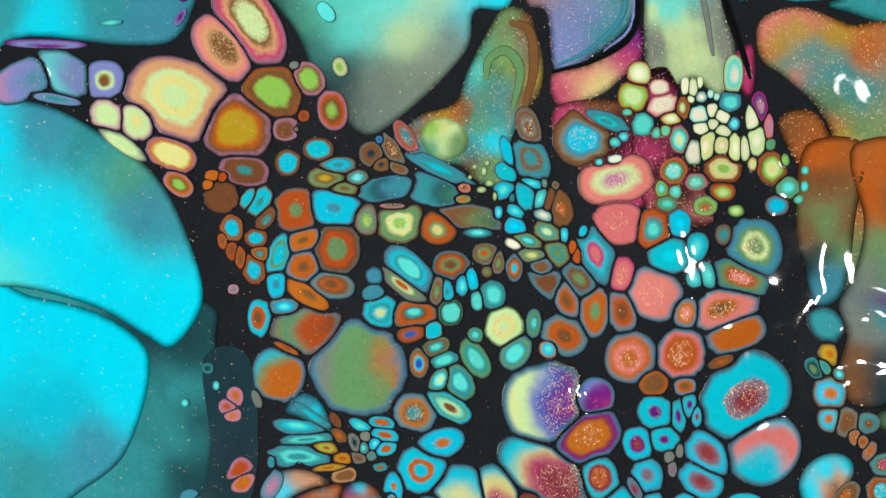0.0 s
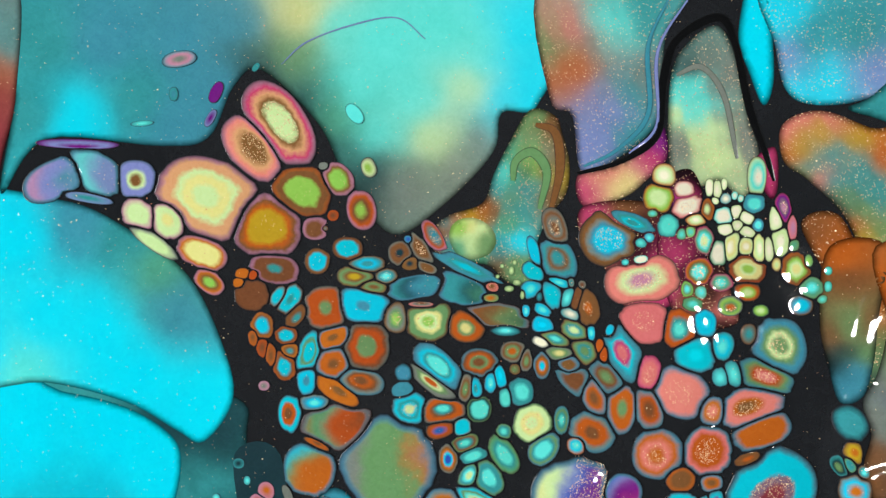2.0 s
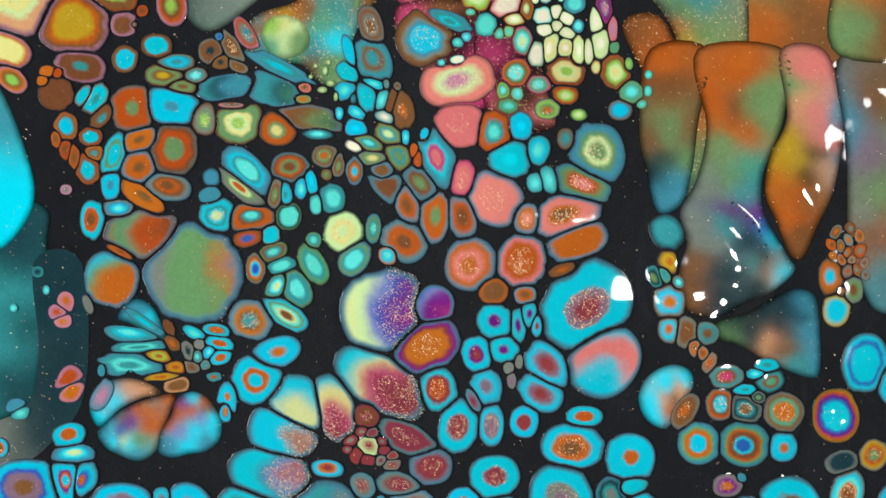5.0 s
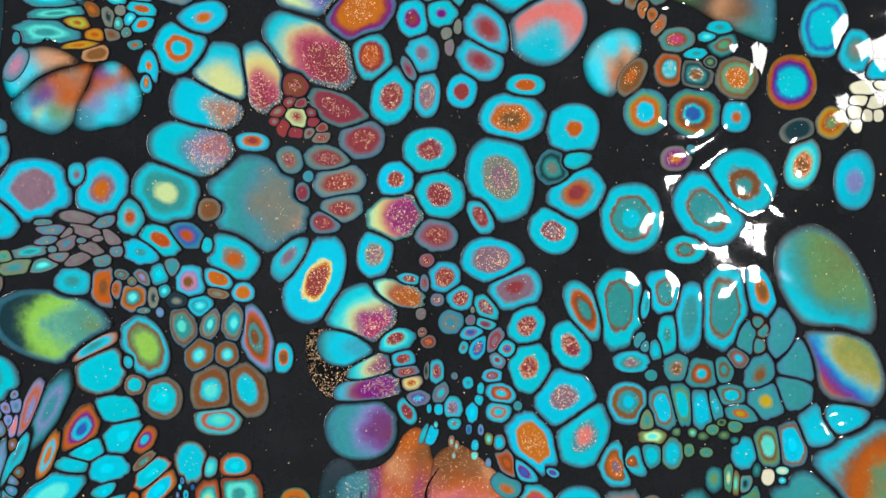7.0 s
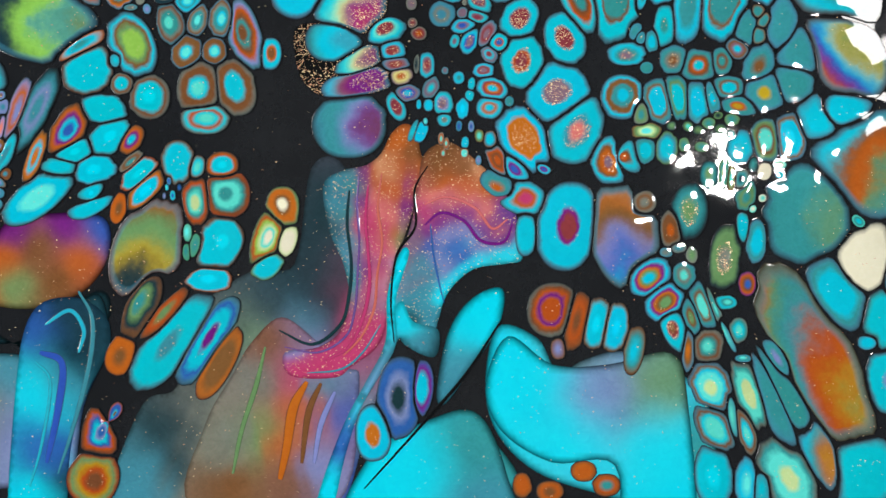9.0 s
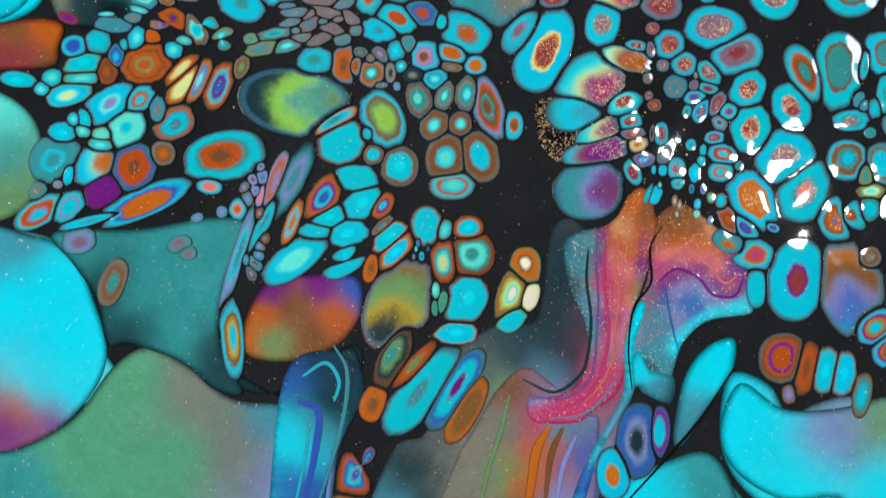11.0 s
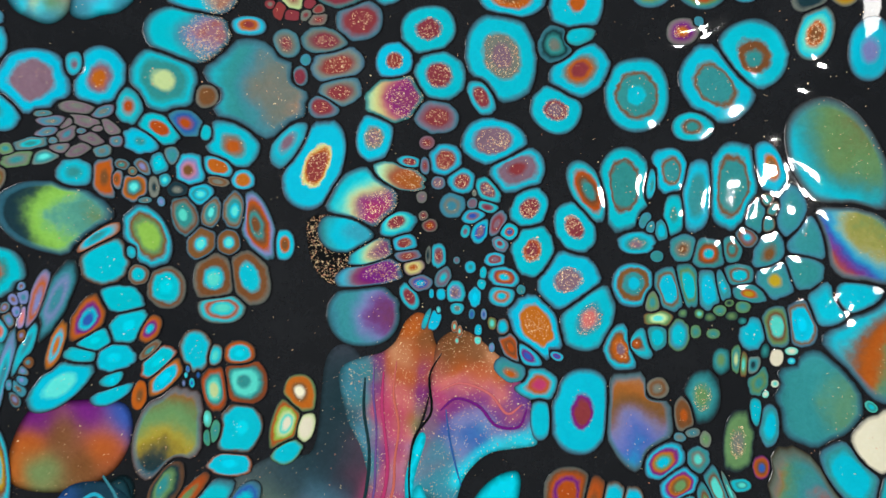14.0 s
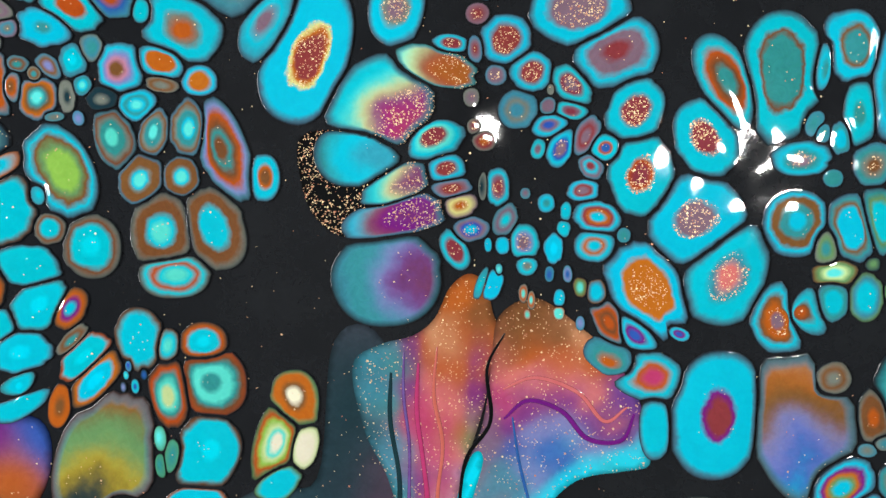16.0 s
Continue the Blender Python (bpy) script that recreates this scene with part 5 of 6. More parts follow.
cell(79.8, -24.5, 6.30, 4.71, -71, "stt")
cell(73.8, -32.9, 4.71, 4.32, 4, "sttj")
cell(79.3, -30.8, 4.56, 4.44, 84, "stt")
cell(43.4, -48.5, 4.63, 4.30, 86, "cbo")
cell(86.2, -7.9, 14.80, 8.88, -62, "/bcctggb")
cell(90.2, -24.2, 11.85, 7.43, -56, "/bovucjgt")
cell(85.6, -38.9, 5.07, 4.92, 83, "scc")
cell(-91.0, -20.6, 14.81, 8.31, -10, ">knnnlltgb")
cell(-68.8, -25.0, 7.43, 5.43, -63, "scbgll")
cell(-79.5, -30.2, 6.57, 5.85, 12, "bcccc")
cell(-81.3, -25.3, 7.11, 2.40, 30, "oct")
cell(-86.3, -10.1, 4.66, 3.20, 2, "sct")
cell(-78.4, -11.0, 4.79, 3.55, -90, "soob")
cell(-65.3, 0.3, 5.12, 3.19, -20, "ccoo")
cell(-70.0, -2.5, 4.34, 2.79, -8, "scct")
cell(-59.3, 1.7, 4.29, 2.92, -23, "suo")
cell(-52.7, -34.5, 5.56, 4.97, 88, "xbbca")
cell(-44.0, -34.3, 6.31, 4.56, -71, "xbbcc")
cell(-51.0, -41.6, 5.65, 3.44, 2, "xcoca")
cell(-64.2, -36.8, 4.92, 4.60, 85, "xbcci")
cell(-71.0, -33.7, 2.72, 2.39, 4, "xbcc")
cell(-72.7, -28.4, 1.86, 1.63, 88, "sc")
cell(-53.9, -0.9, 2.11, 1.61, -89, "cc")
cell(-149.7, -56.8, 4.72, 3.28, 14, "tzd")
cell(-122.0, -57.1, 3.36, 2.06, 19, "td")
cell(-119.7, -59.4, 2.29, 1.77, 2, "td")
cell(-140.3, -67.4, 6.63, 3.39, 68, "xbt")
cell(-78.0, -61.2, 5.85, 2.89, 35, "ccc")
cell(-64.3, -71.7, 12.70, 8.07, 68, "_obggjnn")
cell(-64.9, -83.3, 10.17, 3.46, 66, "bngt")
cell(-58.3, -93.2, 13.69, 5.42, 53, "scccs")
cell(-49.7, -92.9, 12.14, 3.69, 58, "succv")
cell(-46.8, -98.2, 9.25, 3.11, 61, "obb")
cell(-70.6, -97.2, 4.68, 3.19, 69, "oob")
cell(-73.4, -113.3, 9.47, 4.93, 65, "bouczu")
cell(-59.8, -87.2, 8.14, 2.14, 49, "bog")
cell(-105.8, -58.7, 14.70, 1.80, 72, "szcs")
cell(-107.6, -81.5, 10.29, 3.03, -86, "cbjc")
cell(-10.1, -112.4, 6.50, 4.13, -90, "scccoo")
cell(0.7, -101.7, 6.17, 2.58, 86, "uvcc")
cell(-4.3, -104.0, 9.29, 5.19, 86, "uuzn")
cell(29.7, -82.7, 6.04, 5.52, 90, "xbovoo")
cell(35.0, -84.9, 6.57, 2.49, 80, "bob")
cell(39.5, -85.2, 5.73, 2.60, 80, "bcci")
cell(43.8, -86.0, 5.45, 2.59, 82, "bcci")
cell(31.2, -91.2, 2.47, 1.58, -89, "bz")
cell(48.1, -91.0, 5.45, 2.06, 82, "btc")
cell(21.9, -57.5, 5.31, 3.81, -16, "scor")
cell(23.1, -65.7, 4.93, 2.24, -89, "ccc")
cell(32.2, -63.5, 9.80, 6.54, 84, "scccccvm")
cell(44.9, -65.3, 11.50, 7.42, -80, "_xobbzuc")
cell(83.7, -59.1, 10.82, 9.85, -72, ">nttttgt")
cell(95.9, -47.7, 12.63, 11.09, -35, "|ccboogtg")
cell(89.0, -37.5, 7.85, 4.17, 11, "sccc")
cell(105.4, -64.6, 6.84, 4.72, -88, "tccc")
cell(48.4, -58.3, 2.99, 2.96, -82, "xbx")
cell(-76.8, -126.8, 6.84, 6.05, 61, "ogjob")
cell(-72.9, -112.5, 8.40, 4.55, 65, "ouucb")
cell(37.9, -118.8, 2.77, 2.30, 5, "boo")
cell(24.2, -122.7, 2.84, 2.03, -89, "boo")
cell(43.1, -121.7, 3.01, 2.56, 6, "bot")
cell(30.5, -123.7, 3.04, 2.31, 5, "bob")
cell(-82.5, 162.4, 2.93, 1.75, -51, "aa")
cell(-128.4, 178.7, 4.57, 2.06, 6, "tqx")
cell(-130.3, 169.7, 1.77, 1.22, 88, "ts")
cell(-139.1, 162.4, 3.08, 0.74, 2, "ta")
cell(-108.0, 175.6, 1.32, 0.75, 46, "tt")
cell(-116.8, 72.0, 1.54, 1.36, 6, "tn")
cell(-114.7, 67.4, 1.21, 0.92, 85, "ta")
cell(-123.3, 62.9, 1.09, 1.05, 32, "ta")
cell(-122.8, 37.9, 2.50, 2.21, -2, "sst")
cell(-108.9, 44.4, 4.05, 3.17, 67, "qoo")
cell(-111.8, 61.8, 2.47, 2.01, -4, "qo")
cell(-100.6, -44.8, 3.49, 1.19, 75, "zp")
cell(-96.6, -40.5, 7.84, 2.08, 70, "zoz")
cell(-92.3, -40.4, 11.34, 3.24, 60, "nszs")
cell(-99.1, -50.6, 9.38, 1.78, 62, "cs")
cell(87.2, -91.2, 22.24, 7.97, -61, ">jogtsoojg")
cell(66.5, -118.5, 7.34, 3.94, -83, "cci")
cell(73.5, -119.4, 5.31, 2.20, -88, "sca")
cell(77.3, -120.5, 4.04, 1.71, -88, "sc")
cell(82.4, -117.7, 8.96, 5.15, -61, "xtaae")
cell(79.4, -91.5, 5.69, 2.19, -59, "stz")
cell(82.9, -101.4, 13.87, 2.92, -58, "sttt")
cell(78.9, -101.6, 11.45, 2.68, -66, "stt")
cell(89.0, -111.1, 11.40, 3.41, -60, ">ctoj")
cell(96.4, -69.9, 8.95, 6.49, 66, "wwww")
cell(91.9, -76.2, 8.82, 6.23, -55, "stccc")
cell(100.8, -82.0, 7.88, 4.50, -78, "tccc")
cell(98.4, -87.0, 2.38, 1.73, 2, "cc")
cell(105.0, -72.0, 10.03, 4.95, -87, "cct")
cell(104.1, -94.8, 7.66, 5.93, -87, "cccz")
cell(98.6, -115.6, 7.76, 7.65, -74, "sccc")
cell(-2.5, 105.3, 4.88, 4.16, 89, "oota")
cell(3.6, 106.6, 3.19, 2.96, 83, "cci")
cell(1.1, 98.8, 5.04, 4.27, -13, "scci")
cell(8.0, 100.8, 3.48, 2.66, 71, "tca")
cell(14.5, 103.5, 2.57, 2.05, 89, "bt")
cell(22.0, 99.8, 7.39, 6.41, -80, "ssgeg*")
cell(18.4, 92.8, 7.04, 4.23, -22, "sgop*")
cell(7.2, 93.0, 2.29, 2.06, 88, "ta")
cell(10.5, 93.7, 3.18, 2.07, -73, "ta")
cell(-36.5, 102.5, 2.44, 1.39, -16, "nww")
cell(-20.9, 99.3, 3.08, 1.36, 88, "oo")
cell(-19.3, 104.9, 2.61, 1.81, 69, "cc")
cell(-17.2, 100.4, 8.25, 4.54, -67, "sscrp")
cell(-127.8, 27.6, 2.69, 2.55, -4, "scob")
cell(-122.1, 36.8, 2.51, 2.08, -3, "ta")
cell(-145.5, 20.5, 3.22, 1.06, -1, "tc")
cell(-134.8, 19.6, 2.87, 1.06, -1, "tc")
cell(-120.9, 17.4, 9.75, 7.20, 7, "sccuddb")
cell(-109.1, 19.4, 6.33, 5.23, -60, "sccvoc")
cell(-109.2, 31.0, 4.31, 2.99, 16, "sccoo")
cell(-108.2, 26.0, 5.58, 2.53, 6, "sscae")
cell(-138.4, 12.5, 7.59, 5.22, -27, "tnafa")
cell(-156.0, 11.3, 1.96, 1.83, 2, "mp")
cell(-145.6, 15.6, 3.08, 1.59, -59, "sz")
cell(-131.4, 7.0, 3.83, 3.33, -0, "stag")
cell(-125.8, 6.2, 2.52, 1.52, -19, "xbo")
cell(-121.8, 9.1, 6.29, 3.32, -15, ">xzvooob")
cell(-152.4, 1.7, 2.90, 1.39, -19, "mv")
cell(-141.9, 2.6, 2.26, 0.61, -1, "sa")
cell(-140.3, -0.4, 4.83, 1.83, -5, "sst")
cell(-133.0, 3.7, 2.54, 0.91, -15, "sa")
cell(-134.7, 1.5, 2.24, 1.22, -1, "sx")
cell(-125.2, -0.6, 4.44, 2.57, -5, ">oobzvb")
cell(-115.7, -0.3, 4.40, 4.06, 1, "xtccci")
cell(-111.0, -4.5, 3.13, 2.41, 8, "xtca")
cell(-132.5, -46.5, 13.61, 4.00, 22, "scuooo")
cell(-144.8, -50.8, 10.68, 1.24, 15, "sccs")
cell(-110.0, -34.1, 10.73, 6.38, 10, "scctoob")
cell(-114.0, -42.0, 3.46, 2.00, -8, "scpp")
cell(-106.2, -47.8, 2.75, 2.36, 85, "scpo")
cell(-110.7, -48.6, 1.54, 1.42, 80, "tz")
cell(-117.3, -50.2, 1.76, 1.22, 20, "tz")
cell(-6.9, -7.6, 2.43, 1.34, -6, "cmm*")
cell(-3.2, -8.5, 1.09, 1.84, -1, "sdm*")
cell(1.3, -7.0, 3.57, 3.48, -1, "scmm*")
cell(4.9, -11.8, 2.90, 2.81, 19, "scmm*")
cell(-2.8, -3.4, 1.75, 1.50, -1, "dm*")
cell(-0.3, -12.3, 1.50, 1.50, -1, "sdd*")
cell(10.9, -13.9, 3.45, 2.14, -49, "scmd*")
cell(7.8, -14.4, 0.50, 0.74, -1, "xx")
cell(7.4, -16.9, 1.16, 1.16, -1, "sdd")
cell(10.8, -17.5, 2.23, 1.24, -9, "scdm")
cell(7.6, -19.7, 2.49, 1.49, 7, "scdu")
cell(9.2, -23.1, 2.90, 1.66, 69, "scud*")
cell(5.8, -23.2, 1.42, 1.00, 74, "scd")
cell(13.0, -21.3, 2.80, 1.57, 61, "sdmd")
cell(15.8, -23.2, 2.22, 1.97, -1, "sccou")
cell(13.7, -25.9, 1.90, 1.57, -41, "sdcm")
cell(12.5, -29.4, 2.24, 1.49, -1, "scmd")
cell(14.6, -33.5, 3.15, 2.32, -11, "scmoc")
cell(14.1, -37.8, 3.00, 2.33, -1, "scoc")
cell(9.9, -32.5, 0.75, 1.34, -1, "scc")
cell(7.0, -31.2, 1.26, 1.42, -1, "sct")
cell(3.9, -29.7, 0.76, 0.84, -1, "sd")
cell(-0.1, -28.6, 1.60, 2.79, -1, "scdm*")
cell(-2.4, -28.5, 0.59, 1.86, -1, "xn")
cell(0.9, -33.5, 2.37, 1.52, 64, "sdc")
cell(3.9, -37.1, 1.94, 2.79, -1, "sczd*")
cell(0.4, -37.5, 0.93, 1.36, -1, "cc")
cell(8.1, -38.0, 1.34, 2.10, -1, "scci")
cell(9.6, -35.1, 0.92, 1.17, -1, "scc")
cell(18.5, -36.3, 0.99, 1.16, -1, "st")
cell(-4.4, -35.0, 2.56, 1.71, 14, "sduc*")
cell(-2.1, -21.8, 1.69, 1.52, -1, "xmo*")
cell(-3.5, -19.7, 1.01, 1.18, -1, "xm*")
cell(2.8, -17.3, 2.75, 2.75, -1, "ssxs")
cell(-1.8, -37.4, 0.51, 1.02, -1, "cc")
cell(-1.1, -43.5, 2.31, 1.28, 74, "cccc")
cell(-3.0, -43.3, 2.40, 0.69, 69, "sc")
cell(-0.2, -41.2, 0.51, 0.85, -1, "sa")
cell(4.0, -40.5, 1.52, 1.61, -1, "scx")
cell(7.4, -42.0, 0.68, 1.10, -1, "su")
cell(10.1, -41.9, 0.67, 1.26, -1, "szu")
cell(3.4, -44.8, 0.68, 1.36, -1, "xoa")
cell(4.7, -45.9, 0.59, 1.27, -1, "xoa")
cell(4.0, -48.1, 0.51, 0.77, -1, "oa")
cell(8.9, -45.5, 0.84, 1.27, -1, "scc")
cell(8.8, -48.0, 0.85, 1.02, -1, "oaa")
cell(12.0, -44.0, 0.92, 1.43, -1, "bga")
cell(14.6, -44.9, 1.34, 2.09, -1, "bscc")
cell(12.0, -49.5, 0.67, 1.10, -1, "sz")
cell(16.6, -49.6, 4.02, 2.18, -59, "sobo")
cell(-6.8, -38.1, 3.18, 1.89, -63, "scmm*")
cell(-9.4, -10.8, 6.08, 2.70, -17, ">aemob*")
cell(-9.5, -21.6, 4.26, 2.64, 17, "scamm*")
cell(-15.3, -28.4, 5.69, 2.76, 25, ">scayvm*")
cell(-7.9, -25.9, 2.90, 2.13, 11, "scmm*")
cell(-7.3, -28.8, 3.07, 1.71, 4, "sdmm*")
cell(-15.5, -32.8, 8.49, 3.12, 15, ">scmvvb*")
cell(-6.1, -31.1, 2.56, 1.88, 9, "dyo*")
cell(-3.9, -15.5, 1.18, 1.35, -1, "xd")
cell(-65.5, -7.8, 2.19, 2.37, -1, "sscci")
cell(-62.5, -6.0, 1.81, 1.99, -21, "xst")
cell(-58.1, -9.2, 3.43, 3.79, -1, "sczqb")
cell(-51.5, -8.4, 3.76, 2.41, -15, "scooo")
cell(-51.4, -11.9, 2.42, 1.17, -13, "xbx")
cell(-45.4, -11.5, 2.58, 2.40, -21, "scoo")
cell(-71.9, -13.1, 3.05, 3.51, -11, "sobta")
cell(-75.0, -8.0, 2.03, 1.29, -1, "sbt")
cell(-72.0, -9.8, 1.29, 1.29, -1, "xbt")
cell(-69.6, -8.5, 2.20, 1.47, -46, "sbz")
cell(-76.4, -11.4, 2.04, 3.15, -1, "sob")
cell(-64.2, -11.6, 1.46, 1.55, -1, "stca")
cell(-66.9, -13.2, 1.28, 2.20, -1, "xxn")
cell(-61.1, -13.8, 2.55, 1.82, -1, "nnx")
cell(-55.8, -15.0, 3.07, 2.35, -1, "sctca")
cell(-59.7, -19.7, 3.10, 4.74, 7, "sbxtta")
cell(-53.2, -19.0, 2.17, 3.61, -11, "sbxtta")
cell(-47.2, -18.5, 3.05, 4.12, -11, "sbxttca")
cell(-42.3, -21.8, 8.20, 3.75, -69, "szobtb")
cell(-55.8, -26.5, 3.83, 3.10, 59, "sbbbxca")
cell(-49.1, -26.0, 2.71, 2.89, -1, "sbbbxca")
cell(-35.9, -26.5, 2.39, 3.55, -1, "sccob")
cell(-65.2, -16.7, 0.92, 1.10, -1, "sz")
cell(-69.4, -16.3, 1.66, 0.74, -1, "sx")
cell(-91.8, 112.6, 5.51, 5.66, -2, "xooog")
cell(-82.4, 113.1, 7.69, 4.58, -8, "sccccs")
cell(-80.6, 123.6, 4.42, 2.06, 4, "btct")
cell(-83.9, 120.2, 4.73, 2.66, -10, "bgbj")
cell(-75.7, 120.2, 2.79, 1.91, 10, "bta*")
cell(-79.3, 117.7, 4.42, 1.77, -10, "bgb")
cell(-72.0, 126.2, 3.07, 3.07, -2, "xbbn")
cell(-67.0, 127.2, 4.66, 1.89, -57, "xbb*")
cell(-69.6, 129.7, 1.17, 1.17, -2, "su")
cell(-69.6, 123.5, 2.19, 1.75, -2, "bbn")
cell(-65.1, 122.3, 2.91, 1.31, -34, "xbb")
cell(-63.1, 130.0, 4.94, 2.03, -60, "qoxs*")
cell(-66.8, 117.5, 9.92, 2.92, 6, ">ttnst")
cell(-57.1, 116.5, 8.40, 3.62, -16, ">tttnf")
cell(-54.6, 121.8, 9.53, 2.02, -29, "sstc")
cell(-48.6, 117.0, 1.87, 1.44, -2, "pb*")
cell(-73.8, 109.5, 3.08, 3.82, 13, "bxgl*")
cell(-65.4, 108.9, 5.69, 5.40, -2, "bggyel*")
cell(-66.3, 112.7, 4.09, 1.02, -2, "pxb")
cell(-55.4, 106.9, 4.63, 4.05, -2, "boogy")
cell(-47.2, 109.3, 8.34, 3.16, -8, ">obbgn")
cell(-45.5, 105.7, 3.73, 1.58, -2, "nta")
cell(-49.4, 114.1, 2.16, 1.15, -2, "go")
cell(-37.7, 125.6, 4.13, 1.42, -74, "ccc")
cell(-38.2, 120.5, 2.85, 2.14, -37, "sccc")
cell(-39.0, 116.0, 2.71, 2.00, 38, "sca")
cell(-31.7, 123.0, 5.95, 4.25, -67, "stbt")
cell(-32.3, 131.6, 5.10, 2.83, -74, "xbxb*")
cell(-31.6, 117.7, 3.12, 1.28, -17, "tca")
cell(-33.4, 114.7, 3.69, 1.99, -80, "scc")
cell(-29.7, 113.5, 2.55, 1.28, 68, "ta")
cell(-36.2, 106.8, 2.85, 2.00, -22, "scci")
cell(-36.0, 110.6, 2.14, 1.28, -32, "ca")
cell(-40.3, 110.2, 1.14, 1.86, -2, "ca")
cell(-28.8, 109.5, 2.41, 1.42, -22, "tw")
cell(-24.7, 110.9, 4.52, 2.82, -80, "bbbo*")
cell(-27.3, 113.1, 3.39, 1.13, 73, "bb")
cell(-28.0, 105.1, 3.82, 2.12, -30, "bgte")
cell(-33.4, 103.1, 3.70, 1.85, -24, "bgta")
cell(-24.0, 104.5, 1.13, 1.98, -2, "ca")
cell(-32.1, 99.5, 3.41, 1.85, -10, "xgy")
cell(-25.6, 99.9, 3.68, 2.69, -57, "bgtg")
cell(-21.7, 101.3, 1.27, 2.40, -2, "oo")
cell(-43.6, 120.8, 0.72, 1.15, -2, "ge")
cell(-42.3, 117.9, 1.00, 0.72, -2, "ge")
cell(-44.4, 116.3, 1.15, 0.72, -2, "ge")
cell(-40.9, 114.8, 0.71, 1.29, -2, "ge")
cell(-45.9, 122.1, 0.57, 0.57, -2, "ge")
cell(-47.2, 119.4, 0.57, 0.57, -2, "ge")
cell(-42.7, 123.0, 0.57, 0.72, -2, "ge")
cell(-36.7, 114.1, 0.71, 1.14, -2, "nt")
cell(-28.7, 117.5, 0.85, 1.27, -2, "xt")
cell(-25.9, 116.7, 0.85, 0.99, -2, "xb")
cell(-5.0, 143.4, 2.77, 3.18, -2, "oew")
cell(-6.5, 138.1, 3.74, 3.74, -2, "olee")
cell(-0.2, 139.9, 2.48, 2.07, -2, "pww")
cell(0.5, 135.6, 3.86, 2.62, 13, "pww*")
cell(5.3, 134.7, 1.65, 2.47, -2, "obe")
cell(2.4, 132.4, 2.48, 1.51, -2, "oew")
cell(-4.3, 131.0, 2.49, 2.77, -2, "taa")
cell(-8.0, 134.3, 1.25, 0.97, -2, "ga")
cell(-1.2, 128.8, 1.24, 1.38, -2, "ga")
cell(1.0, 129.2, 1.24, 1.24, -2, "la")
cell(4.3, 127.0, 2.34, 3.30, -2, "rfae*")
cell(7.8, 123.8, 2.06, 3.02, -2, "fww")
cell(2.6, 119.3, 3.31, 3.17, -2, "robfaa*")
cell(-0.4, 115.2, 1.38, 1.94, -2, "lga")
cell(3.0, 114.2, 1.38, 1.66, -2, "ga")
cell(0.8, 111.3, 2.35, 1.80, -2, "gfa")
cell(8.0, 116.5, 2.75, 2.20, -2, "rfa*")
cell(10.1, 110.6, 3.02, 2.47, -2, "xlgo*")
cell(6.0, 140.3, 0.96, 2.06, -2, "eww")
cell(8.0, 139.6, 0.96, 2.05, -2, "ew")
cell(9.7, 140.9, 0.68, 1.37, -2, "ew")
cell(7.3, 136.8, 0.82, 0.82, -2, "ew")
cell(9.9, 137.2, 1.23, 1.23, -2, "tw")
cell(12.1, 138.0, 0.68, 0.96, -2, "aw")
cell(13.6, 137.2, 0.68, 0.82, -2, "aw")
cell(9.2, 132.9, 2.19, 2.05, -2, "aww")
cell(9.7, 129.7, 1.92, 1.51, -2, "eww")
cell(12.4, 133.9, 1.37, 1.64, -2, "eww")
cell(14.8, 132.4, 2.04, 1.23, -32, "eww")
cell(12.5, 130.4, 1.37, 1.23, -2, "ew")
cell(14.9, 128.9, 1.91, 1.09, -22, "ew")
cell(11.0, 125.1, 1.92, 3.42, -12, "eyw")
cell(14.4, 125.2, 2.05, 1.91, -2, "eyw")
cell(17.6, 130.5, 1.36, 1.50, -2, "tsaa")
cell(16.9, 135.9, 2.45, 2.31, -2, "tsaa")
cell(17.6, 124.2, 1.50, 3.54, -2, "yew")
cell(20.1, 124.4, 1.22, 2.72, -2, "ew")
cell(22.8, 126.2, 2.17, 3.25, -2, "eew")
cell(22.0, 131.8, 1.63, 3.25, -2, "ew")
cell(17.6, 142.6, 2.31, 4.62, -2, "eaw")
cell(23.6, 134.5, 1.89, 3.52, -2, "rvdq*")
cell(14.7, 119.4, 4.37, 3.28, -12, "obyyel")
cell(14.6, 114.0, 3.01, 2.32, -2, "bole")
cell(17.6, 109.2, 2.05, 1.50, -2, "nle")
cell(26.5, 119.2, 3.24, 3.79, -2, "obley")
cell(21.8, 120.5, 1.09, 1.63, -2, "bye")
cell(29.4, 121.1, 1.08, 1.62, -2, "gl")
cell(30.0, 114.5, 2.70, 2.70, -2, "gfa")
cell(34.2, 118.6, 0.94, 1.07, -2, "fa")
cell(34.1, 114.7, 0.94, 1.34, -2, "fa")
cell(32.6, 111.6, 1.21, 1.08, -2, "ga")
cell(27.5, 110.2, 2.84, 2.43, -2, "bscc")
cell(25.8, 129.3, 1.08, 2.97, -2, "pq")
cell(26.1, 125.2, 1.22, 1.35, -2, "gf")
cell(-18.6, 128.6, 7.57, 6.73, 18, "bbxsccc*")
cell(-14.0, 132.4, 6.14, 2.37, -22, "sstct")
cell(-11.4, 127.0, 1.67, 1.39, -2, "ta")
cell(-9.2, 128.3, 1.25, 1.25, -2, "sa")
cell(-11.3, 122.6, 2.51, 1.39, 8, "aww")
cell(-15.1, 122.1, 1.26, 1.12, -2, "ta")
cell(43.7, -25.3, 3.90, 2.64, 1, "sctd*")
cell(48.3, -28.4, 1.38, 1.26, 1, "stt")
cell(46.6, -21.8, 1.13, 1.51, 1, "st")
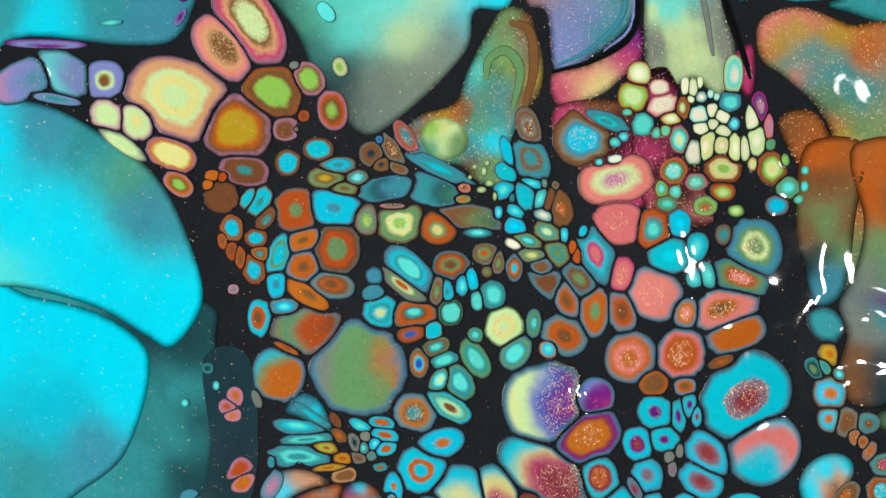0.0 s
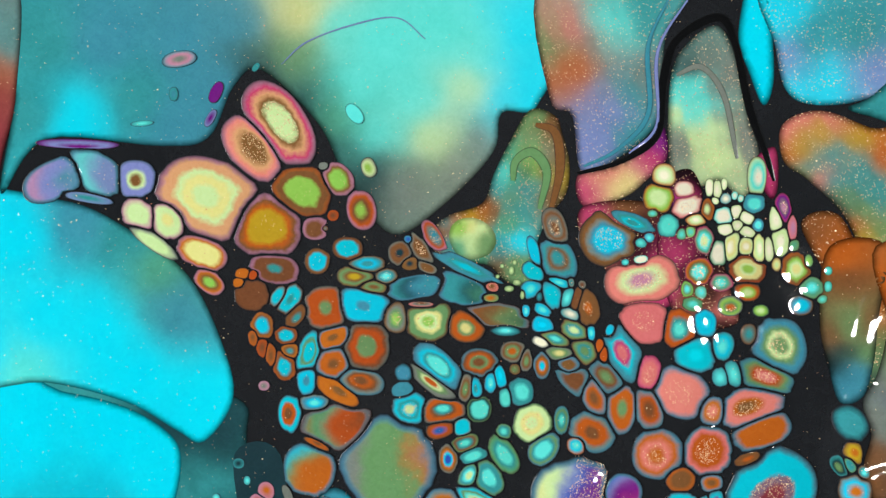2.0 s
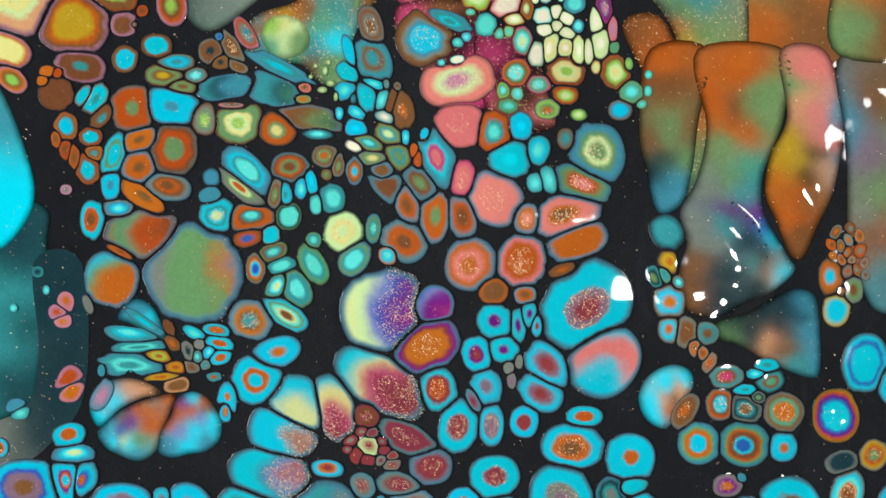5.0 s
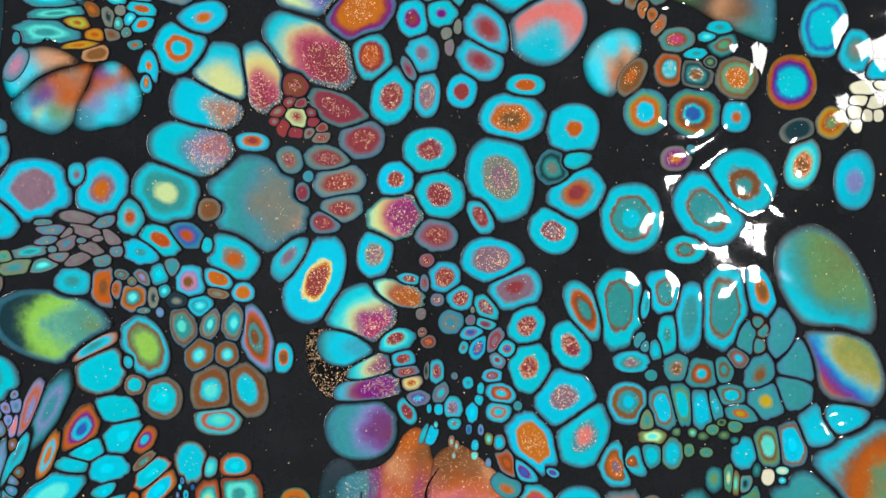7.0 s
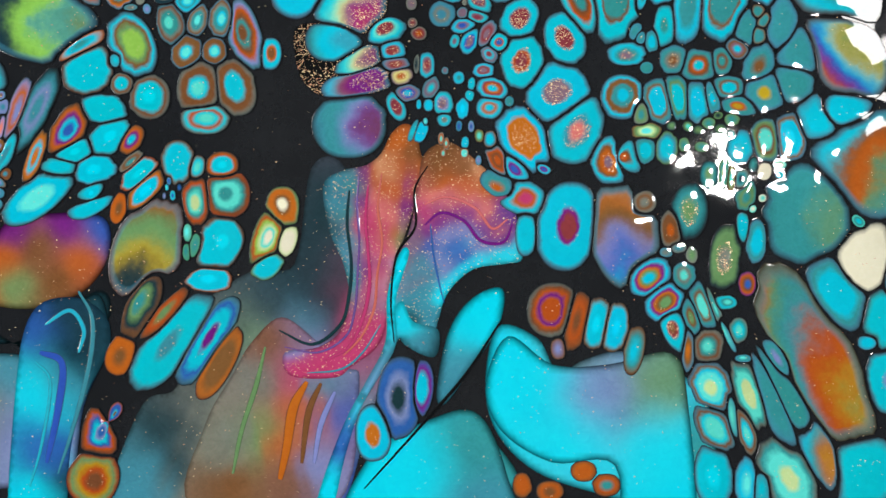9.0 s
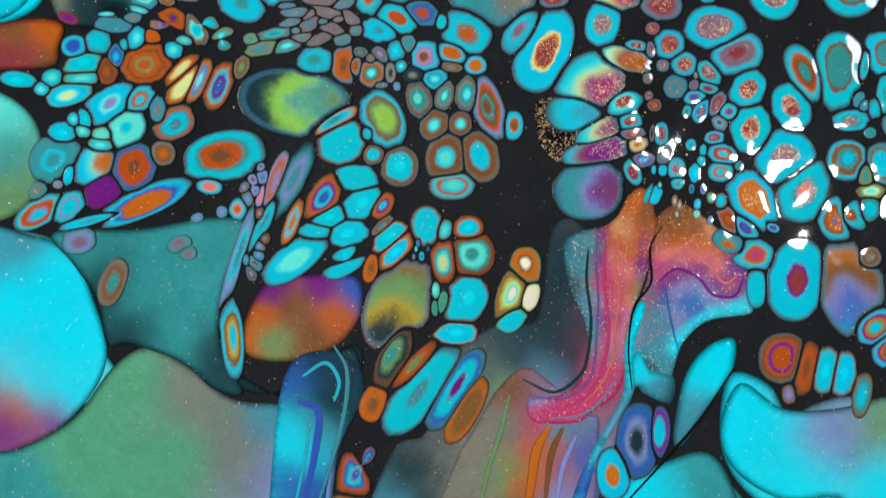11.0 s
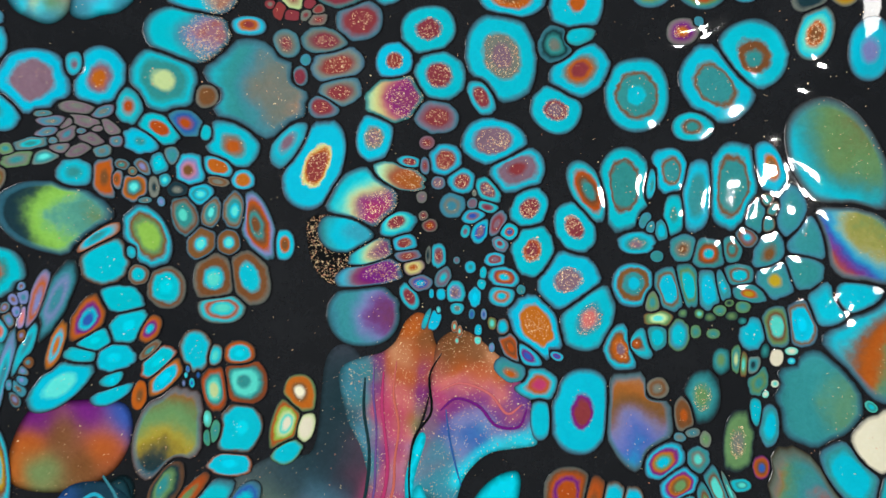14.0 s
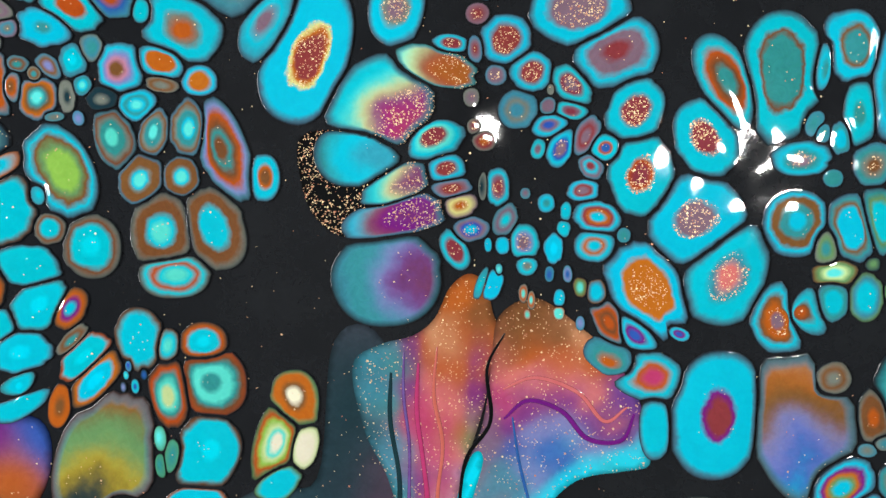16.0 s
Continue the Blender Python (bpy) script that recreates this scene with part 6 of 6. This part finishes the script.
cell(49.2, -22.6, 1.38, 2.26, 1, "stcc")
cell(54.2, -26.6, 3.13, 3.00, 1, "stxb*")
cell(59.2, -27.6, 4.11, 3.24, 1, "stboc")
cell(64.3, -26.7, 2.24, 2.86, 1, "stbt")
cell(67.6, -23.7, 2.60, 2.48, 1, "sbdc")
cell(66.0, -32.6, 3.60, 2.61, 1, "stbcc")
cell(68.3, -36.1, 3.97, 2.11, -14, "sttoj")
cell(51.1, -35.6, 3.39, 4.89, 13, "stbccc")
cell(55.1, -34.5, 2.75, 4.75, 15, "stgccc")
cell(59.5, -35.7, 2.74, 4.49, 11, "stccc")
cell(62.7, -35.0, 1.62, 3.73, 13, "stc")
cell(47.6, -38.6, 1.76, 3.02, 1, "xgt")
cell(48.8, -42.3, 3.14, 2.14, 1, "bgea")
cell(53.3, -45.9, 2.26, 3.51, 1, "gscc")
cell(48.5, -46.0, 2.26, 3.39, 1, "stcc")
cell(57.0, -45.0, 1.12, 1.50, 1, "gt")
cell(60.8, -45.4, 1.50, 1.12, 1, "gt")
cell(57.7, -41.0, 1.12, 1.12, 1, "nga")
cell(61.9, -40.1, 1.49, 1.25, 1, "gt")
cell(64.6, -41.4, 1.24, 0.99, 1, "ng")
cell(67.1, -39.3, 1.49, 1.24, 1, "gt")
cell(63.9, -38.4, 0.99, 0.87, 1, "gn")
cell(60.0, -41.7, 1.25, 1.00, 1, "ng")
cell(67.2, -42.6, 1.12, 0.99, 1, "nt")
cell(54.1, -41.0, 1.00, 1.00, 1, "ng")
cell(69.2, -45.2, 2.73, 3.72, 11, "scc")
cell(74.5, -43.5, 3.09, 4.45, 13, "sgbaa")
cell(79.5, -43.0, 3.32, 5.17, 9, "sbccci")
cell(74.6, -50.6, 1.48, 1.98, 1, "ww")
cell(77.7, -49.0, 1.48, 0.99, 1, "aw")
cell(77.7, -51.2, 1.11, 0.99, 1, "ca")
cell(67.5, -52.1, 0.87, 2.73, 1, "bga")
cell(65.9, -50.9, 1.12, 2.98, 1, "gte")
cell(62.7, -51.5, 1.99, 2.99, 1, "ntg")
cell(69.8, -52.8, 1.49, 2.48, 1, "xtn")
cell(72.0, -48.9, 0.99, 1.73, 1, "nt")
cell(55.0, -63.7, 2.32, 4.16, 2, "xbbo")
cell(54.0, -68.8, 1.47, 1.10, 2, "sx")
cell(56.7, -67.7, 1.71, 1.10, 2, "xs")
cell(59.8, -69.3, 1.22, 1.83, 2, "xg")
cell(50.4, -74.0, 4.91, 4.67, 22, "scvogc")
cell(54.1, -79.6, 3.68, 4.66, -28, "scvobg")
cell(58.2, -73.9, 2.44, 3.05, 2, "stxa")
cell(62.5, -80.3, 5.12, 2.19, -68, "stbaa")
cell(60.2, -83.1, 1.71, 4.15, 14, "stbg")
cell(56.8, -86.0, 5.14, 2.69, -63, "sccmb*")
cell(59.8, -89.9, 1.34, 5.13, 2, "sbo")
cell(64.0, -89.4, 3.17, 3.65, 2, "xbta")
cell(65.9, -82.1, 6.32, 0.85, -63, "xta")
cell(67.2, -84.6, 5.59, 0.73, -63, "sa")
cell(65.2, -98.3, 5.85, 4.14, -68, "sbcaae")
cell(73.5, -99.2, 7.99, 2.91, -70, "xtaaee")
cell(66.0, -107.5, 5.85, 3.41, -60, "sbcaa")
cell(70.0, -104.3, 4.86, 0.85, -80, "sa")
cell(73.3, -107.9, 5.09, 1.70, -73, "xbca")
cell(71.8, -91.8, 1.94, 0.97, 2, "sta")
cell(70.6, -85.4, 1.94, 2.66, 2, "xtca")
cell(67.5, -79.5, 2.43, 1.46, 2, "tcta")
cell(72.1, -75.2, 1.93, 2.66, 2, "vobu")
cell(70.4, -62.6, 1.21, 3.38, 2, "tcc")
cell(73.7, -65.5, 2.05, 5.06, -3, "stcc")
cell(66.9, -69.5, 3.27, 7.03, -3, "nggx*")
cell(70.8, -55.8, 2.17, 3.62, 2, "tgt")
cell(74.4, -56.3, 1.08, 1.08, 2, "wa")
cell(72.3, -58.6, 0.96, 0.96, 2, "aw")
cell(58.8, -59.6, 3.90, 5.85, 2, "ntg*")
cell(-150.9, -5.6, 3.43, 2.81, 1, "scuu")
cell(-144.2, -4.4, 3.41, 3.10, 1, "scc")
cell(-139.2, -8.4, 3.09, 2.16, 71, "suc")
cell(-133.7, -4.1, 3.22, 2.30, 61, "tca")
cell(-129.3, -3.4, 2.44, 1.83, 1, "oo")
cell(-137.1, -5.5, 1.23, 1.54, 1, "sc")
cell(-124.7, -0.3, 4.25, 3.80, 11, "oobv")
cell(-116.1, -0.6, 4.52, 4.82, -19, "xbacc")
cell(-111.1, -4.1, 3.45, 2.55, 16, "xgca")
cell(-131.2, -10.2, 6.59, 5.05, 17, "ooboogo")
cell(-123.9, -7.0, 2.58, 2.13, 1, "sca")
cell(-120.8, -4.4, 2.42, 1.21, -9, "sa")
cell(-147.8, -10.7, 5.60, 2.96, 7, "gcci")
cell(-148.5, -13.8, 5.46, 2.03, 5, "gca")
cell(-157.0, -13.8, 2.83, 2.20, 11, "tca")
cell(-166.6, -14.1, 5.08, 2.06, -7, "cci")
cell(-159.8, -16.6, 2.05, 1.73, 1, "ca")
cell(-152.1, -18.0, 6.26, 2.97, 17, "gccae")
cell(-141.9, -12.0, 3.10, 3.41, 1, "obbo")
cell(-121.6, -12.1, 5.46, 1.97, 41, "boye")
cell(-120.9, -15.4, 6.37, 2.73, 51, "boeye")
cell(-116.8, -14.7, 6.04, 2.11, 63, "bosza")
cell(-111.4, -16.2, 6.46, 3.16, 67, "bocvu")
cell(-105.8, -11.6, 2.99, 1.94, 61, "xbg")
cell(-141.2, -20.9, 8.52, 4.03, 29, "sccaz")
cell(-133.4, -19.4, 4.61, 3.07, 29, "scxoc")
cell(-147.9, -24.7, 2.34, 3.12, 1, "cci")
cell(-136.6, -26.9, 5.55, 4.63, 31, "taaac")
cell(-123.7, -25.7, 5.64, 4.11, 19, "xosccs")
cell(-127.8, -22.8, 2.14, 3.97, 11, "ssx")
cell(-150.9, -24.7, 1.88, 1.88, 1, "ca")
cell(-154.3, -28.6, 3.93, 3.14, 1, "cci")
cell(-148.5, -27.5, 2.19, 1.87, 1, "ta")
cell(-143.1, -28.6, 2.80, 2.02, 1, "gaa")
cell(-143.7, -31.4, 3.42, 2.02, 1, "gca")
cell(-156.2, -34.9, 7.56, 6.30, 31, "tttct")
cell(-146.2, -36.6, 6.24, 4.68, 31, ">ccaoo")
cell(-152.5, -38.7, 1.88, 3.14, -14, "cci")
cell(-134.4, -37.5, 6.63, 5.55, 61, "suooob")
cell(-126.7, -33.6, 3.36, 3.06, 1, "xbo")
cell(-142.9, -43.7, 5.29, 4.20, 26, "vvv")
cell(-160.7, -49.2, 7.61, 3.49, 29, "scoozc")
cell(-152.8, -47.5, 5.35, 3.14, 31, "sczcc")
cell(-155.6, -41.6, 1.58, 1.26, 1, "xz")
cell(-161.1, -43.4, 2.85, 2.06, 46, "tx")
cell(-83.8, -44.7, 6.45, 3.67, 63, "bovcu")
cell(-75.4, -39.7, 5.38, 3.20, -5, "cccc")
cell(-73.8, -46.1, 5.52, 3.49, 31, "tccci")
cell(-68.7, -46.6, 3.76, 2.31, 46, "bovc")
cell(-82.6, -49.9, 4.84, 2.79, 23, "ccci")
cell(-85.8, -53.4, 4.27, 2.35, 6, "tcc")
cell(-77.6, -53.7, 4.96, 3.21, 13, "ccci")
cell(-77.9, -60.5, 5.26, 2.63, 33, "tcci")
cell(-91.1, -60.4, 9.78, 4.15, 37, "tccaa")
cell(-68.6, -51.6, 3.18, 1.16, 41, "xbt")
cell(-92.1, -51.3, 6.22, 1.78, 69, "boco")
cell(-66.6, -54.6, 5.20, 2.60, 43, "occci")
cell(-65.4, -58.4, 6.06, 2.88, 51, "bocci")
cell(-71.4, -62.7, 3.63, 1.89, 76, "oob")
cell(-57.3, -51.6, 3.72, 5.00, 1, "bccc")
cell(-52.8, -52.7, 2.85, 1.71, 73, "bca")
cell(-46.6, -52.2, 3.68, 3.25, 1, "bocci")
cell(-52.9, -60.4, 3.13, 5.41, 1, "botae")
cell(-45.4, -58.5, 5.23, 5.37, 1, "obtaat")
cell(-59.4, -55.9, 0.57, 1.00, 1, "su")
cell(-58.5, -59.4, 0.72, 1.29, 1, "cu")
cell(-60.5, -59.5, 0.57, 1.00, 1, "nz")
cell(-59.9, -57.5, 0.43, 0.72, 1, "ca")
cell(-56.9, -57.3, 0.57, 0.86, 1, "nu")
cell(-54.9, -67.8, 1.14, 2.29, 1, "fa")
cell(-52.9, -70.7, 2.85, 1.43, 73, "ft")
cell(-55.0, -72.2, 1.00, 2.00, 1, "ft")
cell(-47.2, -70.2, 6.24, 5.11, 56, "bcccci")
cell(-49.4, -78.6, 5.27, 2.85, 6, "occci")
cell(-32.4, -61.4, 3.77, 4.74, 1, "goobw")
cell(-35.8, -68.5, 7.29, 3.50, 73, "goleaw")
cell(-31.2, -68.9, 3.63, 2.23, 71, "eww")
cell(-35.7, -74.7, 3.93, 2.80, 46, "gccc")
cell(52.1, 46.8, 3.74, 2.74, 11, "xtbr*")
cell(61.5, 49.4, 2.85, 1.73, 1, "scct")
cell(59.1, 47.5, 2.23, 1.24, 1, "tca")
cell(62.3, 45.7, 3.47, 2.60, 21, "ntbf")
cell(56.6, 43.6, 2.73, 1.37, 1, "scct")
cell(50.5, 40.1, 3.12, 3.74, 1, "xobcc*")
cell(56.7, 39.3, 3.85, 3.23, -24, "xntb*")
cell(59.4, 41.9, 1.74, 1.74, 1, "xng")
cell(65.7, 38.4, 4.70, 4.45, -29, "xbfoo*")
cell(42.5, 38.5, 4.64, 2.51, 59, "xbbo*")
cell(45.8, 30.7, 4.76, 5.01, 1, "stgoocc")
cell(56.5, 30.6, 5.85, 5.22, -9, "stgobbcu")
cell(65.7, 29.9, 3.34, 3.46, 1, "scco")
cell(52.7, 20.5, 3.49, 2.87, 1, "xdvo*")
cell(55.9, 22.5, 1.12, 1.12, 1, "ss")
cell(77.6, 37.7, 5.15, 6.13, 1, "jovuccc")
cell(86.0, 28.6, 3.17, 3.66, -19, "xjog*")
cell(80.0, 19.4, 3.68, 5.64, -14, "xcaob*")
cell(78.6, 26.8, 3.68, 2.58, 21, "xnn")
cell(84.5, 50.1, 5.12, 6.83, -7, "scuccc")
cell(91.3, 44.7, 3.64, 4.86, 1, "sctx")
cell(91.5, 16.0, 4.62, 6.57, 1, "sccz")
cell(44.7, 53.9, 2.75, 1.63, -59, "xob*")
cell(46.2, 52.6, 2.25, 1.38, -49, "xob")
cell(48.2, 50.1, 2.50, 1.37, 61, "xo*")
cell(96.3, 40.4, 2.42, 2.66, 1, "scc")
# the eight all-white cells from here are lamp glare on the resin, painted as pigment
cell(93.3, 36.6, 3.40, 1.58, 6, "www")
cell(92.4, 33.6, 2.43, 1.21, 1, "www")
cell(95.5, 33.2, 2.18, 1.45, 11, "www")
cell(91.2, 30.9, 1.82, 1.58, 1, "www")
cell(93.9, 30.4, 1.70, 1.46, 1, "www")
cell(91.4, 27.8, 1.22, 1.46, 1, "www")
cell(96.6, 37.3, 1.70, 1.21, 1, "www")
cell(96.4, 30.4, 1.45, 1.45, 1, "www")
cell(-102.8, 160.3, 12.52, 7.45, -57, "qrhbee*")
cell(-109.5, 154.8, 9.60, 6.30, -50, "qphbb*")
cell(-122.1, 142.1, 13.96, 10.02, -20, "qhheyye")
cell(-107.2, 134.3, 9.61, 8.10, -22, "qbojjj")
cell(-90.4, 104.7, 4.91, 2.68, 16, "sooob")
cell(-81.6, 102.1, 5.90, 6.20, -2, "xboogg")
cell(-96.9, 101.2, 5.53, 2.69, 70, "scgcc")
cell(-90.6, 98.1, 4.17, 3.72, 28, "soob")
cell(-97.8, 93.5, 2.40, 3.60, -2, "sccs")
cell(-83.0, 92.9, 5.62, 3.26, -10, "sxbob")
cell(-89.1, 89.7, 7.14, 2.53, -37, "ooob")
cell(-95.6, 87.6, 4.04, 2.10, -2, "xsca")
cell(-90.2, 81.6, 9.54, 6.86, 16, ">ogfoob")
cell(-95.5, 76.9, 4.65, 1.20, -27, "bob")
cell(-102.6, 85.1, 3.01, 4.67, -2, "ccoob")
cell(-97.9, 70.3, 6.77, 6.92, -2, "|scgooo")
cell(-77.0, 71.9, 12.11, 12.11, -2, ">sxxggggos")
cell(-63.3, 96.8, 7.27, 3.93, -44, "ssctaa")
cell(-64.7, 92.2, 7.00, 2.19, -40, "xxgeo")
cell(-70.7, 85.8, 4.69, 4.40, -2, "sctce*")
cell(-63.1, 85.1, 6.12, 3.35, 3, "xoobta")
cell(-72.1, 95.3, 2.35, 2.05, -2, "nss")
cell(-72.6, 90.7, 2.79, 2.05, 8, "sss")
cell(-63.3, 80.2, 3.94, 2.19, 16, "bou")
cell(-57.4, 80.9, 2.18, 2.32, -2, "xccc")
cell(-52.5, 97.5, 4.47, 3.60, -2, "sbogb")
cell(-56.0, 91.3, 1.74, 3.76, -12, "xbg")
cell(-53.6, 91.0, 1.44, 3.18, 8, "sct")
cell(-49.8, 92.5, 1.44, 2.88, -2, "sca")
cell(-47.3, 93.9, 1.44, 2.87, 13, "cci")
cell(-43.8, 100.2, 3.15, 2.57, -2, "xbgo")
cell(-40.6, 97.9, 1.43, 2.85, -2, "xbg")
cell(-36.5, 96.4, 1.99, 3.27, -2, "sboc")
cell(-43.5, 95.6, 1.29, 1.29, -2, "bg")
cell(-52.8, 85.5, 3.03, 3.32, -2, "gnaaa")
cell(-46.1, 88.3, 1.58, 2.44, -2, "taa")
cell(-42.1, 89.7, 3.15, 3.58, -2, "ttaa")
cell(-39.4, 81.6, 4.72, 5.00, -2, "geeyye*")
cell(-36.7, 75.0, 4.57, 3.43, 53, "sgtaa")
cell(-46.8, 79.6, 1.87, 2.01, -2, "gta")
cell(-46.9, 73.7, 5.47, 2.88, -60, "gftaa")
cell(-56.8, 76.8, 3.63, 2.03, 20, "gbta")
cell(-54.7, 73.3, 3.33, 1.88, 18, "ttaa")
cell(-61.4, 72.6, 2.33, 3.65, -2, "xbocu")
cell(-51.4, 68.0, 5.21, 3.18, -52, "gttaa")
cell(-55.7, 68.7, 3.77, 2.18, 46, "gtae")
cell(-53.9, 61.3, 6.10, 2.90, -30, "scgaeb")
cell(-62.7, 60.1, 5.41, 4.68, -22, "sxobt*")
cell(-32.0, 82.4, 1.85, 3.55, -2, "sgta")
cell(-85.2, 5.3, 5.59, 1.49, -7, "xdx")
cell(-90.9, 2.2, 4.50, 1.31, -3, "dsx")
cell(-83.0, 1.9, 5.03, 1.49, -13, "xdx")
cell(-78.9, 4.4, 3.34, 1.48, 21, "dsx")
cell(-88.1, -1.0, 3.74, 1.50, 33, "xds")
cell(-82.1, -1.9, 3.54, 1.49, -27, "dxd")
cell(-77.3, 0.5, 2.97, 1.30, -37, "xdx")
cell(-93.8, 4.0, 2.63, 0.94, 1, "xsx")
cell(-93.0, -0.4, 2.82, 1.13, 19, "dsx")
cell(-85.1, -4.6, 3.18, 1.31, 21, "xdx")
cell(-79.3, -4.9, 2.05, 1.67, 1, "xsx")
cell(-90.0, -4.1, 2.44, 1.31, 11, "dxs")
cell(-96.6, -2.9, 5.28, 1.32, 11, "sxct")
cell(-100.4, -6.8, 3.98, 1.70, 11, "gxt")
cell(-93.6, -6.2, 3.58, 1.51, 15, "xta")
cell(-75.6, -2.4, 1.67, 1.48, 1, "dsx")
cell(-103.0, -4.3, 1.90, 1.33, 1, "xgt")
cell(-87.7, 1.8, 2.24, 1.12, 31, "xdx")
cell(-84.3, -0.3, 1.86, 0.93, -9, "dsx")
cell(-80.4, 0.6, 1.86, 0.93, 1, "xdx")
cell(-91.3, -2.3, 1.88, 0.94, 1, "xsx")
cell(43.2, -34.8, 4.54, 4.78, -1, "scbbttc")
cell(42.1, -48.9, 5.00, 5.33, -1, "scbood*")
cell(26.4, -51.0, 1.82, 1.07, -26, "scvu")

# ---- patches of small cells ----
foam(80.5, 74.2, 9.1, 4.3, -89, 16, "obx")
foam(-31.7, 30.2, 7.9, 5.2, 0, 12, "mmx")
foam(72.9, -20.9, 7.6, 5.0, -89, 10, "ttb")
foam(-102.1, -49.2, 16.0, 3.0, -90, 14, "bzs")
foam(90.4, -62.6, 7.2, 4.9, 2, 10, "tca")

build_cells()
